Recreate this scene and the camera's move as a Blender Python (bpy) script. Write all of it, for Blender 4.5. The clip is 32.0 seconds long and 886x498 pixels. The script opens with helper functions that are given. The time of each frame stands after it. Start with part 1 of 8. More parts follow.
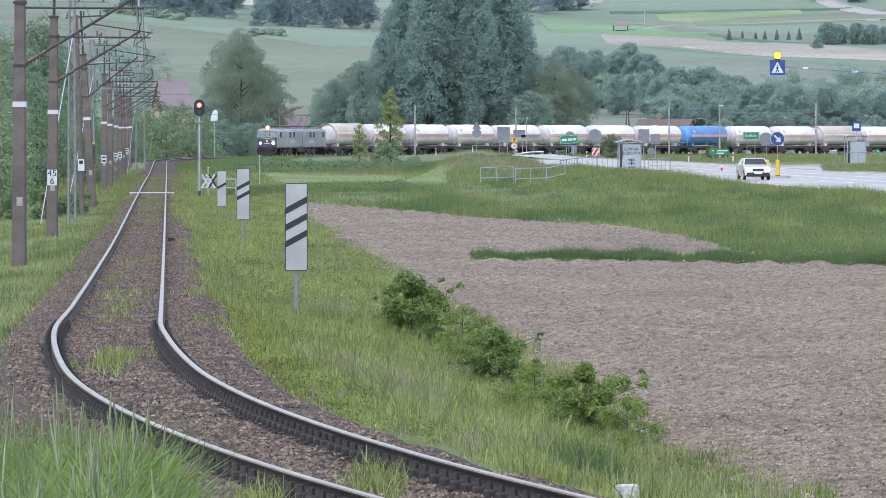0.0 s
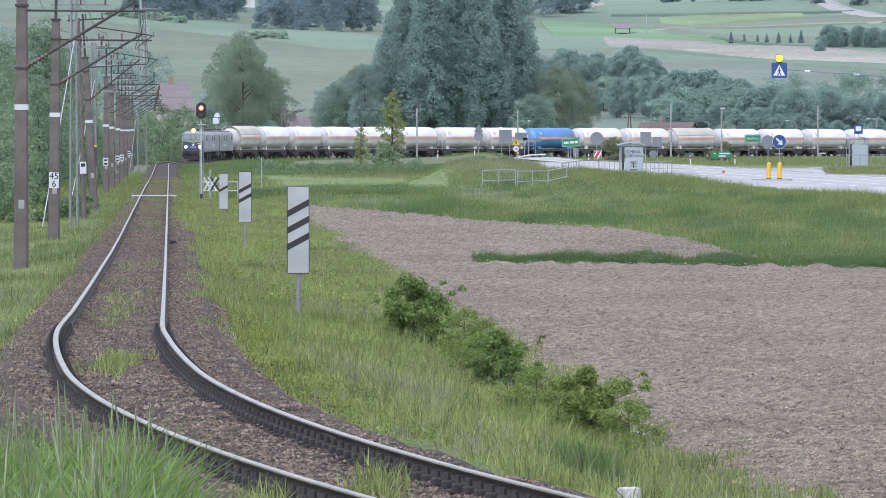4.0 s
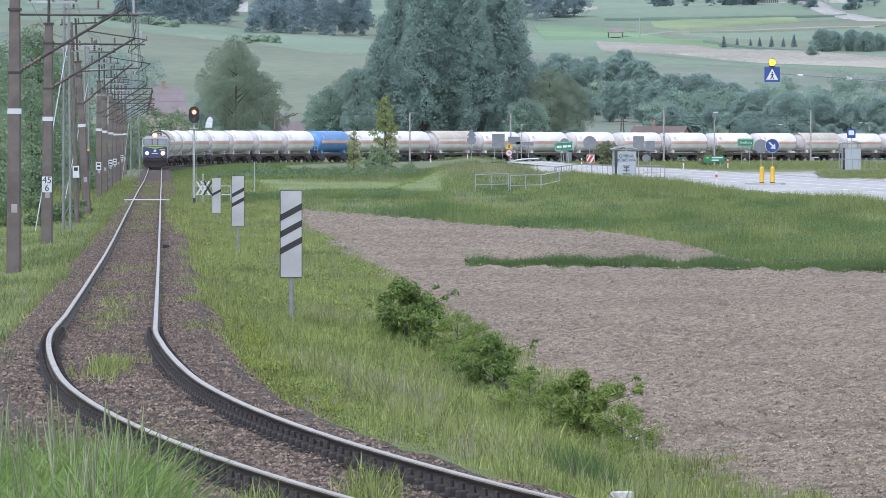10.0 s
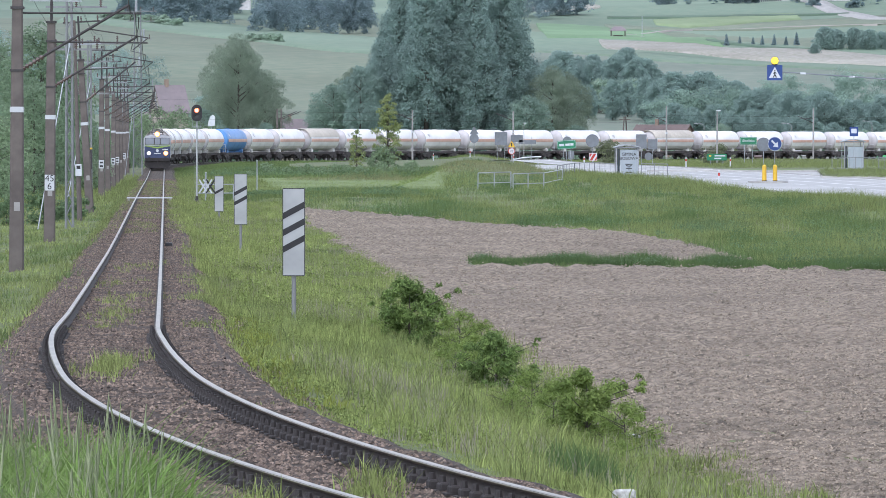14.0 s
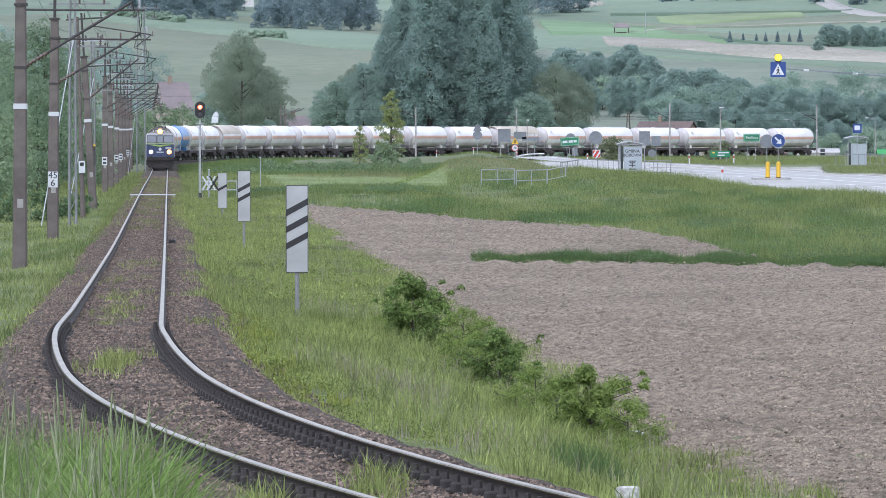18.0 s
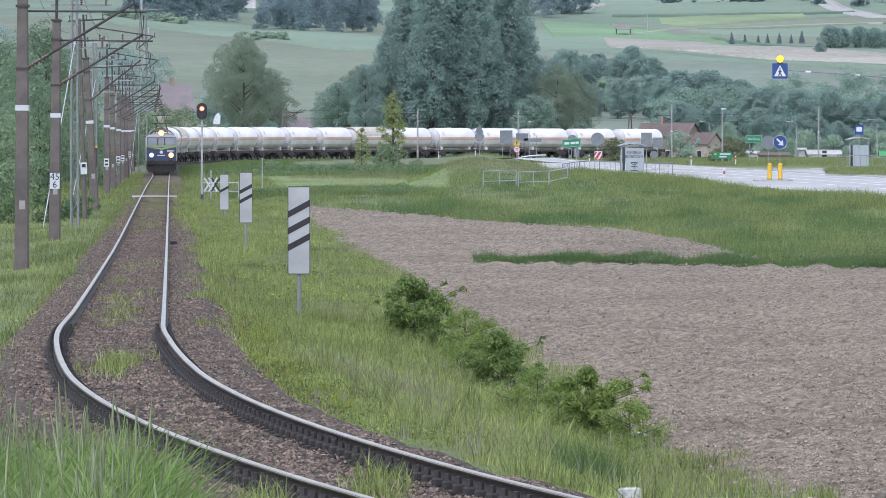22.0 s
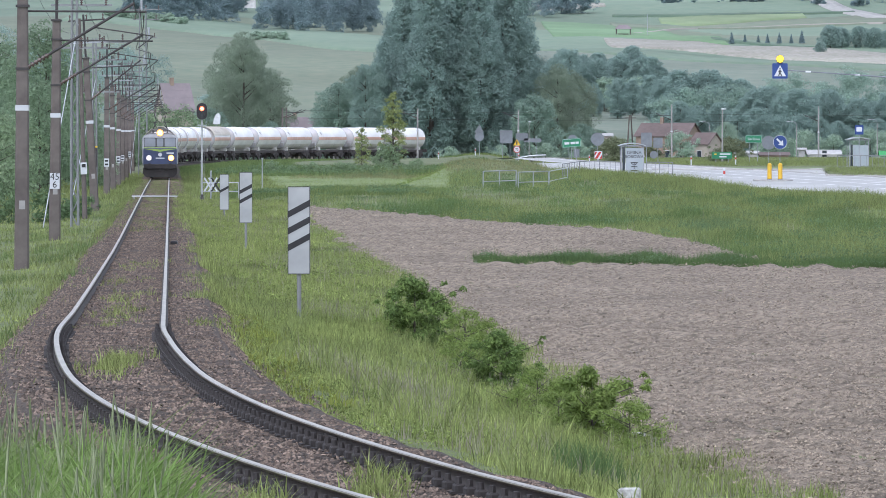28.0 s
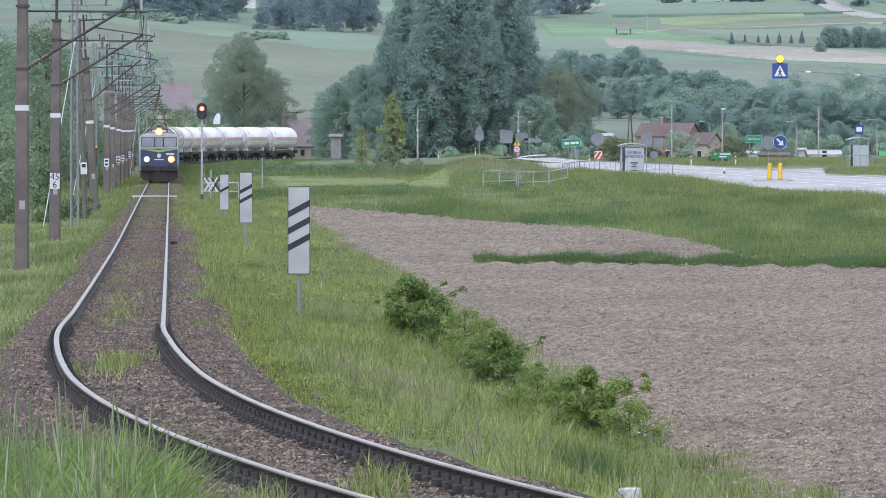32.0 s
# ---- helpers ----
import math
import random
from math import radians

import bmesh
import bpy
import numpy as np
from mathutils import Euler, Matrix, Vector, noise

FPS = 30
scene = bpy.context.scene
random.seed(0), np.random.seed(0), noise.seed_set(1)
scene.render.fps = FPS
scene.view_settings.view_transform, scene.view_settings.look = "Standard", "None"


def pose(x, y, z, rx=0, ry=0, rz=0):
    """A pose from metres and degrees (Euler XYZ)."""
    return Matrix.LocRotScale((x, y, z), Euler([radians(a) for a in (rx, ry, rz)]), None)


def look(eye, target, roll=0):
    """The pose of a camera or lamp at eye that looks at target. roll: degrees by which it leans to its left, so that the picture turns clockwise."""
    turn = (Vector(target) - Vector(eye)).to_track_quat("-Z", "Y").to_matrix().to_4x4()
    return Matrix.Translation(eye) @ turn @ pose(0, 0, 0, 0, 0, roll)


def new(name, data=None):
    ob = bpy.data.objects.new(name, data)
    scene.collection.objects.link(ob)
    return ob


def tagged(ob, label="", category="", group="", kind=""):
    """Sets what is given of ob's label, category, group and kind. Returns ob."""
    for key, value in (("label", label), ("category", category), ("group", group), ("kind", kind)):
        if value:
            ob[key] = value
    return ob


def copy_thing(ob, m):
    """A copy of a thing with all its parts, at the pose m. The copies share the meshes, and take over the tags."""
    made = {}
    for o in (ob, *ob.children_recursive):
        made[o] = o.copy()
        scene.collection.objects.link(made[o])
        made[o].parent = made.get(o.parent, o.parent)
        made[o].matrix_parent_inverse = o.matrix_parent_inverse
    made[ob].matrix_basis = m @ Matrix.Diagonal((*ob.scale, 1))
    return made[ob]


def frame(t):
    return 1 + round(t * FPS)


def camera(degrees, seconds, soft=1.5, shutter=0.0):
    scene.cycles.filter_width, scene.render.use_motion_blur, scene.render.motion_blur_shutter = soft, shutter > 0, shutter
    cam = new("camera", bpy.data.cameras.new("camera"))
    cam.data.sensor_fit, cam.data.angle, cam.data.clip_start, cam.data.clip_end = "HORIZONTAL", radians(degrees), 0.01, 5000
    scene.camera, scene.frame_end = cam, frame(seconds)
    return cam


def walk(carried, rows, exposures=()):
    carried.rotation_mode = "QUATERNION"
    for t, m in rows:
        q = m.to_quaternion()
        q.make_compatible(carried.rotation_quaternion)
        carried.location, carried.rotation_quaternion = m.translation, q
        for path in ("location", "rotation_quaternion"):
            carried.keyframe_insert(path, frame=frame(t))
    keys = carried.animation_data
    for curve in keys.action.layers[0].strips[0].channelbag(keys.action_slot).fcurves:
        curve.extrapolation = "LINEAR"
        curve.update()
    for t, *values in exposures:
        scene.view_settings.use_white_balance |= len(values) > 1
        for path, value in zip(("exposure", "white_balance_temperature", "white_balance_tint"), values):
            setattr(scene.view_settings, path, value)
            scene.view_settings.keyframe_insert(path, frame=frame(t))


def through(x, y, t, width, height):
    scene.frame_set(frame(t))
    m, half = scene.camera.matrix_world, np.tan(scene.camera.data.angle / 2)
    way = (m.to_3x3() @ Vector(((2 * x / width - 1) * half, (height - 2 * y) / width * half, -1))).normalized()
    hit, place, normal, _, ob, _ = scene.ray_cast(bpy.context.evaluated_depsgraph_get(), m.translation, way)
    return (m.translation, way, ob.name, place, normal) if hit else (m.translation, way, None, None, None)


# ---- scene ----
cam = camera(8.966, 32.0, soft=0.75)
EYE = (0.0, 0.0, 3.0)
SWAY = [
    (0.0, 88.7448, -0.0264), (0.5, 88.7357, -0.0350), (1.0, 88.7357, -0.0350), (1.5, 88.7357, -0.0178),
    (2.0, 88.7385, 0.0086), (2.5, 88.7534, 0.0000), (3.0, 88.7620, 0.0000), (3.5, 88.7655, -0.0057),
    (5.5, 88.7970, -0.0086), (6.0, 88.7884, -0.0086), (6.5, 88.7798, -0.0143), (7.0, 88.7712, 0.0000),
    (7.5, 88.7534, 0.0000), (8.0, 88.7448, 0.0000), (8.5, 88.7448, -0.0086), (9.0, 88.7649, -0.0584),
    (9.5, 88.7975, -0.0613), (10.0, 88.8147, -0.0791), (10.5, 88.8233, -0.0963), (11.0, 88.8061, -0.0613),
    (11.5, 88.7884, -0.0791), (12.0, 88.7357, -0.0877), (12.5, 88.7357, -0.0791), (13.0, 88.7798, -0.0699),
    (13.5, 88.8147, -0.0705), (14.0, 88.7970, -0.0527), (14.5, 88.7884, -0.0350), (16.5, 88.7752, -0.0344),
    (17.0, 88.7712, -0.0264), (17.5, 88.7712, -0.0218), (18.0, 88.7649, -0.0189), (18.5, 88.7569, -0.0178),
    (19.0, 88.7683, -0.0189), (19.5, 88.7815, -0.0178), (20.0, 88.7798, -0.0229), (20.5, 88.7798, -0.0218),
    (21.0, 88.7798, -0.0086), (21.5, 88.7798, 0.0000), (25.0, 88.7798, 0.0000), (32.0, 88.7798, 0.0000),
]  # seconds, tilt, turn
walk(cam, [(t, pose(*EYE, tilt, 0, turn)) for t, tilt, turn in SWAY],
     [(0.0, 0.25, 5780, 14.5), (9.0, 0.23, 5780, 14.5), (20.0, 0.20, 5780, 14.5), (32.0, 0.19, 5780, 14.5)])

# ---- world and light ----
world = bpy.data.worlds.new("world")
scene.world = world
world.use_nodes = True
wn = world.node_tree
sky = wn.nodes.new("ShaderNodeTexSky")
sky.sky_type = "NISHITA"
sky.sun_disc = False
sky.sun_elevation, sky.sun_rotation = radians(52), radians(200)
sky.air_density, sky.dust_density, sky.ozone_density = 1.0, 2.0, 2.0
wn.nodes["Background"].inputs["Strength"].default_value = 0.25
cloud = wn.nodes.new("ShaderNodeHueSaturation")  # an even overcast takes most of the blue
cloud.inputs["Saturation"].default_value = 0.28
wn.links.new(sky.outputs[0], cloud.inputs["Color"])
wn.links.new(cloud.outputs[0], wn.nodes["Background"].inputs["Color"])
sun = new("sun", bpy.data.lights.new("sun", "SUN"))
sun.data.energy, sun.data.angle, sun.data.color = 0.75, radians(40), (1.0, 0.97, 0.93)
sun.matrix_world = look((-30, -80, 110), (0, 0, 0))


# ---- materials ----
def mat(name, c1, c2=None, scale=4.0, rough=0.8, bump=0.0, bscale=None, metal=0.0, island=0.0, per_object=0.0,
        coarse=None, spec=0.5, dist=0.02):
    """Two colours mixed by fine noise, a slow stain over them, relief, and a spread from piece to piece."""
    m = bpy.data.materials.new(name)
    m.use_nodes = True
    nt = m.node_tree
    b = nt.nodes["Principled BSDF"]
    b.inputs["Roughness"].default_value, b.inputs["Metallic"].default_value = rough, metal
    b.inputs["Specular IOR Level"].default_value = spec
    c2 = c2 or tuple(v * 0.75 for v in c1)
    geo = nt.nodes.new("ShaderNodeNewGeometry")
    tc = nt.nodes.new("ShaderNodeTexCoord")
    vec = tc.outputs["Object"]

    def noise_node(s, detail=5):
        n = nt.nodes.new("ShaderNodeTexNoise")
        n.inputs["Scale"].default_value, n.inputs["Detail"].default_value = s, detail
        nt.links.new(vec, n.inputs["Vector"])
        return n.outputs["Fac"]

    ramp = nt.nodes.new("ShaderNodeMapRange")
    ramp.inputs[1].default_value, ramp.inputs[2].default_value = 0.32, 0.68
    nt.links.new(noise_node(scale), ramp.inputs[0])
    mix = nt.nodes.new("ShaderNodeMix")
    mix.data_type = "RGBA"
    mix.inputs[6].default_value, mix.inputs[7].default_value = (*c1, 1), (*c2, 1)
    nt.links.new(ramp.outputs[0], mix.inputs[0])
    col = mix.outputs[2]
    value = None
    r2 = nt.nodes.new("ShaderNodeMapRange")
    r2.inputs[1].default_value, r2.inputs[2].default_value = 0.3, 0.7
    r2.inputs[3].default_value, r2.inputs[4].default_value = 0.80, 1.16
    nt.links.new(noise_node(coarse or scale * 0.13, 3), r2.inputs[0])
    value = r2.outputs[0]
    for amount, src in ((island, geo.outputs["Random Per Island"]), (per_object, None)):
        if amount:
            if src is None:
                src = nt.nodes.new("ShaderNodeObjectInfo").outputs["Random"]
            r3 = nt.nodes.new("ShaderNodeMapRange")
            r3.inputs[3].default_value, r3.inputs[4].default_value = 1 - amount, 1 + amount
            nt.links.new(src, r3.inputs[0])
            mul = nt.nodes.new("ShaderNodeMath")
            mul.operation = "MULTIPLY"
            nt.links.new(value, mul.inputs[0])
            nt.links.new(r3.outputs[0], mul.inputs[1])
            value = mul.outputs[0]
    hsv = nt.nodes.new("ShaderNodeHueSaturation")
    nt.links.new(col, hsv.inputs["Color"])
    nt.links.new(value, hsv.inputs["Value"])
    nt.links.new(hsv.outputs[0], b.inputs["Base Color"])
    if bump:
        bp = nt.nodes.new("ShaderNodeBump")
        bp.inputs["Strength"].default_value, bp.inputs["Distance"].default_value = bump, dist
        nt.links.new(noise_node(bscale or scale * 2.5), bp.inputs["Height"])
        nt.links.new(bp.outputs[0], b.inputs["Normal"])
    return m


def leafy(*args, through=0.4, spec=0.12, **kw):
    """As mat(), but thin: part of the light passes through."""
    m = mat(*args, spec=spec, **kw)
    nt = m.node_tree
    b = nt.nodes["Principled BSDF"]
    tl = nt.nodes.new("ShaderNodeBsdfTranslucent")
    nt.links.new(b.inputs["Base Color"].links[0].from_socket, tl.inputs["Color"])
    ms = nt.nodes.new("ShaderNodeMixShader")
    ms.inputs[0].default_value = through
    nt.links.new(b.outputs[0], ms.inputs[1])
    nt.links.new(tl.outputs[0], ms.inputs[2])
    nt.links.new(ms.outputs[0], nt.nodes["Material Output"].inputs["Surface"])
    return m


def glow(name, color, strength):
    m = bpy.data.materials.new(name)
    m.use_nodes = True
    b = m.node_tree.nodes["Principled BSDF"]
    b.inputs["Base Color"].default_value = (*color, 1)
    b.inputs["Emission Color"].default_value = (*color, 1)
    b.inputs["Emission Strength"].default_value = strength
    return m


GRASS = mat("grass", (0.105, 0.138, 0.046), (0.145, 0.172, 0.060), 1.3, 0.9, 0.6, 9, coarse=0.12)
BANK = mat("bank_grass", (0.12, 0.17, 0.062), (0.16, 0.195, 0.08), 0.9, 0.9, 0.7, 6, coarse=0.09)
VERGE = mat("verge_grass", (0.105, 0.135, 0.058), (0.15, 0.165, 0.078), 0.9, 0.9, 0.6, 5, coarse=0.05)
MEADOW = mat("meadow_grass", (0.145, 0.205, 0.068), (0.205, 0.245, 0.092), 0.8, 0.9, 0.4, 3, coarse=0.12)
# hill grass, crop and pasture: pale blue haze of distance put into the colours
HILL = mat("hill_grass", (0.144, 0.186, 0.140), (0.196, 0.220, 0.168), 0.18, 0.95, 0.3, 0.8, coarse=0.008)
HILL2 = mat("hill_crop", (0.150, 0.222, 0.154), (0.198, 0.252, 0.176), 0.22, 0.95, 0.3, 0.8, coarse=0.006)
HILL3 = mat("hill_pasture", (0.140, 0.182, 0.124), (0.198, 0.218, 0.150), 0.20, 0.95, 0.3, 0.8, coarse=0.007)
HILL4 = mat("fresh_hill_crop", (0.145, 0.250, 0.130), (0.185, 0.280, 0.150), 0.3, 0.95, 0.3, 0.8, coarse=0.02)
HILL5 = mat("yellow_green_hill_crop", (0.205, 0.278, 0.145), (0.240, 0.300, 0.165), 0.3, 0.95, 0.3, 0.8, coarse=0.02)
HSOIL = mat("hill_soil", (0.43, 0.395, 0.345), (0.35, 0.33, 0.285), 0.06, 0.95, 0.3, 0.9, coarse=0.012)
SOIL = mat("ploughed_soil", (0.375, 0.308, 0.230), (0.135, 0.110, 0.083), 6, 0.95, 1.0, 18, coarse=0.22, dist=0.10)
CLOD = mat("soil_clod", (0.338, 0.278, 0.207), (0.190, 0.154, 0.115), 5, 0.95, 0.6, 20, island=0.45)
LUMP = mat("dark_soil_lump", (0.290, 0.238, 0.178), (0.160, 0.130, 0.098), 9, 0.95, 0.7, 25, island=0.5)
# bed kept dark: the shade in the gaps between stones is in its colour
BALLAST = mat("ballast", (0.105, 0.084, 0.066), (0.050, 0.040, 0.031), 9, 0.95, 1.0, 22, coarse=0.5, dist=0.05)
STONE = mat("ballast_stone", (0.225, 0.170, 0.130), (0.074, 0.055, 0.042), 8, 0.9, 0.5, 30, island=0.75)
RAILTOP = mat("rail_running_surface", (0.49, 0.445, 0.39), (0.34, 0.305, 0.265), 9, 0.29, 0.05, 3, metal=1.0)
RAILTOP.node_tree.nodes["Principled BSDF"].inputs["Specular Tint"].default_value = (0.85, 0.83, 0.79, 1)
RAILSIDE = mat("rusty_rail", (0.062, 0.050, 0.043), (0.036, 0.029, 0.026), 12, 0.75, 0.3, 40)
SLEEPER = mat("weathered_sleeper", (0.12, 0.10, 0.085), (0.075, 0.06, 0.052), 7, 0.9, 0.6, 25, per_object=0.2)
ASPHALT = mat("worn_asphalt", (0.385, 0.375, 0.350), (0.305, 0.295, 0.275), 2, 0.42, 0.2, 8, coarse=0.08)
PAINT = mat("road_paint", (0.75, 0.75, 0.73), (0.62, 0.62, 0.60), 2, 0.5)
KERB = mat("kerb_concrete", (0.42, 0.41, 0.38), (0.33, 0.32, 0.30), 3, 0.85, 0.3)


# ---- geometry helpers ----
def part(name, bm, material, parent=None, label="", smooth=False):
    """Links a bmesh as one mesh object under a thing or part."""
    me = bpy.data.meshes.new(name)
    bm.to_mesh(me)
    bm.free()
    return part_mesh(name, me, material, parent, label, smooth)


def part_mesh(name, me, material, parent=None, label="", smooth=False):
    for m in material if isinstance(material, (list, tuple)) else [material]:
        me.materials.append(m)
    if smooth:
        me.polygons.foreach_set("use_smooth", [True] * len(me.polygons))
    ob = new(name, me)
    if parent:
        ob.parent = parent
    if label:
        ob["label"] = label
    return ob


def again(ob, m, parent=None):
    """Another object on the same mesh."""
    o = new(ob.name.split(".")[0], ob.data)
    o.parent = parent or ob.parent
    o.matrix_basis = m
    if "label" in ob:
        o["label"] = ob["label"]
    return o


def mesh_np(name, verts, faces):
    """A mesh from numpy arrays; the faces are all triangles or all quads."""
    verts, faces = np.asarray(verts, dtype=np.float32), np.asarray(faces, dtype=np.int32)
    me = bpy.data.meshes.new(name)
    k = faces.shape[1]
    me.vertices.add(len(verts))
    me.vertices.foreach_set("co", verts.ravel())
    me.loops.add(faces.size)
    me.loops.foreach_set("vertex_index", faces.ravel())
    me.polygons.add(len(faces))
    me.polygons.foreach_set("loop_start", np.arange(0, faces.size, k, dtype=np.int32))
    me.polygons.foreach_set("loop_total", np.full(len(faces), k, dtype=np.int32))
    me.update(calc_edges=True)
    return me


def box(bm, x, y, z, sx, sy, sz, bevel=0.0, m=None):
    """A box of that size centred at (x, y, z)."""
    g = bmesh.ops.create_cube(bm, size=1.0)["verts"]
    mm = Matrix.Translation((x, y, z)) @ (m or Matrix()) @ Matrix.Diagonal((sx, sy, sz, 1))
    bmesh.ops.transform(bm, matrix=mm, verts=g)
    if bevel:
        edges = list({e for v in g for e in v.link_edges})
        bmesh.ops.bevel(bm, geom=edges, offset=bevel, segments=1, affect="EDGES")


def rod(bm, a, b, r1, r2=None, n=8):
    """A round bar from a to b."""
    a, b = Vector(a), Vector(b)
    d = b - a
    m = Matrix.Translation((a + b) / 2) @ d.to_track_quat("Z", "Y").to_matrix().to_4x4()
    bmesh.ops.create_cone(bm, cap_ends=True, segments=n, radius1=r1, radius2=r1 if r2 is None else r2, depth=d.length, matrix=m)


def thing(name, m, label, category, group="", kind=""):
    e = new(name)
    e.matrix_basis = m
    return tagged(e, label, category, group, kind)


def smooth01(v):
    v = np.clip(v, 0, 1)
    return v * v * (3 - 2 * v)


def lattice(rng, x, y, freq, seed):
    """Smooth value noise on arrays."""
    x, y = np.asarray(x) * freq + seed * 17.3, np.asarray(y) * freq + seed * 7.7
    xi, yi = np.floor(x), np.floor(y)
    fx, fy = smooth01(x - xi), smooth01(y - yi)

    def h(a, b):
        v = np.sin(a * 127.1 + b * 311.7 + seed * 13.7) * 43758.5453
        return v - np.floor(v)

    return (h(xi, yi) * (1 - fx) + h(xi + 1, yi) * fx) * (1 - fy) + (h(xi, yi + 1) * (1 - fx) + h(xi + 1, yi + 1) * fx) * fy - 0.5


# ---- the railway's line ----
def railway_line():
    """Arc length, x, y and heading, every half metre: a near curve, a long straight, then a curve to the right."""
    ds, a0 = 0.5, -0.0482
    s = np.arange(0, 1500, ds)
    k_max, start, ramp, end_heading = 1 / 235.6, 563.7, 66.1, 0.645
    flat = (end_heading - a0) / k_max - ramp
    k = k_max * np.clip(np.minimum((s - start) / ramp, (start + 2 * ramp + flat - s) / ramp), 0, 1)
    a = a0 + np.cumsum(k) * ds
    x, y = -5.29 + np.cumsum(np.sin(a)) * ds, 91.7 + np.cumsum(np.cos(a)) * ds
    sb = np.arange(0, 100, ds)
    ab = a0 - np.clip(sb - 6.5, 0, 20) * 0.0021 - np.clip(sb - 26.5, 0, None) * 0.0063
    xb, yb = -5.29 - np.cumsum(np.sin(ab)) * ds, 91.7 - np.cumsum(np.cos(ab)) * ds
    return (np.concatenate([-sb[::-1] - ds, s]), np.concatenate([xb[::-1], x]),
            np.concatenate([yb[::-1], y]), np.concatenate([ab[::-1], a]))


LS, LX, LY, LA = railway_line()


def rail_z(y):
    """Height of the running surface."""
    return 3.0 - np.interp(y, [0, 30, 45, 60, 76, 94, 117, 158, 183, 309, 375, 450, 500, 600, 750, 800, 850, 900, 1000],
                           [2.7, 2.716, 2.742, 2.754, 2.80, 3.03, 3.19, 3.42, 3.50, 3.72, 3.86, 4.10, 4.24, 4.28, 4.16, 4.20, 4.36, 4.55, 4.8])


def on_line(s, off=0.0, up=0.0):
    x, y, a = np.interp(s, LS, LX), np.interp(s, LS, LY), np.interp(s, LS, LA)
    return x + off * np.cos(a), y - off * np.sin(a), rail_z(y) + up


def line_x(y):
    return np.interp(y, LY, LX)


# ---- the lie of the land ----
BANK_FOOT = ([-14, -10.9, -5, 0, 3, 5.5, 7.8, 9.3, 9.9, 10.4, 15.2, 30, 60, 200], [342, 336, 303, 278, 260, 250, 240, 222, 200, 183, 177, 168, 80, -400])


def road_x(y):
    return np.interp(y, [-300, 0, 150, 250, 340, 440, 560, 640, 760, 1000, 2000], [190, 90, 52, 37, 29.5, 23.0, 15.0, 8.5, -4.0, -40, -200])


def land(x, y):
    """Height of the ground."""
    x, y = np.asarray(x, float), np.asarray(y, float)
    off = x - line_x(y)
    zr = rail_z(y)
    # low farmland on the right, level grass on the left
    right = np.interp(y, [0, 60, 330, 520, 800, 1150], [-1.05, -1.25, -1.36, -1.25, -1.15, -1.2]) + 0.05 * lattice(0, x, y, 0.09, 1)
    left = zr - 0.75 + 0.12 * lattice(0, x, y, 0.12, 2)
    left = left - 0.5 * smooth01((-off - 7) / 12)
    # the road's bank
    foot = np.interp(x, *BANK_FOOT)
    crest = np.interp(x, [-14, -10, -3, 2, 6, 9, 12.6, 16.2, 19.6, 23.5, 35, 60, 200], [345, 343, 380, 500, 540, 500, 441, 400, 353, 300, 235, 110, -370])
    top = np.interp(x, [-14, -10, -3, 2, 6, 12], [-1.1, -1.02, -0.85, -0.30, -0.50, -0.66])
    mound = np.interp(x, [-2.6, -1.4, 0.8, 2.5, 5.6, 9.5], [0, 0.08, 0.46, 0.54, 0.50, 0.0]) * smooth01((y - 385) / 90) * (1 - smooth01((y - 500) / 30))
    bank = smooth01((y - foot) / (crest - foot)) ** 0.8
    back = np.interp(x, [-14, -3, 2, 6], [1.0, 1.0, 0.75, 0.0]) * smooth01((y - crest) / 40)
    top = top - smooth01((y - 540) / 260) * 0.85 * smooth01((x - 4) / 8)
    right = right + (top - right) * bank * (1 - back) + mound
    # a grassy berm along the road's shoulder
    berm = np.interp(x, [7.5, 9.5, 12, 16, 18.5], [0, 0.8, 1, 0.9, 0]) * np.clip(1 - np.abs(y - crest + 20) / 20, 0, 1)
    right = right + 0.28 * berm
    w = smooth01((off + 2) / 4)
    z = left * (1 - w) + right * w
    # the railway's own bed
    reach = np.interp(y, [60, 110, 300, 500], [6.6, 6.6, 5.0, 6.0])
    side = np.where(off > 0, (off - 2.3) / (reach - 2.3), (-off - 2.3) / 3.0)
    z = np.where(y < 560, (zr - 0.52) + (z - (zr - 0.52)) * smooth01(side), z)
    far = y >= 540
    if far.any():
        d = np.full(x.shape, 1e6)
        sel = far & (y < 1300) & (np.abs(x) < 400)
        idx = np.nonzero(sel.ravel())[0]
        xs, ys = x.ravel()[idx], y.ravel()[idx]
        px, py = LX[LY > 520][::8], LY[LY > 520][::8]
        best = np.full(len(idx), 1e9)
        for i in range(0, len(idx), 20000):
            best[i:i + 20000] = np.hypot(xs[i:i + 20000, None] - px, ys[i:i + 20000, None] - py).min(axis=1)
        d.ravel()[idx] = best
        bed = zr - 0.52 + (z - zr + 0.52) * smooth01((d - 2.6) / 6)
        z = np.where(far & sel, np.where(y < 560, z, bed), z)
    # the knoll at the near end
    rim, fall = np.interp(y, [0, 12, 18], [-0.2, -0.2, -1.15]), np.interp(y, [0, 12, 18], [2.6, 2.6, 1.0])
    k = smooth01((36 - y) / 14) * smooth01((x + 9) / 5) * (1 - smooth01((x - rim) / fall))
    z = z + (1.52 - z) * k
    # the valley's far side
    h = np.clip(y - 1150, 0, None)
    z = z + h * 0.0423 * smooth01(h / 250) + lattice(0, x, y, 0.004, 5) * 9 * smooth01(h / 500) + lattice(0, x, y, 0.012, 6) * 2.5 * smooth01(h / 300)
    return z


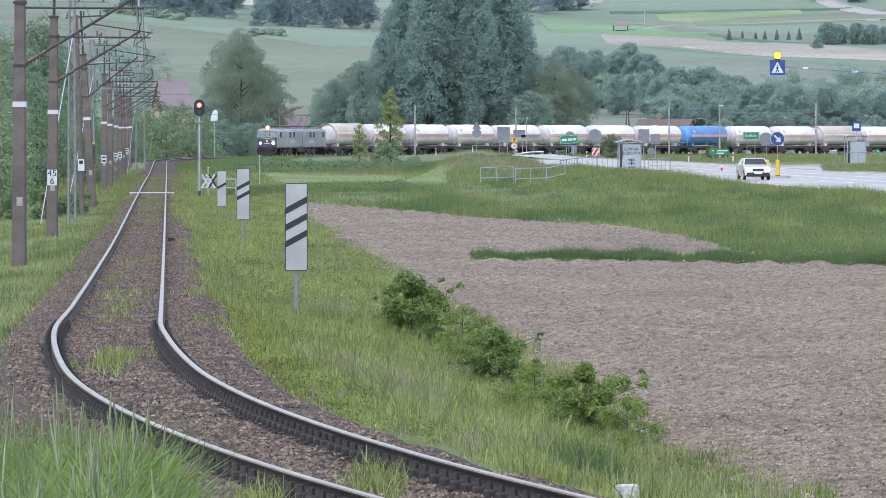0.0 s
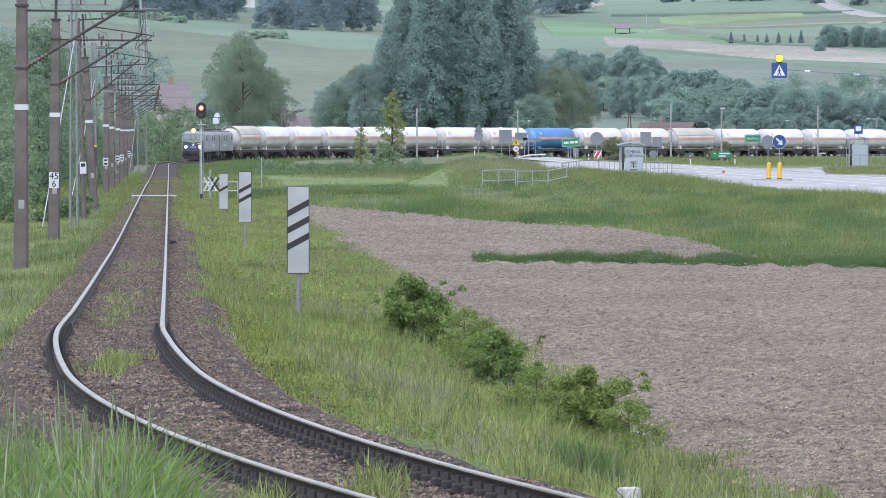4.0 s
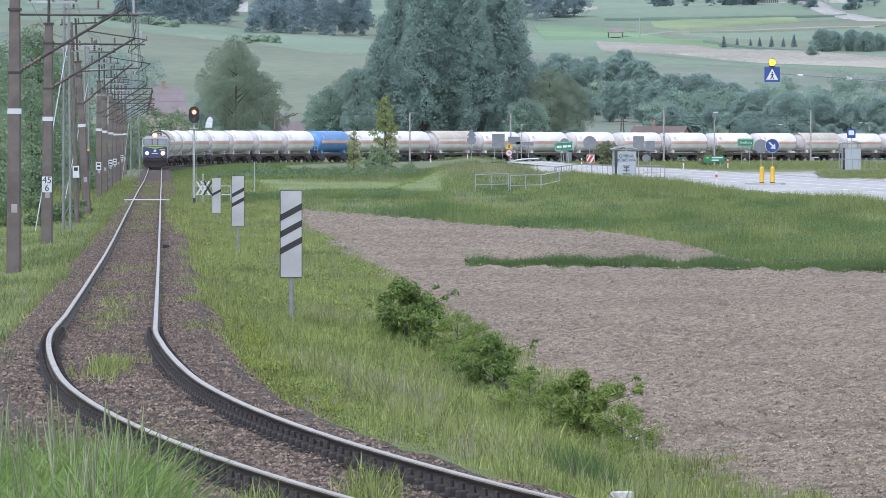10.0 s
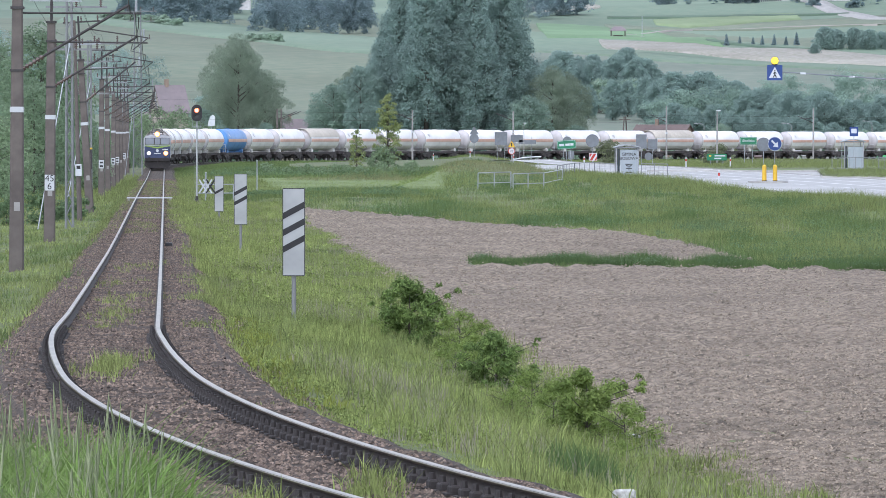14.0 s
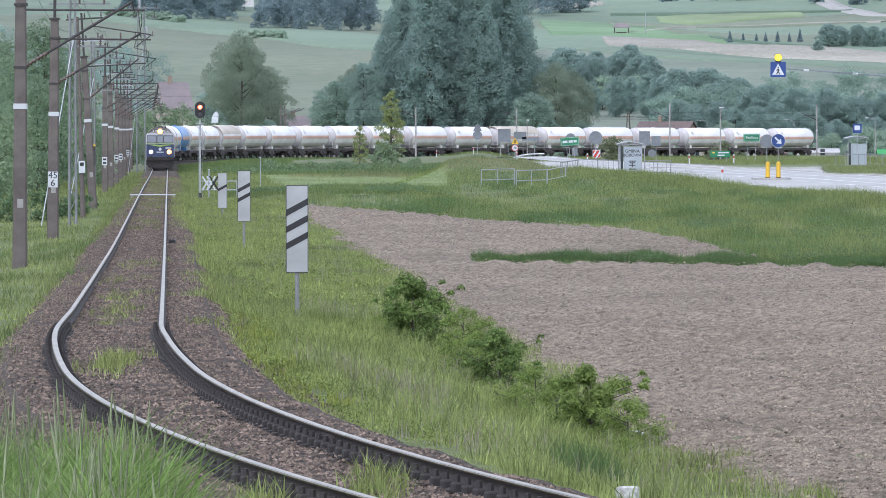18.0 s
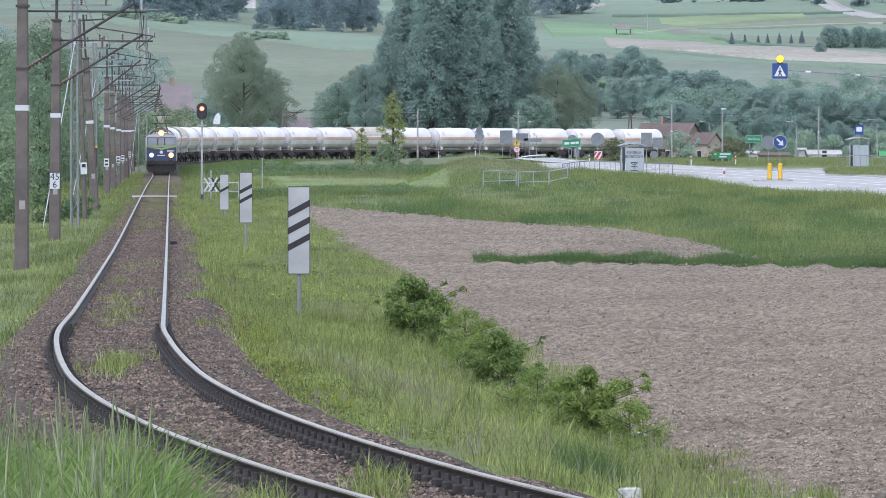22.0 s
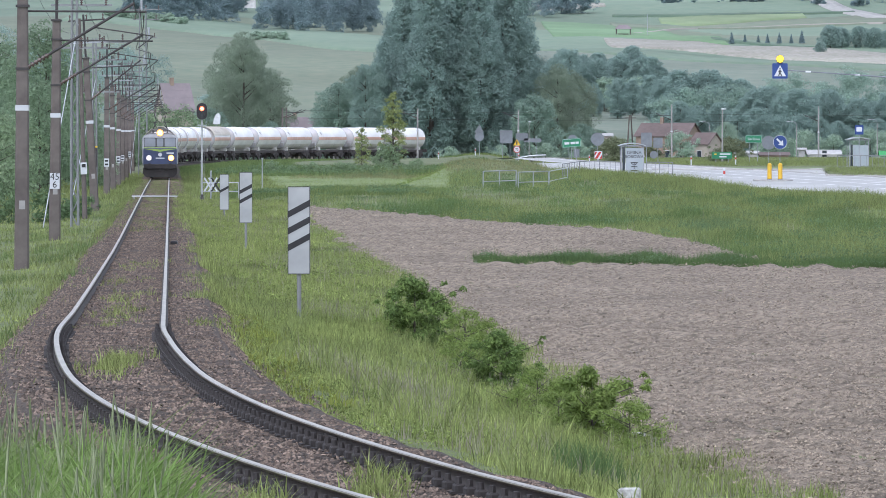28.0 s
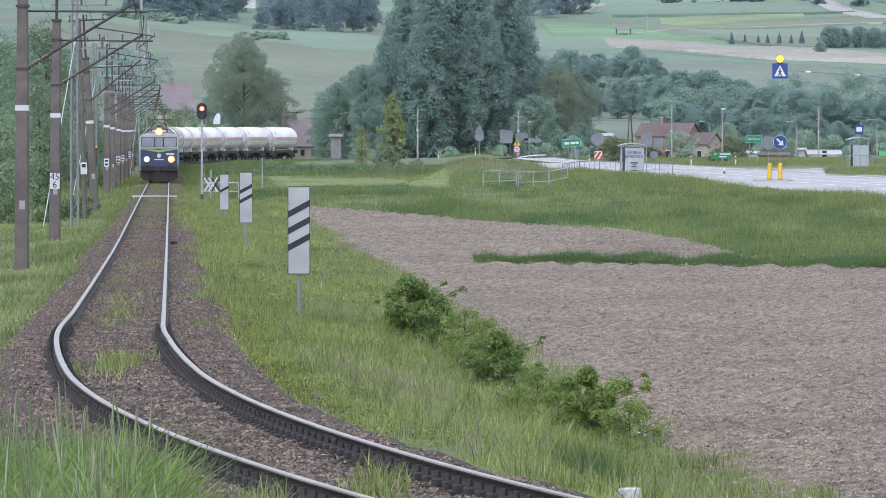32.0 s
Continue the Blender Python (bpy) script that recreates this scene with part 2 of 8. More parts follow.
def axis(*spans):
    out = [np.arange(a, b, st) for a, b, st in spans]
    return np.unique(np.round(np.concatenate(out + [[spans[-1][1]]]), 4))


gx = axis((-2600, -250, 120), (-250, -60, 6), (-60, -20, 1), (-20, 24, 0.4), (24, 60, 1), (60, 200, 4), (200, 250, 6), (250, 2600, 120))
gy = axis((-300, 0, 20), (0, 120, 1.0), (120, 350, 1.6), (350, 720, 3), (720, 1160, 6), (1160, 2500, 9), (2500, 2900, 12), (2900, 4800, 100))
GX, GY = np.meshgrid(gx, gy)
GZ = land(GX, GY)
nx, ny = len(gx), len(gy)
ids = np.arange(nx * ny).reshape(ny, nx)
quads = np.stack([ids[:-1, :-1], ids[:-1, 1:], ids[1:, 1:], ids[1:, :-1]], -1).reshape(-1, 4)
ground_mesh = mesh_np("ground", np.stack([GX, GY, GZ], -1).reshape(-1, 3), quads)
cx, cy = ((GX[:-1, :-1] + GX[1:, 1:]) / 2).ravel(), ((GY[:-1, :-1] + GY[1:, 1:]) / 2).ravel()


def zone(x, y):
    """Which crop or turf covers the ground."""
    wob = lattice(0, x, y, 0.01, 9) * 40
    z = np.zeros(x.shape, int)                                     # rough grass
    off = x - line_x(y)
    z[(off > 6) & (y > 180) & (y < 620) & (x > -14)] = 1           # the bank
    z[(off > 6) & (y > 362) & (y < 505) & (x < 0.5 + (y - 362) * 0.004)] = 3  # mown meadow
    z[(y > 540) & (y < 1160)] = 2
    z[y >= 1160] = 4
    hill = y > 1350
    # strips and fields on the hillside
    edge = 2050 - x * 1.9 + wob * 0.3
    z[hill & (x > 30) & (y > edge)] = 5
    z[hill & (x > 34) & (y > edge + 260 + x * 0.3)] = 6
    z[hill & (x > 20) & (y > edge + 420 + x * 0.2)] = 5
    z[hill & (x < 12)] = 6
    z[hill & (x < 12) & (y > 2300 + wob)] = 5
    return z


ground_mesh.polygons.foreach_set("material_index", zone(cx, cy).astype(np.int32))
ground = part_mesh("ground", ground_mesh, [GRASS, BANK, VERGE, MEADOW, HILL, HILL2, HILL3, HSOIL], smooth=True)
tagged(ground, "green grassland rising to distant fields on a hillside", "ground", kind="structure")


# ---- the ploughed field ----
def field_sheet():
    xs, ys = np.arange(-12.5, 20.0, 0.16), np.concatenate([np.arange(52, 130, 0.3), np.arange(130, 330, 0.8)])
    X, Y = np.meshgrid(xs, ys)
    Z = land(X, Y) + 0.05
    Z += 0.09 * lattice(0, X, Y, 1.6, 21) + 0.14 * lattice(0, X, Y, 3.1, 22)
    Z += (0.045 + 0.05 * smooth01((Y - 180) / 20)) * np.sin((X * 0.9 + Y * 0.28) * 5.2 + 2 * lattice(0, X, Y, 0.2, 23))
    edge = X - line_x(Y) - 6.9 - 1.1 * lattice(0, X, Y, 0.08, 24) - 0.6 * lattice(0, X, Y, 0.5, 25)
    foot = np.interp(X, *BANK_FOOT) - Y - 2 + 5 * lattice(0, X, Y, 0.4, 26)
    foot = np.where(Y < 186 - 0.6 * X, 9.0, foot)
    strip = np.abs(Y - (184 - 0.6 * X)) - 3.6
    strip = np.where(X < 1.0, 9, strip)
    Z -= 0.22 * (1 - smooth01(np.minimum(np.minimum(edge / 0.9, foot / 6), strip / 1.5)))
    inside = (edge > 0) & ((foot > 0) | (Y < 186 - 0.6 * X)) & (strip > 0)
    n, m = X.shape
    idg = np.arange(n * m).reshape(n, m)
    q = np.stack([idg[:-1, :-1], idg[:-1, 1:], idg[1:, 1:], idg[1:, :-1]], -1).reshape(-1, 4)
    keep = inside[:-1, :-1] & inside[1:, 1:] & inside[:-1, 1:] & inside[1:, :-1]
    q = q[keep.ravel()]
    used = np.unique(q)
    remap = np.full(n * m, -1)
    remap[used] = np.arange(len(used))
    return mesh_np("field", np.stack([X, Y, Z], -1).reshape(-1, 3)[used], remap[q])


field = tagged(part_mesh("field", field_sheet(), SOIL, smooth=True), "brown ploughed field of dry clods", "field", kind="structure")


# ---- ballast, rails, sleepers ----
def sweep(profile, s, off=0.0, closed=True, cant=True):
    """A profile (across, up) carried along the line."""
    x, y, a = np.interp(s, LS, LX), np.interp(s, LS, LY), np.interp(s, LS, LA)
    z = rail_z(y)
    lean = 0.05 * np.clip((s - 570) / 60, 0, 1) if cant else 0 * s
    p = np.asarray(profile, float)
    k = len(p)
    ac = off + p[:, 0]
    X = x[:, None] + ac * np.cos(a)[:, None]
    Y = y[:, None] - ac * np.sin(a)[:, None]
    Z = z[:, None] + p[:, 1] - lean[:, None] * ac / 1.5
    V = np.stack([X, Y, Z], -1).reshape(-1, 3)
    i = np.arange((len(s) - 1) * k).reshape(-1, k)
    j = np.roll(i, -1, axis=1)
    q = np.stack([i, j, j + k, i + k], -1)
    if not closed:
        q = q[:, :-1]
    return V, q.reshape(-1, 4)


long_s = np.concatenate([np.arange(-80, 100, 1.0), np.arange(100, 1100, 4.0)])
bed_s = np.concatenate([np.arange(-80, 60, 0.35), np.arange(60, 300, 1.0), np.arange(300, 1100, 4.0)])
bed_prof = [(-2.05, -0.64), (-1.75, -0.42), (-1.5, -0.26)] + [(v, -0.190 - 0.01 * (abs(v) < 0.6)) for v in np.arange(-1.4, 1.65, 0.2)] + [(1.62, -0.235), (1.85, -0.36), (2.15, -0.62)]
bv, bq = sweep(bed_prof, bed_s, closed=False)


def bed_bumps(x, y):
    """The ballast's unevenness."""
    return 0.04 * lattice(0, x, y, 2.6, 31) + 0.05 * lattice(0, x, y, 0.7, 32)


bv[:, 2] += bed_bumps(bv[:, 0], bv[:, 1])
ballast = tagged(part_mesh("ballast", mesh_np("ballast", bv, bq[:, ::-1]), BALLAST, smooth=True),
                 "brown-grey crushed stone ballast bed", "ballast", kind="structure")

track = thing("railway_track", Matrix(), "single railway track of worn steel rails on ballast", "railway track")
foot_prof = [(-0.07, -0.172), (0.07, -0.172), (0.07, -0.155), (0.015, -0.135), (0.009, -0.05), (0.034, -0.038), (0.035, -0.008),
             (-0.035, -0.008), (-0.034, -0.038), (-0.009, -0.05), (-0.015, -0.135), (-0.07, -0.155)]
head_prof = [(-0.0368, -0.034), (0.0368, -0.034), (0.0362, -0.013), (0.0325, -0.006), (0.024, -0.0022), (0.010, -0.0004), (-0.010, -0.0004), (-0.024, -0.0022), (-0.0325, -0.006), (-0.0362, -0.013)]
for off in (-0.7525, 0.7525):
    v, q = sweep(foot_prof, long_s, off)
    rail = part_mesh("rail", mesh_np("rail", v, q), RAILSIDE, track, "rust-brown steel rail with a bright top")
    v, q = sweep(head_prof, long_s, off)
    part_mesh("running_surface", mesh_np("running_surface", v, q), RAILTOP, rail, "polished bright steel running surface", True)

# ---- more materials ----
CONC = mat("weathered_concrete", (0.145, 0.125, 0.112), (0.10, 0.085, 0.078), 2.5, 0.9, 0.4, 18, coarse=0.6)
CONC2 = mat("pale_concrete", (0.36, 0.35, 0.33), (0.28, 0.27, 0.26), 2.0, 0.9, 0.3, 15)
STEEL = mat("galvanised_steel", (0.42, 0.44, 0.46), (0.34, 0.36, 0.38), 6, 0.45, metal=0.6)
LATTICE = mat("dull_zinc_steel", (0.235, 0.245, 0.245), (0.18, 0.188, 0.19), 4, 0.7)
DARKSTEEL = mat("dark_rusted_steel", (0.060, 0.055, 0.054), (0.040, 0.036, 0.036), 6, 0.75, 0.2)
BLACK = mat("black_paint", (0.012, 0.012, 0.014), (0.02, 0.02, 0.022), 8, 0.45)
DARK = mat("sooty_black", (0.022, 0.020, 0.020), (0.035, 0.030, 0.028), 3, 0.8, 0.2)
WHITE = mat("white_enamel", (0.60, 0.62, 0.64), (0.53, 0.55, 0.57), 2.5, 0.45)
GREYBACK = mat("grey_sign_back", (0.36, 0.37, 0.39), (0.30, 0.31, 0.33), 3, 0.5, metal=0.3)
RED = mat("red_paint", (0.52, 0.05, 0.035), None, 5, 0.5)
YELLOW = mat("yellow_paint", (0.72, 0.46, 0.03), (0.62, 0.38, 0.03), 4, 0.5)
BLUE = mat("blue_sign", (0.020, 0.055, 0.215), (0.018, 0.048, 0.185), 4, 0.4)
GREEN = mat("green_sign", (0.02, 0.20, 0.09), (0.018, 0.17, 0.08), 4, 0.4)
GLASS = mat("dark_glass", (0.03, 0.04, 0.05), (0.05, 0.06, 0.07), 1, 0.06, spec=0.9)
INSUL = mat("brown_porcelain", (0.095, 0.065, 0.052), (0.07, 0.048, 0.04), 5, 0.25)
REDLAMP = glow("red_signal_lamp", (1.0, 0.13, 0.05), 3.0)
LAMPCORE = glow("red_lamp_core", (1.0, 0.62, 0.38), 7)
HEAD = glow("headlamp", (1.0, 0.72, 0.40), 9)
AMBER = glow("amber_lamp", (1.0, 0.66, 0.02), 2.2)


def text(body, size, m, material, parent, name="lettering", label=""):
    cu = bpy.data.curves.new(name, "FONT")
    cu.body, cu.size, cu.align_x, cu.align_y, cu.extrude = body, size, "CENTER", "CENTER", 0.003
    cu.materials.append(material)
    ob = new(name, cu)
    ob.parent = parent
    ob.matrix_basis = m
    if label:
        ob["label"] = label
    return ob




def plate(bm, pts, y0, y1):
    """A flat plate: an outline in x and z, from depth y0 to y1."""
    a = [bm.verts.new((x, y0, z)) for x, z in pts]
    b = [bm.verts.new((x, y1, z)) for x, z in pts]
    bm.faces.new(a)
    bm.faces.new(b[::-1])
    n = len(pts)
    for i in range(n):
        bm.faces.new((a[i], b[i], b[(i + 1) % n], a[(i + 1) % n]))
    bmesh.ops.recalc_face_normals(bm, faces=bm.faces[:])


def disc(cx, cz, r, n=24):
    return [(cx + r * math.cos(2 * math.pi * i / n), cz + r * math.sin(2 * math.pi * i / n)) for i in range(n)]


def rounded(cx, cz, w, h, r, n=4):
    out = []
    for k, (sx, sz) in enumerate(((1, 1), (-1, 1), (-1, -1), (1, -1))):
        for i in range(n + 1):
            a = math.pi / 2 * (k + i / n)
            out.append((cx + sx * (w / 2 - r) + r * math.cos(a), cz + sz * (h / 2 - r) + r * math.sin(a)))
    return out


def shoulder(off):
    """Height of the ballast's surface over the rails' own, by the distance from the middle."""
    return np.interp(off, [-2.05, -1.75, -1.5, -1.35, 1.50, 1.62, 1.85, 2.15], [-0.64, -0.42, -0.26, -0.195, -0.195, -0.235, -0.36, -0.62])


def turf(x, y):
    """The ground or the ballast, whichever is higher: where grass takes root."""
    off = x - line_x(y)
    return np.maximum(land(x, y), np.where((off > -2.05) & (off < 2.15), rail_z(y) + shoulder(off), -99))


def zl(x, y):
    return float(land(np.array([x]), np.array([y]))[0])


# ---- sleepers and rail fastenings ----
def sleepers():
    bm = bmesh.new()
    box(bm, 0, 0, -0.30, 2.5, 0.24, 0.12, 0.015)
    first = None
    bm2 = bmesh.new()
    for sx in (-1, 1):
        box(bm2, sx * 0.088, 0, -0.145, 0.085, 0.15, 0.075, 0.016)
        rod(bm2, (sx * 0.092, 0, -0.12), (sx * 0.092, 0, -0.050), 0.034, 0.026, 6)
    box(bm2, 0, 0, -0.178, 0.34, 0.17, 0.018)
    clip = None
    for s in np.arange(-62, 88, 0.6):
        x, y, z = on_line(s)
        a = float(np.interp(s, LS, LA))
        lean = 0.0
        m = pose(x, y, z, 0, lean, -math.degrees(a))
        if first is None:
            first = part("sleeper", bm, SLEEPER, track, "weathered brown sleeper bedded in ballast")
            first.matrix_basis = m
        else:
            again(first, m)
    for s in np.arange(-62, -5, 0.40):
        x, y, z = on_line(s)
        m = pose(x, y, z, 0, 0, -math.degrees(float(np.interp(s, LS, LA))))
        for off in (-0.7525, 0.7525):
            mc = m @ pose(off, 0, 0)
            if clip is None:
                clip = part("rail_fastening", bm2, DARK, track, "rusty rail chair with screw clips")
                clip.matrix_basis = mc
            else:
                again(clip, mc)


sleepers()
# fishplated joints and a wheel sensor
bm = bmesh.new()
box(bm, 0, 0, -0.085, 0.05, 0.75, 0.075, 0.01)
for yy in (-0.27, -0.09, 0.09, 0.27):
    rod(bm, (-0.05, yy, -0.085), (0.05, yy, -0.085), 0.018, n=6)
joint = None
for s, off in ((-40.5, -0.7525), (-40.5, 0.7525), (-15.5, -0.7525), (-15.5, 0.7525), (-27, -0.7525)):
    x, y, z = on_line(s, off)
    m = pose(x, y, z, 0, 0, -math.degrees(float(np.interp(s, LS, LA))))
    if joint is None:
        joint = part("fishplate", bm, RAILSIDE, track, "bolted rusty fishplate at a rail joint")
        joint.matrix_basis = m
    else:
        again(joint, m)
sensor = thing("wheel_sensor", pose(*[float(v) for v in on_line(86, 0.98, -0.2)]), "small black wheel sensor box beside the rail", "track sensor")
bm = bmesh.new()
box(bm, 0, 0, 0.08, 0.22, 0.35, 0.14, 0.03)
part("sensor_housing", bm, BLACK, sensor)
bm = bmesh.new()
rod(bm, (0.1, 0, 0.03), (0.45, 0.1, -0.18), 0.02)
part("cable", bm, BLACK, sensor)
# white painted bar across the track
bar = thing("track_marker_bar", pose(*[float(v) for v in on_line(219, 0, -0.02)]), "white painted bar lying across the rails", "track marker")
bm = bmesh.new()
box(bm, 0, 0, 0.03, 2.5, 0.10, 0.06, 0.01)
part("bar", bm, WHITE, bar)
bm = bmesh.new()
for sx in (-1.15, 1.15):
    box(bm, sx, 0, -0.16, 0.10, 0.10, 0.34)
part("bracket", bm, CONC2, bar)


# ---- countdown boards ----
POST = mat("dull_grey_post", (0.27, 0.275, 0.275), (0.20, 0.205, 0.205), 5, 0.6, metal=0.3)
BOARD = mat("weathered_board_paint", (0.385, 0.395, 0.395), (0.325, 0.338, 0.338), 2.5, 0.5, coarse=1.2)

def countdown(y, off, stripes, h):
    x = float(line_x(y)) + off
    z = zl(x, y)
    t = thing("countdown_board", pose(x, y, z), f"white railway countdown board with {['', 'one black slanted stripe', 'two black slanted stripes', 'three black slanted stripes'][stripes]} on a post", "railway sign", "countdown boards beside the track")
    bm = bmesh.new()
    rod(bm, (0, 0.03, -0.2), (0, 0.03, h + 1.5), 0.045, n=10)
    part("post", bm, POST, t)
    bm = bmesh.new()
    plate(bm, rounded(0, h + 0.84, 0.433, 1.68, 0.02), -0.045, -0.02)
    board = part("board", bm, BOARD, t)
    bm = bmesh.new()
    for sx in (-1, 1):
        box(bm, sx * 0.209, -0.047, h + 0.84, 0.014, 0.006, 1.66)
    for zz in (h + 0.005, h + 1.675):
        box(bm, 0, -0.047, zz, 0.41, 0.006, 0.014)
    part("border", bm, BLACK, board)
    for i in range(stripes):
        z0 = h + (0.80, 0.63, 0.44)[stripes - 1] + 0.32 * i
        bm = bmesh.new()
        plate(bm, [(-0.208, z0), (0.208, z0 + 0.225), (0.208, z0 + 0.35), (-0.208, z0 + 0.125)], -0.051, -0.046)
        part("stripe", bm, BLACK, board)
    return t


countdown(108.3, 3.33, 3, 0.95)
countdown(187.5, 3.37, 2, 0.96)
countdown(268, 3.42, 1, 0.38)


# ---- overhead line masts ----
def insulator(bm, a, b, r=0.07, n=6):
    a, b = Vector(a), Vector(b)
    for i in range(n):
        p, q = a.lerp(b, i / n), a.lerp(b, (i + 0.6) / n)
        rod(bm, p, q, r, r * 0.7, 8)
    rod(bm, a, b, r * 0.4, n=6)


def mast(y, off=-3.4, h=7.5, number=False, steel_top=True, arm=True, lean=0.0, w=0.42):
    x = float(line_x(y)) + off
    z = zl(x, y)
    zt = float(rail_z(y)) - z
    t = thing("overhead_line_mast", pose(x, y, z, 0, lean, 0), "grey-brown concrete overhead line mast with a white band", "railway mast", "masts along the track")
    bm = bmesh.new()
    sec = []
    for zz, ww in ((-0.4, w), (h * 0.5, w * 0.86), (h, w * 0.68)):
        sec.append([bm.verts.new((sx * ww / 2 * k1, sy * ww / 2 * k2, zz)) for sx, sy, k1, k2 in
                    ((-1, -1, 0.8, 1), (1, -1, 0.8, 1), (1, -1, 1, 0.8), (1, 1, 1, 0.8), (1, 1, 0.8, 1), (-1, 1, 0.8, 1), (-1, 1, 1, 0.8), (-1, -1, 1, 0.8))])
    for a, b in zip(sec, sec[1:]):
        for i in range(8):
            bm.faces.new((a[i], a[(i + 1) % 8], b[(i + 1) % 8], b[i]))
    bm.faces.new(sec[-1])
    part("pole", bm, CONC, t)
    bm = bmesh.new()
    wb = w * 0.86
    box(bm, 0, 0, zt + 4.03, wb + 0.02, wb + 0.02, 0.16)
    part("white_band", bm, WHITE, t, "white painted band")
    bm = bmesh.new()
    box(bm, 0.02, -w * 0.49, zt + 1.25, 0.17, 0.02, 0.25)
    part("patch", bm, CONC2, t, "pale grey patch")
    for zz in (h - 0.05, h - 0.75, zt + 5.15):
        bm = bmesh.new()
        box(bm, 0, 0, zz, w * 0.78 + 0.05, w * 0.78 + 0.05, 0.07)
        part("clamp", bm, DARKSTEEL, t)
    if steel_top:
        bm = bmesh.new()
        rod(bm, (0, 0, h - 0.8), (0, 0, h + 2.2), 0.055)
        part("extension", bm, DARKSTEEL, t)
        for zz in (h + 0.75, h + 1.9):
            bm = bmesh.new()
            box(bm, 0.15, 0, zz, 1.9, 0.07, 0.08)
            beam = part("crossarm", bm, STEEL if zz < h + 1 else DARKSTEEL, t)
            for px in (-0.7, 0.15, 1.0):
                bm = bmesh.new()
                insulator(bm, (px, 0, zz + 0.02), (px, 0, zz + 0.3), 0.06, 4)
                part("insulator", bm, INSUL, beam)
    if arm:
        r = -off
        bm = bmesh.new()
        a, b = Vector((0.16, 0, zt + 5.2)), Vector((r - 0.2, 0, zt + 7.05))
        rod(bm, a.lerp(b, 0.2), b, 0.040)
        cant = part("cantilever", bm, DARKSTEEL, t, "slanting brown steel cantilever tube")
        bm = bmesh.new()
        insulator(bm, a, a.lerp(b, 0.2), 0.085, 6)
        part("insulator", bm, INSUL, cant)
        bm = bmesh.new()
        rod(bm, (0.16, 0, zt + 6.8), (r + 0.15, 0, zt + 6.8), 0.03)
        part("top_tube", bm, DARKSTEEL, t)
        bm = bmesh.new()
        p = a.lerp(b, 0.62)
        rod(bm, (p.x, 0, p.z), (r + 0.35, 0, zt + 6.1), 0.018)
        rod(bm, (r + 0.35, 0, zt + 6.1), (r - 0.1, 0, zt + 5.75), 0.014)
        part("registration_arm", bm, DARKSTEEL, t)
        bm = bmesh.new()
        rod(bm, (r, 0, zt + 7.3), (r, 0, zt + 6.85), 0.035)
        part("hanger", bm, STEEL, t)
    if number:
        bm = bmesh.new()
        box(bm, 0, -w * 0.47 - 0.015, zt + 1.62, 0.36, 0.02, 0.58, 0.008)
        pl = part("kilometre_plate", bm, WHITE, t, "white kilometre plate with black digits")
        text("45", 0.34, pose(0, -w * 0.47 - 0.03, zt + 1.77, 90), BLACK, pl)
        text("6", 0.34, pose(0, -w * 0.47 - 0.03, zt + 1.48, 90), BLACK, pl)
    elif y in (378, 462, 505, 592):
        bm = bmesh.new()
        box(bm, 0.0, -w * 0.47 - 0.015, zt + 1.6, 0.34, 0.02, 0.55, 0.008)
        part("plate", bm, WHITE, t, "small white plate")
        bm = bmesh.new()
        for k in (0.12, -0.12):
            box(bm, 0.0, -w * 0.47 - 0.03, zt + 1.6 + k, 0.22, 0.008, 0.12)
        part("bars", bm, BLACK, t)
    return t


MASTS = [(162, 7.9, False), (208, 7.75, True), (290, 7.5, False), (378, 7.5, False), (420, 7.4, False), (462, 7.5, False),
         (505, 7.4, False), (548, 7.4, False), (592, 7.5, False), (640, 7.4, False)]
for i, (y, h, num) in enumerate(MASTS):
    mast(y, -3.0 if y == 290 else -3.4, h + 0.4, num, True, True, (0.3, 0.6, -3.4, 0.2, -0.4, 0.4, 0, -0.3, 0, 0.2)[i])


def lattice_mast(y, off, h, w=0.42):
    x = float(line_x(y)) + off
    z = zl(x, y)
    t = thing("lattice_mast", pose(x, y, z), "grey galvanised steel lattice mast with crossarms", "railway mast")
    for sx in (-1, 1):
        for sy in (-1, 1):
            bm = bmesh.new()
            rod(bm, (sx * w / 2, sy * w / 2, -0.3), (sx * w / 3, sy * w / 3, h), 0.05, n=6)
            part("leg", bm, LATTICE, t)
    n = int(h / 0.55)
    for i in range(n):
        a, b = (-1, 1) if i % 2 else (1, -1)
        for sy in (-1, 1):
            bm = bmesh.new()
            rod(bm, (a * w / 2.3, sy * w / 2.3, i * h / n), (b * w / 2.3, sy * w / 2.3, (i + 1) * h / n), 0.018, n=5)
            part("brace", bm, LATTICE, t)
    for zz, ww in ((h - 0.2, 3.2), (h - 1.2, 2.6), (h - 3.0, 2.2)):
        bm = bmesh.new()
        box(bm, 0.3, 0, zz, ww, 0.08, 0.09)
        beam = part("crossarm", bm, LATTICE, t)
        for px in (-0.4, 0.0, 0.4):
            bm = bmesh.new()
            insulator(bm, (0.3 + px * ww, 0, zz), (0.3 + px * ww, 0, zz + 0.45), 0.07, 5)
            part("insulator", bm, INSUL, beam)
    bm = bmesh.new()
    rod(bm, (w / 2, 0, h - 2), (-1.2, -2, 0), 0.025)
    part("stay", bm, STEEL, t, "pale slanting stay wire")
    return t


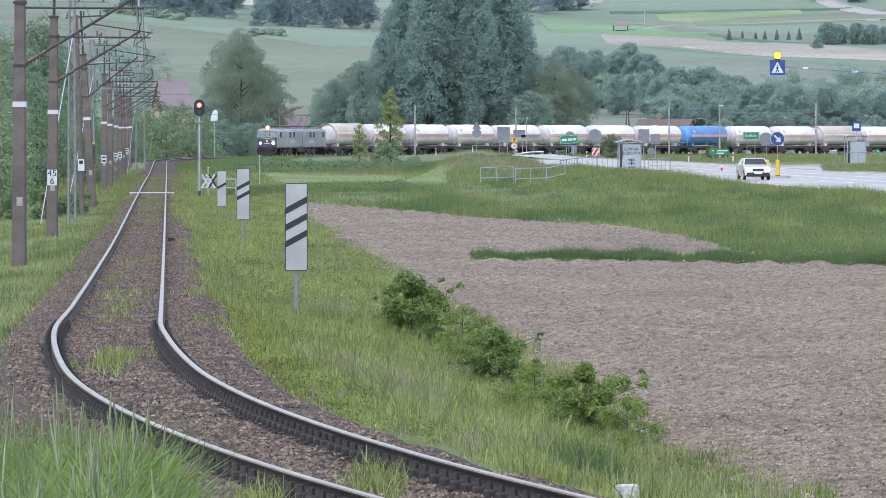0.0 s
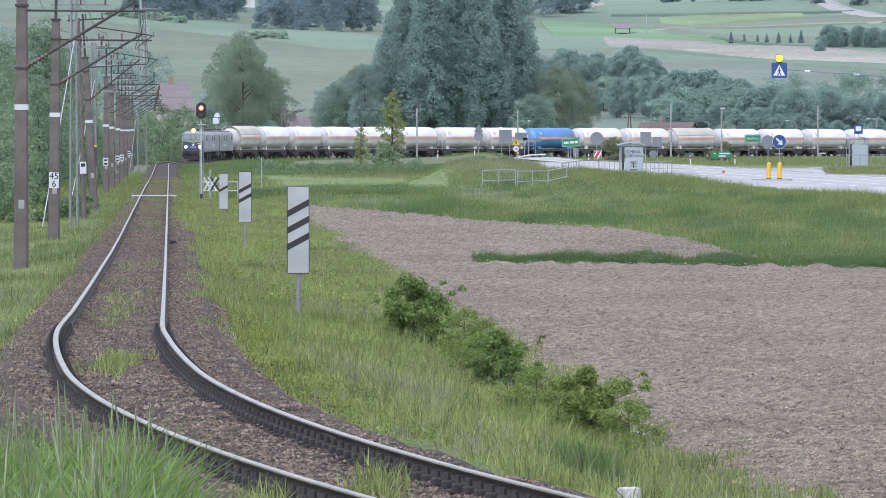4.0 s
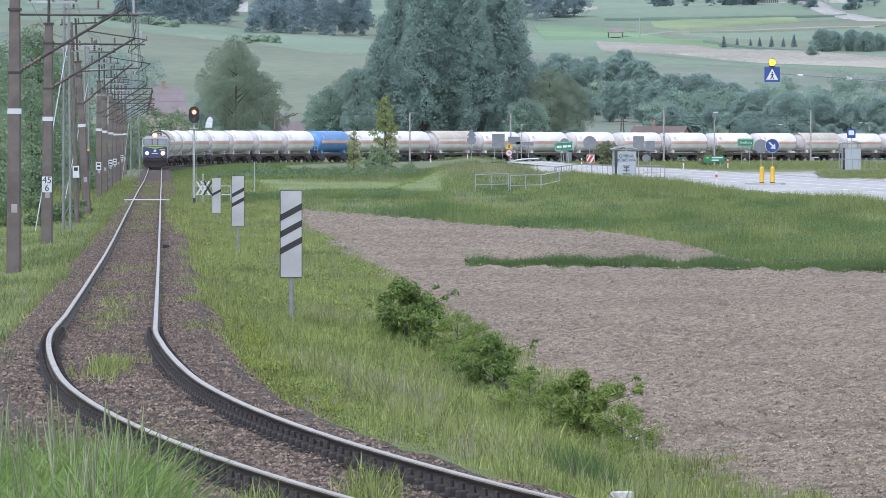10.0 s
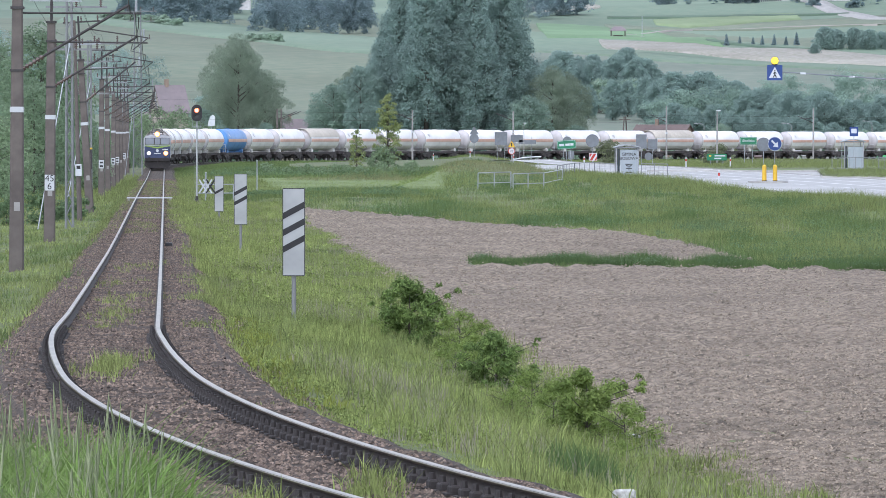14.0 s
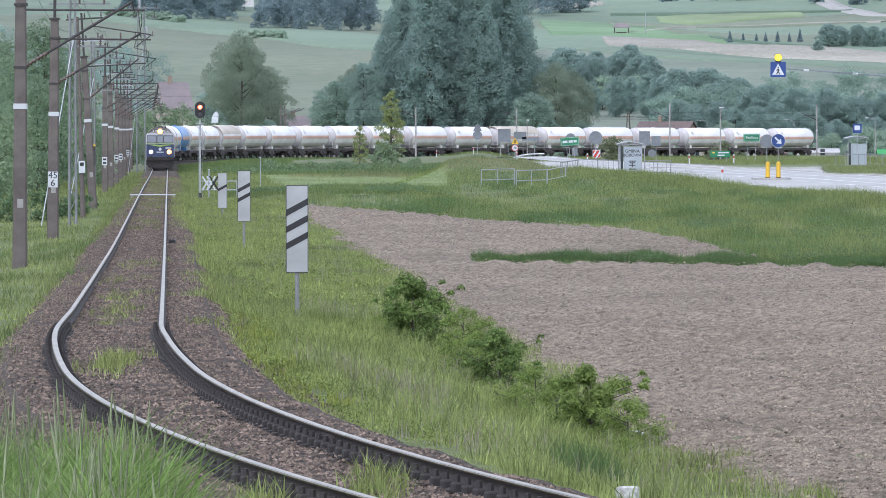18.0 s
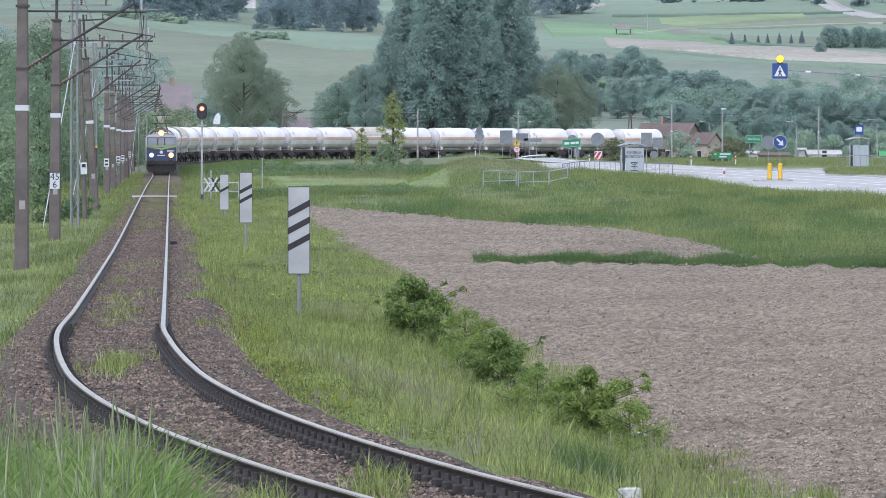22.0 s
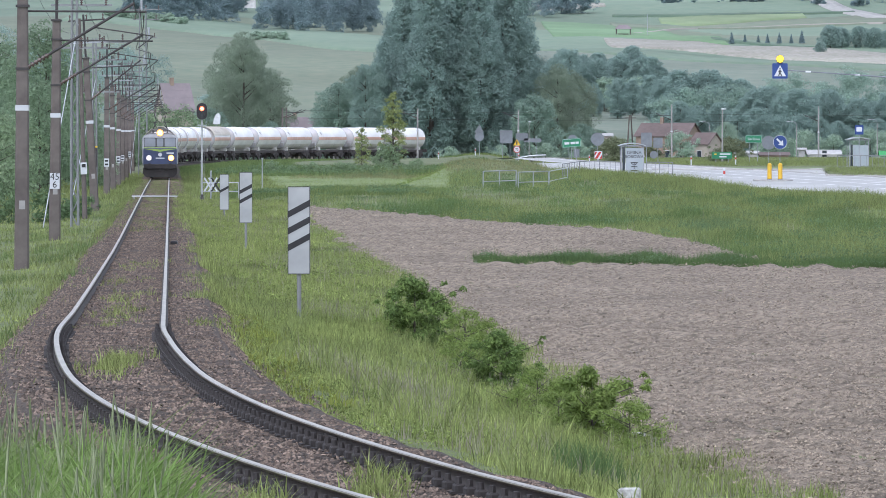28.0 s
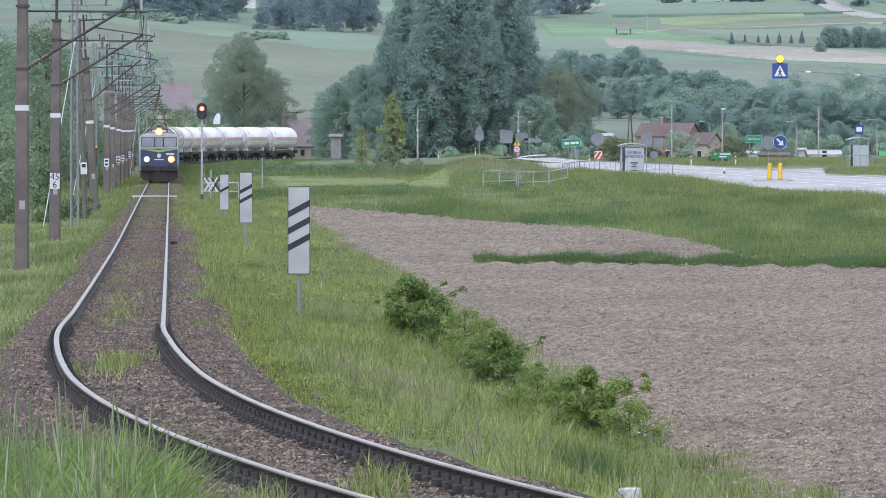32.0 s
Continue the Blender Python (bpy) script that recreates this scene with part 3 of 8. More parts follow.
lattice_mast(240, -3.2, 10.6, 0.30)
lattice_mast(318, -3.4, 9.4, 0.26)
box_x = float(line_x(317.5)) - 3.4
cabinet = thing("switch_box", pose(box_x, 317.5, zl(box_x, 317.5)), "dark steel switch box with a yellow top on a mast", "switch box")
bm = bmesh.new()
box(bm, 0, -0.1, 2.7, 0.32, 0.24, 1.1, 0.03)
part("housing", bm, DARKSTEEL, cabinet)
bm = bmesh.new()
box(bm, 0, -0.1, 3.3, 0.36, 0.28, 0.10, 0.02)
part("cap", bm, YELLOW, cabinet, "pale yellow cap")
bm = bmesh.new()
rod(bm, (0, -0.1, -0.2), (0, -0.1, 2.2), 0.05)
part("conduit", bm, DARKSTEEL, cabinet)
pole_x = float(line_x(262)) - 3.1
thin = thing("number_pole", pose(pole_x, 262, zl(pole_x, 262), 0, -1.5, 0), "slim dark pole with a white number plate under the wires", "railway mast")
bm = bmesh.new()
rod(bm, (0, 0, -0.3), (0, 0, 9.3), 0.13, 0.06, 10)
part("pole", bm, CONC, thin)
bm = bmesh.new()
box(bm, 0.02, -0.15, 2.35, 0.30, 0.02, 0.55, 0.008)
plate_part = part("plate", bm, WHITE, thin, "white number plate")
bm = bmesh.new()
box(bm, 0.02, -0.166, 2.48, 0.18, 0.008, 0.16)
part("bars", bm, BLACK, plate_part)
lattice_mast(570, -1.9, 17.0, 0.9)
lattice_mast(690, -4.5, 13.0, 0.6)


# ---- wires ----
def wire(name, pts, r, label):
    cu = bpy.data.curves.new(name, "CURVE")
    cu.dimensions, cu.bevel_depth, cu.bevel_resolution = "3D", r, 0
    sp = cu.splines.new("POLY")
    sp.points.add(len(pts) - 1)
    for p, c in zip(sp.points, pts):
        p.co = (*[float(v) for v in c], 1)
    cu.materials.append(DARKSTEEL)
    return tagged(new(name, cu), label, "wire", "overhead wires", "")


span = [120] + [y for y, _, _ in MASTS] + [690, 760]
for name, off, up, sag, r in (("contact_wire", 0.1, 5.6, 0.03, 0.010), ("catenary_wire", 0.0, 6.95, 0.7, 0.011), ("feeder_wire", -4.1, 8.6, 0.5, 0.008),
                              ("line_wire", -2.4, 8.6, 0.5, 0.008), ("line_wire", -3.25, 9.7, 0.6, 0.008)):
    pts = []
    for y0, y1 in zip(span, span[1:]):
        for k in range(6):
            u = k / 6
            y = y0 + (y1 - y0) * u
            s = np.interp(y, LY[:2200], LS[:2200])
            x, yy, z = on_line(s, off + (0.2 if name == "contact_wire" else 0) * math.cos(math.pi * u), up)
            pts.append((x, yy, z - sag * 4 * u * (1 - u)))
    wire(name, pts, r, "thin dark overhead wire above the railway")


# ---- signal and crossing furniture ----
sx0, sy0 = -14.2, 333.0
t = thing("railway_signal", pose(sx0, sy0, zl(sx0, sy0)), "tall railway signal showing red on a grey mast", "railway signal")
zg = zl(sx0, sy0)
bm = bmesh.new()
rod(bm, (0, 0, -0.2), (0, 0, 4.9 - zg - 0.4), 0.055, n=10)
part("mast", bm, BOARD, t, "pale grey tubular mast")
bm = bmesh.new()
rod(bm, (0, 0, -0.1), (0, 0, 0.42), 0.15, 0.07, 10)
part("foot", bm, DARKSTEEL, t, "dark cast foot of the mast")
bm = bmesh.new()
plate(bm, rounded(0, 4.02 - zg, 0.62, 0.98, 0.30, 6), -0.12, 0.06)
hd = part("signal_head", bm, BLACK, t, "black oval signal head")
for zz, mt, rr in ((4.18, REDLAMP, 0.14), (3.80, GLASS, 0.12)):
    bm = bmesh.new()
    plate(bm, disc(0, zz - zg, rr, 20), -0.135, -0.115)
    part("lens", bm, mt, hd, "glowing red lens" if mt is REDLAMP else "unlit lens")
    bm = bmesh.new()
    n = 10
    for i in range(n):
        a0, a1 = math.pi * (i / n), math.pi * ((i + 1) / n)
        p = [(math.cos(a) * (rr + 0.03), y, math.sin(a) * (rr + 0.03) + zz - zg) for a in (a0, a1) for y in (-0.12, -0.32)]
        vs = [bm.verts.new(q) for q in (p[0], p[1], p[3], p[2])]
        bm.faces.new(vs)
    bm.normal_update()
    bmesh.ops.solidify(bm, geom=bm.faces[:], thickness=0.01)
    part("hood", bm, BLACK, hd)
bm = bmesh.new()
plate(bm, disc(0, 4.18 - zg, 0.075, 16), -0.142, -0.136)
part("lamp", bm, LAMPCORE, hd, "bright lamp core")
bm = bmesh.new()
for px in (-0.17, 0.17):
    rod(bm, (px * 0.7, 0.14, 0), (px * 0.7, 0.14, 3.3 - zg), 0.009, n=6)
for k in range(14):
    rod(bm, (-0.12, 0.14, 0.3 + k * 0.3), (0.12, 0.14, 0.3 + k * 0.3), 0.008, n=5)
part("ladder", bm, STEEL, t)
bm = bmesh.new()
box(bm, 0, 0, 3.2 - zg, 0.5, 0.3, 0.04)
for px in (-0.24, 0.24):
    rod(bm, (px, 0.1, 3.2 - zg), (px, 0.1, 3.7 - zg), 0.015, n=5)
part("platform", bm, STEEL, t)

# folded white and black crossing cross on a post
t = thing("crossing_marker", pose(-13.75, 334.5, zl(-13.75, 334.5)), "white and black crossed slat sign on a short post", "railway sign")
bm = bmesh.new()
rod(bm, (0, 0, -0.1), (0, 0, 1.75), 0.04)
part("post", bm, STEEL, t)
for k, (dx, mt) in enumerate(((-0.13, WHITE), (0.13, WHITE), (0.3, BLACK))):
    for sg in (-1, 1):
        bm = bmesh.new()
        box(bm, dx, -0.03 - 0.012 * k - 0.006 * sg, 1.0, 0.09, 0.012, 0.95, 0, pose(0, 0, 0, 0, sg * 32, 0))
        part("slat", bm, mt, t)
t = thing("guard_fence", pose(-13.5, 340, zl(-13.5, 340)), "low grey tubular guard fence in the grass", "fence")
for px in (-1.0, 0.1, 1.2):
    bm = bmesh.new()
    rod(bm, (px, 0, -0.1), (px, 0, 1.1), 0.035)
    part("post", bm, STEEL, t)
for zz in (0.55, 1.08):
    bm = bmesh.new()
    rod(bm, (-1.0, 0, zz), (1.2, 0, zz), 0.03)
    part("rail", bm, STEEL, t)
# the white-hooded far signal seen from behind
t = thing("hooded_signal", pose(-33.2, 830, zl(-33.2, 830) + 0.2), "grey signal mast with a pale hooded lamp case", "railway signal")
bm = bmesh.new()
rod(bm, (0, 0, 0), (0, 0, 6.6), 0.06)
part("mast", bm, STEEL, t)
bm = bmesh.new()
plate(bm, [(-0.55, 6.0), (0.45, 6.0), (0.52, 7.3), (0.2, 7.65), (-0.15, 7.45), (-0.45, 6.75)], -0.25, 0.25)
part("lamp_case", bm, WHITE, t)
# marker posts beside the line
for y, off, h in ((352, 3.4, 1.6), (396, 7.3, 2.2)):
    x = float(line_x(y)) + off
    t = thing("marker_post", pose(x, y, zl(x, y)), "thin grey marker post in the grass", "post", "marker posts")
    bm = bmesh.new()
    rod(bm, (0, 0, -0.1), (0, 0, h), 0.04)
    part("shaft", bm, STEEL, t)
    bm = bmesh.new()
    rod(bm, (0, 0, h), (0, 0, h + 0.05), 0.05)
    part("cap", bm, WHITE, t)
# painted marker stone by the near curve
t = thing("marker_stone", pose(1.72, 52.0, zl(1.72, 52.0)), "chipped white painted marker stone in grass", "marker stone")
bm = bmesh.new()
box(bm, 0, 0, 0.01, 0.19, 0.17, 0.32, 0.02)
for v in bm.verts:
    v.co += Vector((noise.noise(v.co * 9), noise.noise(v.co * 7 + Vector((3, 1, 2))), noise.noise(v.co * 8))) * 0.03
part("stone", bm, mat("chipped_white_paint", (0.60, 0.60, 0.58), (0.30, 0.29, 0.27), 22, 0.8, 0.5, 40), t)

# ---- the road on its bank ----
def ribbon(y0, y1, a, b, up, step=3.0):
    """A strip of the road between offsets a and b of its middle."""
    ys = np.arange(y0, y1 + 0.01, step)
    xs = road_x(ys)
    cross = np.linspace(a, b, max(2, int(abs(b - a) / 2) + 1))
    X = xs[:, None] + cross
    Y = np.repeat(ys[:, None], len(cross), 1)
    Z = land(np.repeat(xs[:, None], len(cross), 1), Y) + up
    n, m = X.shape
    i = np.arange(n * m).reshape(n, m)
    q = np.stack([i[:-1, :-1], i[:-1, 1:], i[1:, 1:], i[1:, :-1]], -1).reshape(-1, 4)
    return np.stack([X, Y, Z], -1).reshape(-1, 3), q


v, q = ribbon(-60, 606, -10.4, 7.2, 0.08)
tagged(part_mesh("road", mesh_np("road", v, q), ASPHALT, smooth=True), "grey asphalt road shining under a bright sky", "road", kind="structure")
v, q = ribbon(606, 690, 2.2, 7.2, 0.08)
tagged(part_mesh("road", mesh_np("road", v, q), ASPHALT, smooth=True), "grey asphalt road running on towards the railway", "road", kind="structure")
for name, a, b in (("edge_line", -9.9, -9.2), ("edge_line", 6.3, 6.65), ("centre_line", -0.45, -0.1), ("lane_line", 2.9, 3.2)):
    v, q = ribbon(230, 606 if a < 2 else 690, a, b, 0.092)
    tagged(part_mesh(name, mesh_np(name, v, q), PAINT), "white painted road line", "road marking", "road lines", "structure")
for k in range(24):
    v, q = ribbon(312 + k * 12, 317 + k * 12, -3.55, -3.1, 0.092, 2.5)
    tagged(part_mesh("lane_dash", mesh_np("lane_dash", v, q), PAINT), "white painted lane dash", "road marking", "lane dashes", "structure")
for k in range(5):
    v, q = ribbon(372, 376, 1.2 + k * 1.1, 1.75 + k * 1.1, 0.093, 2)
    tagged(part_mesh("crossing_bar", mesh_np("crossing_bar", v, q), PAINT), "white bar of a pedestrian crossing", "road marking", "crossing bars", "structure")
for a in (-10.55, 7.2):
    v1, q1 = ribbon(230, 606 if a < 0 else 690, a, a + 0.15, 0.16)
    v0 = v1.copy()
    v0[:, 2] -= 0.4
    n = len(v1)
    side = [(i, i + 2, n + i + 2, n + i) for i in range(n - 2)]
    tagged(part_mesh("kerb", mesh_np("kerb", np.concatenate([v1, v0]), np.concatenate([q1, np.array(side)])), KERB), "pale concrete kerb along the road", "kerb", "kerbs", "structure")


def island(x, y, lx, ly, label):
    t = thing("traffic_island", pose(x, y, zl(x, y) + 0.08), label, "traffic island", "traffic islands")
    bm = bmesh.new()
    pts = rounded(0, 0, lx, ly, min(lx, ly) * 0.45, 6)
    plate(bm, pts, -0.0, 0.10)
    bmesh.ops.transform(bm, matrix=pose(0, 0, 0, 90), verts=bm.verts[:])
    part("kerb_ring", bm, KERB, t)
    bm = bmesh.new()
    plate(bm, rounded(0, 0, lx - 0.4, ly - 0.4, min(lx, ly) * 0.4, 6), -0.12, 0.0)
    bmesh.ops.transform(bm, matrix=pose(0, 0, 0, 90), verts=bm.verts[:])
    part("filling", bm, KERB if ly < 14 else VERGE, t)
    return t


island(22.6, 387, 2.6, 5, "low concrete traffic island with yellow bollards")


def patch(name, label, corners, up, material, category, n=24):
    """A four-cornered sheet laid over the ground."""
    c = np.array(corners, float)
    u, w = np.meshgrid(np.linspace(0, 1, n), np.linspace(0, 1, n))
    P = c[0] * ((1 - u) * (1 - w))[..., None] + c[1] * (u * (1 - w))[..., None] + c[2] * (u * w)[..., None] + c[3] * ((1 - u) * w)[..., None]
    X, Y = P[..., 0], P[..., 1]
    i = np.arange(n * n).reshape(n, n)
    q = np.stack([i[:-1, :-1], i[:-1, 1:], i[1:, 1:], i[1:, :-1]], -1).reshape(-1, 4)
    V = np.stack([X, Y, land(X, Y) + up], -1).reshape(-1, 3)
    return tagged(part_mesh(name, mesh_np(name, V, q), material, smooth=True), label, category, kind="structure")


patch("side_road", "grey asphalt side road joining the main road", [(26, 310), (60, 300), (62, 484), (18, 492)], 0.07, ASPHALT, "road")
patch("bus_lane", "pale asphalt bus bay beside a shelter", [(33.5, 505), (60, 500), (62, 520), (33, 514)], 0.075, KERB, "road")
patch("grass_island", "overgrown grass island in front of a bus shelter", [(29.2, 428), (60, 420), (60, 500), (33.6, 500)], 0.22, VERGE, "verge")
for a, b in (((29.0, 427.5), (60, 419.5)), ((18.2, 491.5), (34, 489))):
    m = Vector((b[0] - a[0], b[1] - a[1], 0))
    ln = m.length
    bm = bmesh.new()
    zk = zl(*a) + 0.10
    box(bm, (a[0] + b[0]) / 2, (a[1] + b[1]) / 2, zk, ln, 0.3, 0.2, 0.03, Matrix.Rotation(math.atan2(m.y, m.x), 4, "Z"))
    tagged(part("kerb", bm, KERB), "pale concrete kerb at the road junction", "kerb", "kerbs", "structure")


def bollard(x, y):
    t = thing("bollard", pose(x, y, zl(x, y) + 0.20), "yellow round-topped road bollard on an island", "bollard", "yellow bollards")
    bm = bmesh.new()
    rod(bm, (0, 0, 0), (0, 0, 0.98), 0.155, 0.14, 16)
    part("shaft", bm, YELLOW, t)
    bm = bmesh.new()
    bmesh.ops.create_uvsphere(bm, u_segments=16, v_segments=8, radius=0.145, matrix=Matrix.Translation((0, 0, 0.98)))
    part("cap", bm, YELLOW, t)
    for zz, mt in ((0.0, DARK), (0.80, YELLOW)):
        bm = bmesh.new()
        rod(bm, (0, 0, zz), (0, 0, zz + 0.05), 0.166, n=16)
        part("band", bm, mt, t)
    return t


bollard(22.25, 385)
bollard(22.98, 385)


# ---- bus shelters ----
SHGLASS = mat("frosted_shelter_panel", (0.36, 0.40, 0.42), (0.30, 0.345, 0.365), 1.2, 0.35)


def shelter(x, y, lettered, turn=0):
    z = zl(x, y) + 0.05
    t = thing("bus_shelter", pose(x, y, z, 0, 0, turn), "pale bus shelter with an arched roof" + (" and lettered panel" if lettered else ""), "bus shelter", "bus shelters")
    W, D, H = 1.72, 3.6, 2.28 if lettered else 2.6
    for sx in (-1, 1):
        for sy in (0, 1):
            bm = bmesh.new()
            box(bm, sx * W / 2, sy * D, H / 2, 0.07, 0.07, H)
            part("post", bm, GREYBACK, t)
    bm = bmesh.new()
    box(bm, 0.12, 0, 1.12, W - 0.36, 0.03, 1.95)
    pn = part("end_panel", bm, SHGLASS, t, "pale grey end panel")
    # the dark open side, its shade put in as a strip of dark glass
    bm = bmesh.new()
    box(bm, -W / 2 + 0.16, 0.02, 1.15, 0.2, 0.03, 2.0)
    part("side_light", bm, GLASS, t)
    for k in range(3):
        bm = bmesh.new()
        box(bm, W / 2, 0.62 + k * 1.18, 1.15, 0.03, 1.1, 1.9)
        part("back_panel", bm, SHGLASS, t)
    bm = bmesh.new()
    n = 10
    top = [(-W / 2 - 0.2 + (W + 0.4) * i / n, H + 0.02 + 0.20 * math.sin(math.pi * i / n)) for i in range(n + 1)]
    low = [(a, b - 0.07) for a, b in top[::-1]]
    plate(bm, top + low, -0.25, D + 0.25)
    part("roof", bm, STEEL, t, "thin arched metal roof")
    bm = bmesh.new()
    for sx in (-1, 1):
        box(bm, 0, 0 if sx < 0 else D, H - 0.02, W, 0.06, 0.10)
    part("header", bm, GREYBACK, t)
    bm = bmesh.new()
    box(bm, 0.35, D / 2, 0.5, 0.35, D - 0.6, 0.06)
    part("bench", bm, SLEEPER, t)
    if lettered:
        text("GMINA", 0.36, pose(0.12, -0.03, 1.72, 90), DARK, pn)
        text("BOBOWA", 0.33, pose(0.12, -0.03, 1.40, 90), DARK, pn)
        bm = bmesh.new()
        for a, b in (((-0.28, 0.95), (0.28, 0.95)), ((0, 0.98), (0, 0.45)), ((-0.25, 0.62), (0.25, 0.62)), ((-0.22, 0.88), (-0.05, 0.78)), ((0.22, 0.88), (0.05, 0.78))):
            rod(bm, (0.12 + a[0], -0.025, a[1]), (0.12 + b[0], -0.025, b[1]), 0.028, n=6)
        plate(bm, [(0.12 - 0.3, 0.28), (0.12 + 0.3, 0.28), (0.12 + 0.24, 0.36), (0.12 - 0.24, 0.36)], -0.03, -0.015)
        part("emblem", bm, DARK, pn, "plain dark emblem")
    return t


shelter(14.9, 444, True)
shelter(38.3, 520, False)
t = thing("bus_stop_sign", pose(37.7, 512, zl(37.7, 512)), "blue bus stop sign on a grey post", "road sign")
bm = bmesh.new()
rod(bm, (0, 0, 0), (0, 0, 3.9), 0.035)
part("post", bm, STEEL, t)
bm = bmesh.new()
plate(bm, rounded(0, 3.55, 0.78, 0.85, 0.05), -0.05, -0.03)
pl = part("plate", bm, BLUE, t)
bm = bmesh.new()
plate(bm, rounded(0, 3.6, 0.5, 0.42, 0.06), -0.06, -0.05)
part("pictogram", bm, WHITE, pl, "plain white pictogram block")


def railing(pts, label, bars=0, h=1.05, rise=None):
    """Posts at pts with tubes between them; with a rise the tubes keep level over falling ground."""
    ground_z = [zl(*p) for p in pts]
    z = ground_z if rise is None else [ground_z[0] + rise * k for k in range(len(pts))]
    metal = LATTICE if bars else STEEL
    t = thing("railing", pose(pts[0][0], pts[0][1], z[0]), label, "railing", "tubular railings")
    o = Vector((pts[0][0], pts[0][1], z[0]))
    w = [Vector((p[0], p[1], zz)) - o for p, zz in zip(pts, z)]
    for a, g in zip(w, ground_z):
        bm = bmesh.new()
        rod(bm, (a.x, a.y, min(g - o.z, a.z) - 0.2), a + Vector((0, 0, h)), 0.035)
        part("post", bm, metal, t)
    for a, b in zip(w, w[1:]):
        for hh in (h, h * 0.36) if not bars else (h, 0.15):
            bm = bmesh.new()
            rod(bm, a + Vector((0, 0, hh)), b + Vector((0, 0, hh)), 0.032)
            part("rail", bm, metal, t)
        for k in range(1, bars):
            c = a.lerp(b, k / bars)
            bm = bmesh.new()
            rod(bm, c + Vector((0, 0, 0.15)), c + Vector((0, 0, h)), 0.018, n=6)
            part("baluster", bm, metal, t)
    return t


railing([(2.63, 370), (3.7, 370.5), (4.80, 371)], "low grey tubular railing on the grassy bank", rise=0.03)
railing([(4.95, 372), (5.95, 372.5), (6.98, 373)], "low grey tubular railing on the grassy bank", rise=0.03)
railing([(7.1, 378), (8.9, 404)], "short grey tubular railing beside a barred one", rise=0.05)
railing([(8.9, 420), (9.6, 430), (10.6, 438), (12.2, 440), (13.8, 439)], "grey barred railing by the road", 4)
railing([(15.9 + k * 0.95, 441 - k * 1.5) for k in range(3)], "grey barred railing by the bus shelter", 3)
railing([(36.0 + k * 2.1, 516 - k * 0.5) for k in range(5)], "pale barred railing behind the grass island", 4, 1.2)


# ---- road signs ----
SIGNBACK = mat("weathered_sign_back", (0.20, 0.215, 0.235), (0.16, 0.175, 0.19), 3, 0.55, metal=0.2)
def sign(x, y, shapes, h, label, posts=(0.0,), r=0.035):
    """shapes: (outline, material, depth step, part name)."""
    t = thing("road_sign", pose(x, y, zl(x, y)), label, "road sign", "road signs")
    for px in posts:
        bm = bmesh.new()
        rod(bm, (px, 0.02, -0.1), (px, 0.02, h), r)
        part("post", bm, STEEL, t)
    face = None
    for outline, mt, k, name in shapes:
        bm = bmesh.new()
        plate(bm, outline, -0.05 - 0.012 * k, -0.035 - 0.012 * k)
        p = part(name, bm, mt, face if k else t)
        if not k:
            face = p
    return t, face


def tri(cx, cz, w):
    return [(cx - w / 2, cz - w * 0.29), (cx + w / 2, cz - w * 0.29), (cx, cz + w * 0.58)]


# green place boards
t, fc = sign(14.8, 650, [(rounded(0, 2.35, 2.15, 1.0, 0.08), GREEN, 0, "board"), (rounded(0, 2.35, 2.03, 0.90, 0.08), WHITE, 1, "rim"),
                         (rounded(0, 2.35, 1.97, 0.84, 0.08), GREEN, 2, "field")], 2.8, "green place board with white lettering bars on two posts", (-0.4, 0.4))
bm = bmesh.new()
for k, w in ((-0.55, 0.55), (0.12, 0.5), (0.62, 0.36)):
    box(bm, k, -0.082, 2.33, w, 0.01, 0.26)
part("lettering_bars", bm, WHITE, fc)
t.matrix_basis = t.matrix_basis @ pose(0, 0, 2.35, 0, -4, 0) @ pose(0, 0, -2.35)
sign(14.9, 655, [(disc(0.1, 2.75, 0.55), SIGNBACK, 0, "disc_back")], 2.6, "grey back of a round sign behind a green board")
t, fc = sign(39.3, 715, [(rounded(0, 2.98, 2.10, 0.98, 0.08), GREEN, 0, "board"), (rounded(0, 2.98, 1.98, 0.86, 0.08), WHITE, 1, "rim"), (rounded(0, 2.98, 1.92, 0.80, 0.08), GREEN, 2, "field")],
             2.8, "green place board with white lettering", (-0.5, 0.5))
text("Siedliska", 0.46, pose(0, -0.085, 2.98, 90), WHITE, fc)
t, fc = sign(31.6, 640, [(rounded(0, 0.9, 2.25, 0.72, 0.06), GREEN, 0, "board"), (rounded(-0.75, 1.05, 0.25, 0.16, 0.04), YELLOW, 1, "arrow_block")], 1.2, "green direction board with white lettering bars", (-0.7, 0.7))
bm = bmesh.new()
for xx, zz, w in ((0.35, 1.06, 1.2), (0.1, 0.76, 0.8)):
    box(bm, xx, -0.068, zz, w, 0.01, 0.15)
part("lettering_bars", bm, WHITE, fc)
# sign backs and others beyond the road
sign(4.9, 762, [(tri(0, 3.45, 1.25), SIGNBACK, 0, "triangle_back"), (disc(0, 2.55, 0.62), SIGNBACK, 0, "disc_back")], 3.9, "grey backs of a triangular and a round sign on one post")
sign(8.3, 742, [(rounded(0, 2.9, 1.65, 1.7, 0.05), SIGNBACK, 0, "board_back")], 2.6, "large grey back of a road sign board", (-0.5, 0.5))
sign(10.4, 744, [(rounded(0, 3.2, 1.6, 0.95, 0.05), SIGNBACK, 0, "board_back"), (rounded(1.4, 2.75, 2.3, 0.5, 0.05), SIGNBACK, 0, "board_back")], 3.4, "grey backs of two road sign boards", (-0.5, 0.4, 1.9))
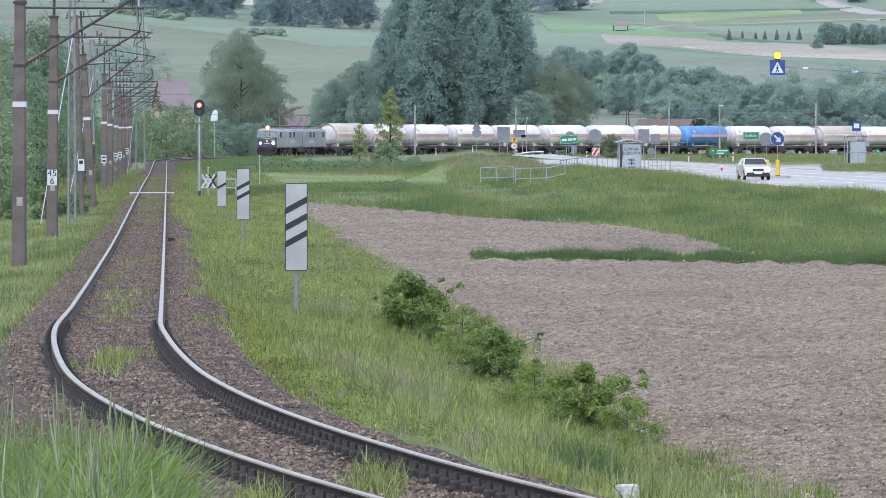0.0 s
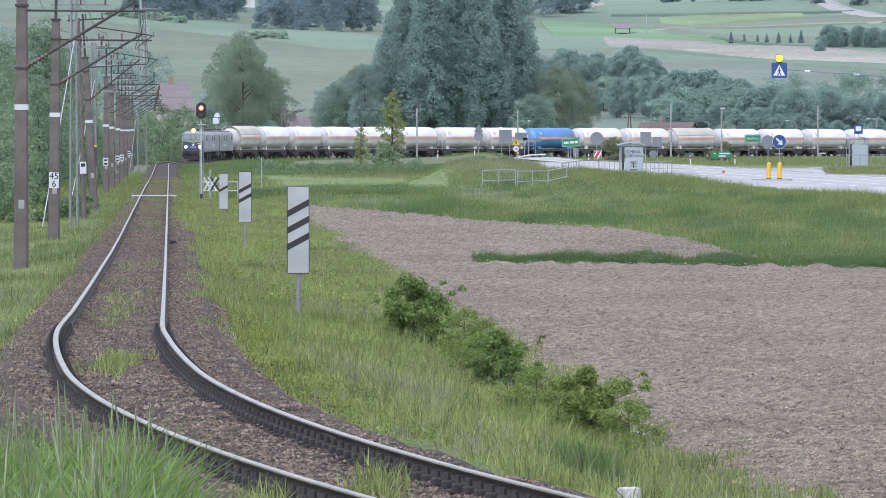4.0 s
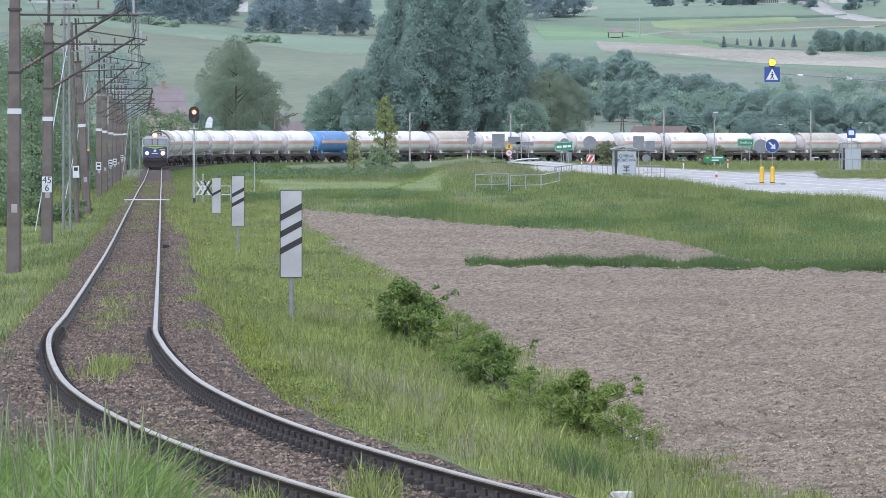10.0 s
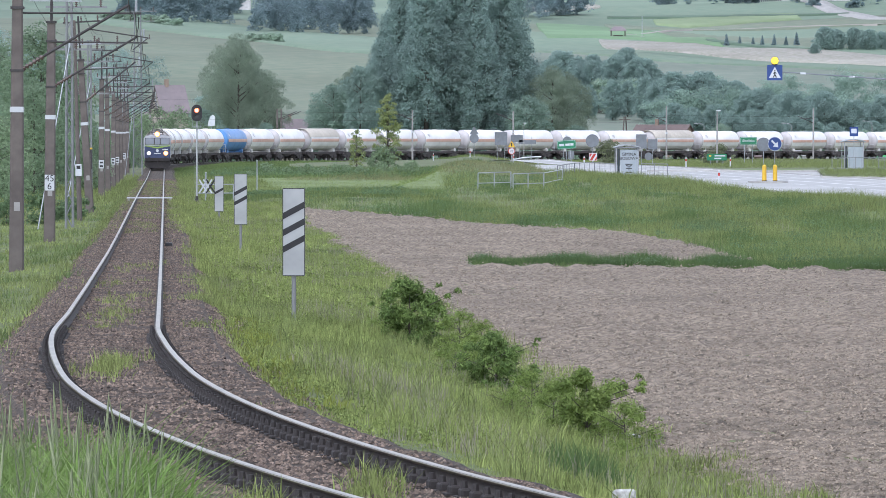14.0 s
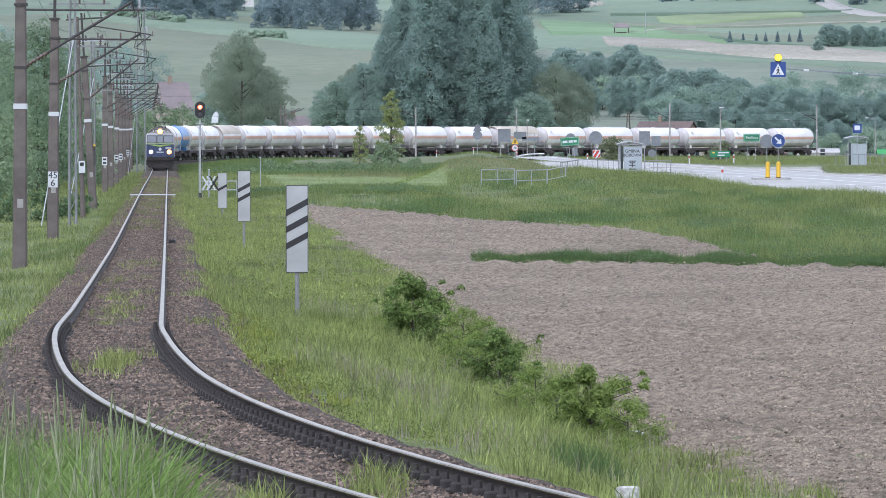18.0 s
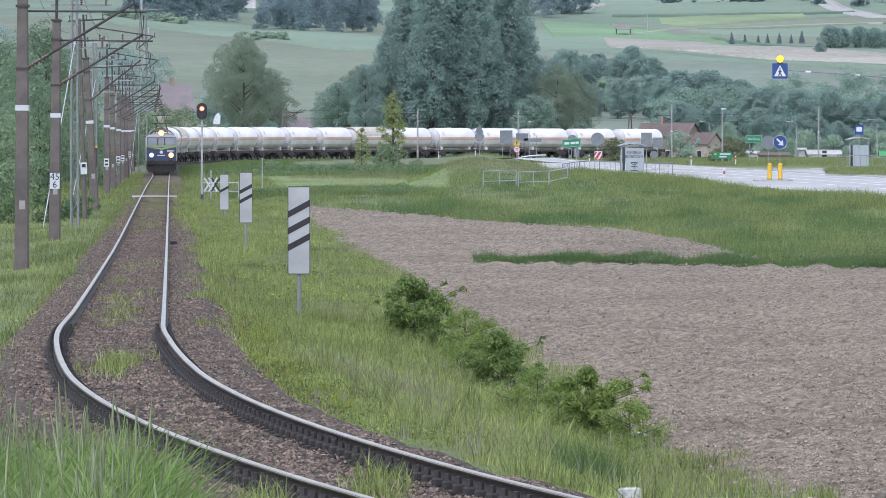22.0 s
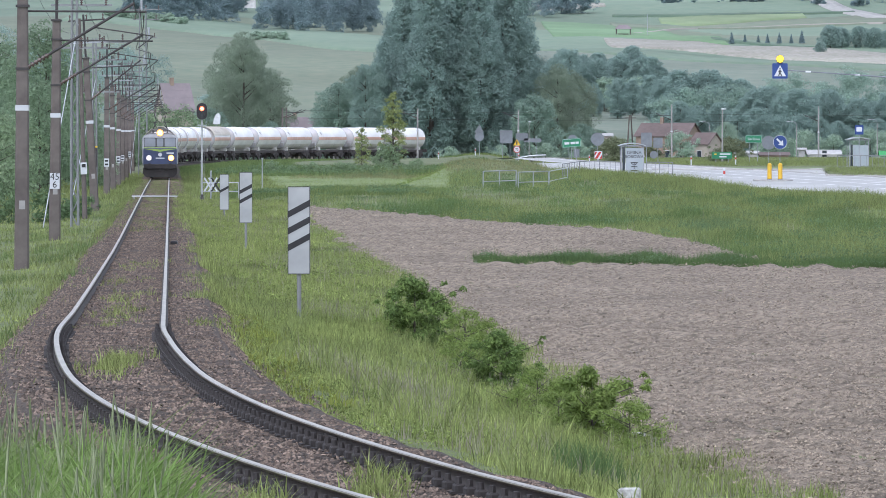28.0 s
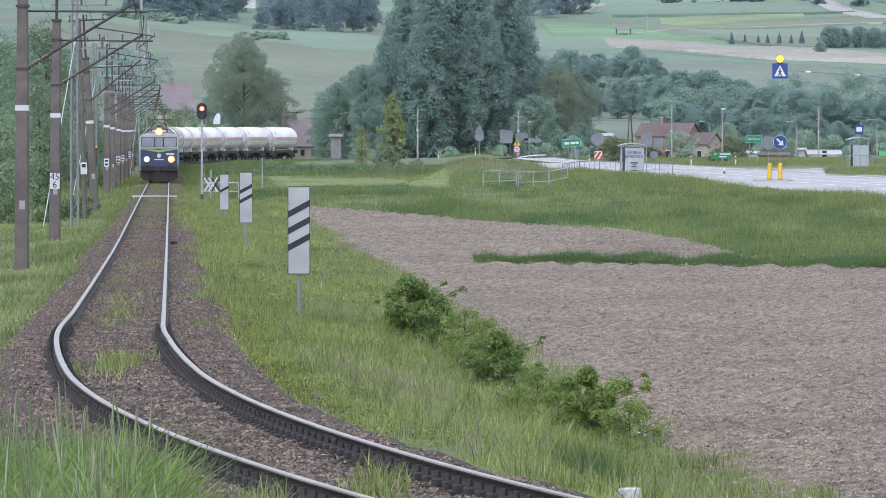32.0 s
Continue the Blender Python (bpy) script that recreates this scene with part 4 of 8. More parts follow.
tsp, fsp = sign(9.6, 735, [(tri(0, 2.25, 0.95), YELLOW, 0, "triangle"), (disc(0, 1.45, 0.45), RED, 0, "disc"), (disc(0, 1.45, 0.37), WHITE, 1, "disc_face"), (rounded(0, 2.30, 0.16, 0.44, 0.03), BLACK, 1, "symbol")], 2.6, "yellow triangular sign over a red-ringed speed limit disc")
text("70", 0.42, pose(0, -0.08, 1.44, 90), BLACK, fsp)
sign(17.5, 640, [(disc(0, 2.75, 0.75), SIGNBACK, 0, "disc_back")], 2.6, "grey back of a large round sign")
sign(16.3, 690, [(rounded(0, 1.2, 0.7, 1.0, 0.05), SIGNBACK, 0, "board_back")], 1.0, "small grey back of a board")
sign(17.1, 622, [(tri(0, 1.0, 0.01), WHITE, 0, "edge"), (rounded(0, 0.95, 0.85, 0.85, 0.05), WHITE, 0, "chevron_board"), ([(-0.4, 0.55), (-0.1, 0.55), (0.35, 1.3), (0.05, 1.3)], RED, 1, "chevron_bar"),
                 ([(0.12, 0.55), (0.38, 0.55), (0.40, 0.9), (0.36, 0.95)], RED, 1, "chevron_bar"), ([(-0.4, 0.95), (-0.36, 0.9), (-0.12, 1.3), (-0.38, 1.3)], RED, 1, "chevron_bar")], 1.3, "red and white striped chevron board")
sign(21.6, 600, [(rounded(0, 2.6, 1.15, 1.5, 0.05), SIGNBACK, 0, "board_back")], 3.3, "grey back of an upright road sign board")
sign(23.2, 610, [(rounded(0, 2.3, 1.0, 1.1, 0.05), SIGNBACK, 0, "board_back"), (disc(-0.45, 1.0, 0.42), SIGNBACK, 0, "disc_back")], 2.8, "grey backs of a square and a round sign")
sign(36.2, 615, [(disc(-0.75, 2.3, 0.75), SIGNBACK, 0, "disc_back")], 2.0, "grey back of a round sign", (-0.75,))
sign(36.5, 612, [(disc(0, 2.35, 0.76), WHITE, 0, "disc"), (disc(0, 2.35, 0.72), BLUE, 1, "disc_face"),
                 ([(-0.42, 2.66), (-0.28, 2.78), (0.12, 2.40), (0.30, 2.58), (0.36, 1.98), (-0.22, 2.06), (-0.03, 2.25)], WHITE, 2, "arrow")], 2.3, "blue round sign with a slanting white arrow")
# delineator posts
dl = None
for x, y in ((24.6, 560), (29.0, 560), (15.8, 610), (-0.6, 760), (4.4, 770), (12.5, 705), (40.5, 470), (9.8, 730), (18.84, 378.5)):
    m = pose(x, y, zl(x, y))
    if dl is None:
        dl = thing("delineator_post", m, "white delineator post with a red band at the roadside", "road post", "delineator posts")
        bm = bmesh.new()
        box(bm, 0, 0, 0.5, 0.13, 0.10, 1.0, 0.02)
        part("shaft", bm, WHITE, dl)
        bm = bmesh.new()
        box(bm, 0, 0, 0.72, 0.14, 0.11, 0.2)
        part("band", bm, RED, dl)
    else:
        copy_thing(dl, m)
# curved guard rail end
t = thing("guard_rail", pose(10.2, 700, zl(10.2, 700)), "galvanised guard rail with a turned-down end", "guard rail")
bm = bmesh.new()
pts = [(-1.2, 0.25), (-0.4, 0.55), (0.6, 0.72), (2.0, 0.8), (2.6, 0.8)]
for (a, b), (c, d) in zip(pts, pts[1:]):
    rod(bm, (a, 0, b), (c, 0, d), 0.12, n=8)
part("beam", bm, STEEL, t)
for px in (0.6, 2.2):
    bm = bmesh.new()
    rod(bm, (px, 0, -0.2), (px, 0, 0.75), 0.06)
    part("post", bm, STEEL, t)

# ---- overhead pedestrian sign with its beacon ----
bx, by = 22.65, 380.0
t = thing("overhead_crossing_sign", pose(bx, by, zl(33, by)), "blue pedestrian crossing sign hung from a long mast arm", "road sign")
zg = zl(33, by)
zc = 6.88 - zg
bm = bmesh.new()
rod(bm, (10.6, 0, 0), (10.6, 0, zc - 0.6), 0.12, 0.09, 12)
part("mast", bm, STEEL, t)
bm = bmesh.new()
rod(bm, (10.6, 0, zc - 0.65), (0.45, 0.04, zc + 0.05), 0.055, 0.035, 8)
arm = part("arm", bm, SIGNBACK, t)
for px in (5.2, 1.9):
    bm = bmesh.new()
    zz = zc + 0.05 - (px - 0.45) / 10.15 * 0.70
    rod(bm, (px - 0.18, 0.04, zz), (px + 0.18, 0.04, zz - 0.012), 0.065, n=8)
    part("sleeve", bm, WHITE, arm)
bm = bmesh.new()
plate(bm, rounded(0, zc, 1.03, 1.03, 0.06), -0.09, 0.09)
bd = part("sign_box", bm, BLUE, t, "square blue sign")
for sg in (-1, 1):
    bm = bmesh.new()
    plate(bm, [(-0.40, zc - 0.36), (0.40, zc - 0.36), (0.0, zc + 0.40)], sg * 0.10, sg * 0.092)
    tr = part("triangle", bm, WHITE, bd, "white triangle")
    bm = bmesh.new()
    for a, b, rr in (((0.0, 0.06), (0.0, -0.12), 0.045), ((0.0, -0.12), (0.12, -0.33), 0.032), ((0.0, -0.12), (-0.11, -0.33), 0.032), ((-0.11, -0.08), (0.0, 0.04), 0.024), ((0.0, 0.04), (0.11, -0.06), 0.024)):
        rod(bm, (a[0], sg * 0.104, zc + a[1]), (b[0], sg * 0.104, zc + b[1]), rr, n=6)
    bmesh.ops.create_uvsphere(bm, u_segments=8, v_segments=6, radius=0.05, matrix=Matrix.Translation((0, sg * 0.104, zc + 0.14)))
    part("pictogram", bm, BLACK, tr, "plain black walking pictogram")
bm = bmesh.new()
rod(bm, (0, 0.02, zc + 0.5), (0, 0.02, zc + 0.56), 0.2, n=16)
part("beacon_base", bm, BLACK, t)
beacon = thing("warning_beacon", pose(bx, by, 6.88 + 0.80), "round amber warning beacon above a crossing sign", "warning light")
bm = bmesh.new()
plate(bm, rounded(0, 0.0, 0.50, 0.54, 0.24, 6), -0.06, 0.10)
part("housing", bm, BLACK, beacon, "black lamp housing")
bm = bmesh.new()
plate(bm, disc(0, 0.0, 0.235, 24), 0.105, 0.16)
for v in bm.verts:
    if v.co.y > 0.15:
        v.co.x *= 0.8
        v.co.z *= 0.8
part("lens", bm, AMBER, beacon, "glowing amber lens")

# ---- the car ----
CARW = mat("white_car_paint", (0.58, 0.55, 0.51), (0.53, 0.50, 0.46), 3, 0.25)
TYRE = mat("tyre_rubber", (0.02, 0.02, 0.02), (0.03, 0.03, 0.03), 6, 0.85)


def build_car():
    t = thing("car", Matrix(), "cream-white saloon car with lit headlamps on the road", "car")
    W, L = 0.86, 2.15
    prof = [(-L, 0.45), (-L, 0.80), (-L + 0.15, 0.98), (-1.35, 1.02), (-0.75, 1.40), (0.35, 1.43), (1.05, 0.98), (1.95, 0.84), (L, 0.66), (L, 0.35), (1.8, 0.25), (-1.8, 0.25)]
    bm = bmesh.new()
    secs = []
    for k in (-1.0, -0.92, 0.92, 1.0):
        row = []
        for y, z in prof:
            inset = 0.80 if z > 1.2 else 1.0
            yy = y * (0.975 if abs(k) == 1 else 1)
            row.append(bm.verts.new((W * k * inset * (1 if z > 0.3 else 0.95), yy, z - (0.03 if abs(k) == 1 and z > 0.9 else 0))))
        secs.append(row)
    n = len(prof)
    for a, b in zip(secs, secs[1:]):
        for i in range(n):
            bm.faces.new((a[i], a[(i + 1) % n], b[(i + 1) % n], b[i]))
    bm.faces.new(secs[0])
    bm.faces.new(secs[-1][::-1])
    bmesh.ops.recalc_face_normals(bm, faces=bm.faces[:])
    body = part("body", bm, CARW, t)
    bm = bmesh.new()
    vs = [bm.verts.new(p) for p in ((-0.74, 1.03, 1.03), (0.74, 1.03, 1.03), (0.60, 0.46, 1.38), (-0.60, 0.46, 1.38))]
    bm.faces.new(vs)
    bm.normal_update()
    bmesh.ops.solidify(bm, geom=bm.faces[:], thickness=-0.02)
    part("windscreen", bm, GLASS, body)
    for sx in (-1, 1):
        bm = bmesh.new()
        vs = [bm.verts.new(p) for p in ((sx * 0.845, 0.75, 1.04), (sx * 0.845, -1.15, 1.06), (sx * 0.715, -0.68, 1.34), (sx * 0.715, 0.28, 1.36))]
        bm.faces.new(vs)
        bm.normal_update()
        bmesh.ops.solidify(bm, geom=bm.faces[:], thickness=0.02)
        part("side_window", bm, GLASS, body)
        bm = bmesh.new()
        box(bm, sx * 0.62, L - 0.02, 0.68, 0.34, 0.10, 0.17, 0.03)
        part("headlamp", bm, HEAD, body, "lit headlamp")
        bm = bmesh.new()
        box(bm, sx * 0.95, 0.85, 1.02, 0.18, 0.1, 0.13, 0.03)
        part("wing_mirror", bm, CARW, body)
        for yy in (-1.3, 1.32):
            bm = bmesh.new()
            rod(bm, (sx * 0.70, yy, 0.31), (sx * 0.87, yy, 0.31), 0.31, n=18)
            wh = part("wheel", bm, TYRE, t)
            bm = bmesh.new()
            rod(bm, (sx * 0.86, yy, 0.31), (sx * 0.885, yy, 0.31), 0.19, n=14)
            part("rim", bm, STEEL, wh)
    bm = bmesh.new()
    box(bm, 0, L - 0.02, 0.66, 0.72, 0.08, 0.14, 0.02)
    part("grille", bm, BLACK, body)
    bm = bmesh.new()
    box(bm, 0, L + 0.02, 0.45, 0.52, 0.03, 0.11)
    part("number_plate", bm, WHITE, body, "blank pale number plate")
    bm = bmesh.new()
    box(bm, 0, L - 0.06, 0.37, 1.56, 0.16, 0.30, 0.05)
    part("bumper", bm, BLACK, body)
    return t


car = build_car()


def car_pose(t):
    y = 370 - 23.0 * t
    x = 20.5 + (370 - y) * 0.0435 if y > 290 else float(road_x(y)) - 8.3 + (290 - min(y, 290)) * 0.01
    return pose(x, y, zl(float(road_x(y)), y) + 0.09, 0, 0, 180 + 5.0)

# ---- the train ----
TANKW = mat("white_tank_paint", (0.90, 0.89, 0.87), (0.83, 0.81, 0.79), 0.9, 0.32, coarse=0.25)
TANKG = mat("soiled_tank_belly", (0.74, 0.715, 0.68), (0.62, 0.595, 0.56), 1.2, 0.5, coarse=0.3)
TANKEND = mat("greyed_tank_end", (0.50, 0.475, 0.47), (0.41, 0.385, 0.385), 1.0, 0.5, coarse=0.3)
# blue paint made lighter, with distance haze put into the colour
TANKB = mat("blue_tank_paint", (0.12, 0.29, 0.60), (0.10, 0.25, 0.53), 0.9, 0.35, coarse=0.25)
TANKC = mat("cream_sun_shield", (0.64, 0.585, 0.50), (0.54, 0.49, 0.41), 1.2, 0.55, 0.2, 5)
ORANGE = mat("faded_orange_stripe", (0.64, 0.37, 0.28), (0.70, 0.47, 0.38), 1.4, 0.5)
# grimy dark steel, lifted by distance haze put into its colour
BOGIE = mat("grimy_bogie", (0.070, 0.062, 0.062), (0.105, 0.088, 0.080), 4, 0.8, 0.3)
WHEEL = mat("wheel_steel", (0.10, 0.09, 0.085), (0.07, 0.06, 0.055), 4, 0.5, metal=0.5)
GREYLOCO = mat("grey_loco_side", (0.36, 0.365, 0.385), (0.30, 0.305, 0.32), 1.5, 0.5, coarse=0.3)
BLUELOCO = mat("navy_loco_front", (0.040, 0.056, 0.125), (0.032, 0.044, 0.095), 2, 0.45)
# sky reflection on the cab windows put into the glass's grey
CABGLASS = mat("dusty_cab_glass", (0.155, 0.170, 0.190), (0.115, 0.128, 0.145), 1.5, 0.12, spec=0.8)
# orange glow for a ring added as the glare round lit headlamps
LAMP_GLARE = glow("lit_lamp_reflector", (1.0, 0.42, 0.10), 1.15)
DIMLAMP = glow("dim_white_lamp", (1.0, 0.93, 0.95), 1.1)
LIME = mat("lime_chevron", (0.25, 0.36, 0.07), (0.20, 0.30, 0.06), 3, 0.45)
ROOFGREY = mat("dusty_roof", (0.17, 0.16, 0.155), (0.12, 0.115, 0.11), 2, 0.8)


def wheelset(bm_parent, y, r=0.46):
    bm = bmesh.new()
    for sx in (-0.7525, 0.7525):
        rod(bm, (sx - 0.065, y, r), (sx + 0.065, y, r), r, n=20)
        g = -0.09 if sx > 0 else 0.09
        rod(bm, (sx + g - 0.015, y, r), (sx + g + 0.015, y, r), r + 0.03, n=20)
    rod(bm, (-1.05, y, r), (1.05, y, r), 0.08, n=8)
    return part("wheelset", bm, WHEEL, bm_parent)


def bogie(parent, y, wb=1.8, r=0.46, axles=2):
    bm = bmesh.new()
    for sx in (-1.0, 1.0):
        n = 9
        top = [(y - wb * 0.72 + wb * 1.44 * i / (n - 1)) for i in range(n)]
        pts = [(yy, 0.62 if abs(yy - y) > wb * 0.38 else 0.40) for yy in top] + [(yy, 0.80 if abs(yy - y) > wb * 0.5 else 0.92) for yy in top[::-1]]
        a = [bm.verts.new((sx - 0.07, p, q)) for p, q in pts]
        b = [bm.verts.new((sx + 0.07, p, q)) for p, q in pts]
        bm.faces.new(a)
        bm.faces.new(b[::-1])
        for i in range(len(pts)):
            j = (i + 1) % len(pts)
            bm.faces.new((a[i], b[i], b[j], a[j]))
    box(bm, 0, y, 0.72, 2.0, 0.5, 0.3)
    bmesh.ops.recalc_face_normals(bm, faces=bm.faces[:])
    bg = part("bogie", bm, BOGIE, parent, "grimy steel bogie")
    ys = [y - wb / 2, y + wb / 2] if axles == 2 else [y - wb / 2, y, y + wb / 2]
    for yy in ys:
        wheelset(bg, yy, r)
        for sx in (-1.08, 1.08):
            bm = bmesh.new()
            box(bm, sx, yy, r, 0.16, 0.3, 0.32, 0.05)
            part("axle_box", bm, DARK, bg)
    for sx in (-1.02, 1.02):
        for dy in (-0.18, 0, 0.18):
            bm = bmesh.new()
            rod(bm, (sx, y + dy, 0.42), (sx, y + dy, 0.78), 0.07, n=8)
            part("spring", bm, DARK, bg)
    return bg


def lathe(bm, prof, n=32, z=2.87):
    """A body of revolution about the line y; prof: (y, radius)."""
    rings = []
    for y, r in prof:
        rings.append([bm.verts.new((r * math.sin(2 * math.pi * i / n), y, z + r * math.cos(2 * math.pi * i / n))) for i in range(n)])
    for a, b in zip(rings, rings[1:]):
        for i in range(n):
            bm.faces.new((a[i], a[(i + 1) % n], b[(i + 1) % n], b[i]))
    bm.faces.new(rings[0][::-1])
    bm.faces.new(rings[-1])
    bmesh.ops.recalc_face_normals(bm, faces=bm.faces[:])


WL, TR, TL = 12.53, 1.48, 5.55


def tank_wagon(kind, label):
    t = thing("tank_wagon", Matrix(), label, "tank wagon", "wagons of the freight train")
    main = TANKB if kind == "blue" else TANKW
    bm = bmesh.new()
    dome = [(TL - 0.62 + 0.62 * math.sin(a), TR * (0.12 + 0.88 * math.cos(a) ** 0.7)) for a in np.linspace(0, math.pi / 2 * 0.985, 8)]
    prof = [(-y, r) for y, r in dome[::-1]] + [(y, TR) for y in (-3.2, -1.05, 1.05, 3.2)] + dome
    lathe(bm, prof)
    for fc in bm.faces:
        c = fc.calc_center_median()
        fc.smooth = True
        # domed ends get less light; that shade is put into this grey
        if abs(c.y) > TL - 0.60 and kind != "blue":
            fc.material_index = 1
        # lower faces take the greyer belly colour
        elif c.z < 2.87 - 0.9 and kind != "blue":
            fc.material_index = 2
    tank = part("tank", bm, [main, TANKEND, TANKG], t, "blue cylindrical pressure tank" if kind == "blue" else "white cylindrical pressure tank with a greyer belly")
    for sx in (-1, 1):
        bm = bmesh.new()
        cols = []
        for k in range(4):
            a = math.radians(90 + 9 - k * 5.0)
            cols.append([bm.verts.new((sx * (TR + 0.035) * math.sin(a), y, 2.87 + (TR + 0.035) * math.cos(a))) for y in (-TL + 0.65, TL - 0.65)])
        for a, b in zip(cols, cols[1:]):
            bm.faces.new((a[0], a[1], b[1], b[0]))
        bm.normal_update()
        bmesh.ops.solidify(bm, geom=bm.faces[:], thickness=0.03)
        bmesh.ops.recalc_face_normals(bm, faces=bm.faces[:])
        part("stripe", bm, ORANGE, tank, "faded orange warning stripe")
        bm = bmesh.new()
        for k, (yy, zz, w, h) in enumerate(((3.9, 3.66, 0.5, 0.10), (3.9, 3.50, 0.5, 0.10), (3.8, 3.34, 0.3, 0.08))):
            rr = math.sqrt(TR ** 2 - (zz - 2.87) ** 2) + 0.012
            box(bm, sx * rr, yy, zz, 0.02, w, h, 0, pose(0, 0, 0, 0, -sx * math.degrees(math.asin((zz - 2.87) / TR)), 0))
        part("marking", bm, WHITE if kind == "blue" else TANKEND, tank, "small painted marking bars")
    for yy in ((-3.2, -1.05, 1.05, 3.2) if kind != "cream" else ()):
        bm = bmesh.new()
        lathe(bm, [(yy - 0.03, TR + 0.001), (yy - 0.02, TR + 0.012), (yy + 0.02, TR + 0.012), (yy + 0.03, TR + 0.001)])
        part("weld_band", bm, main, tank)
    if kind == "cream":
        bm = bmesh.new()
        n = 14
        for j in range(16):
            y0, y1 = -TL + 0.35 + j * 0.675, -TL + 0.35 + j * 0.675 + 0.60
            for i in range(n):
                a0, a1 = [math.radians(-74 + 148 * q / n) for q in (i, i + 1)]
                r = TR + 0.10
                bm.faces.new([bm.verts.new((r * math.sin(a), yy, 2.87 + r * math.cos(a))) for a, yy in ((a0, y0), (a1, y0), (a1, y1), (a0, y1))])
        bm.normal_update()
        bmesh.ops.solidify(bm, geom=bm.faces[:], thickness=0.03)
        part("sun_shield", bm, TANKC, t, "ribbed cream metal sun shield")
    bm = bmesh.new()
    for sx in (-0.75, 0.75):
        box(bm, sx, 0, 1.08, 0.14, WL - 1.3, 0.30)
    box(bm, 0, 0, 1.08, 0.4, WL - 1.4, 0.22)
    part("underframe", bm, BOGIE, t, "dark steel underframe")
    for sy in (-1, 1):
        bm = bmesh.new()
        box(bm, 0, sy * (WL / 2 - 0.66), 1.08, 2.7, 0.16, 0.38, 0.03)
        part("headstock", bm, BOGIE, t)
        bm = bmesh.new()
        box(bm, 0, sy * 3.9, 1.42, 2.3, 0.5, 0.45, 0.04)
        part("saddle", bm, TANKG if kind != "blue" else TANKB, t)
        for sx in (-0.875, 0.875):
            bm = bmesh.new()
            rod(bm, (sx, sy * (WL / 2 - 0.58), 1.05), (sx, sy * (WL / 2 - 0.08), 1.05), 0.11, n=10)
            rod(bm, (sx, sy * (WL / 2 - 0.08), 1.05), (sx, sy * (WL / 2 - 0.02), 1.05), 0.24, n=16)
            part("buffer", bm, DARK, t)
        bm = bmesh.new()
        for sx in (-1.25, 1.25):
            rod(bm, (sx, sy * (WL / 2 - 0.62), 1.2), (sx, sy * (WL / 2 - 0.62), 2.3), 0.022, n=6)
        rod(bm, (-1.25, sy * (WL / 2 - 0.62), 2.3), (1.25, sy * (WL / 2 - 0.62), 2.3), 0.022, n=6)
        rod(bm, (-1.25, sy * (WL / 2 - 0.62), 1.75), (1.25, sy * (WL / 2 - 0.62), 1.75), 0.016, n=6)
        part("handrail", bm, WHITE, t, "pale end handrail")
        bogie(t, sy * 3.9)
    for sx in (-1, 1):
        bm = bmesh.new()
        for dy in (-0.22, 0.22):
            rod(bm, (sx * 1.32, 5.15 + dy, 0.75), (sx * 1.32, 5.15 + dy, 1.75), 0.02, n=5)
        for k in range(4):
            rod(bm, (sx * 1.32, 4.93, 0.85 + k * 0.27), (sx * 1.32, 5.37, 0.85 + k * 0.27), 0.015, n=5)
        part("ladder", bm, DARKSTEEL, t)
    bm = bmesh.new()
    box(bm, 0.55, 0.3, 0.80, 0.4, 1.6, 0.45, 0.05)
    rod(bm, (-0.4, -0.9, 0.85), (-0.4, 0.9, 0.85), 0.22, n=12)
    part("brake_gear", bm, BOGIE, t)
    bm = bmesh.new()
    rod(bm, (0, 0, 4.30), (0, 0, 4.42), 0.32, n=14)
    part("manhole", bm, TANKG if kind != "blue" else TANKB, t)
    return t


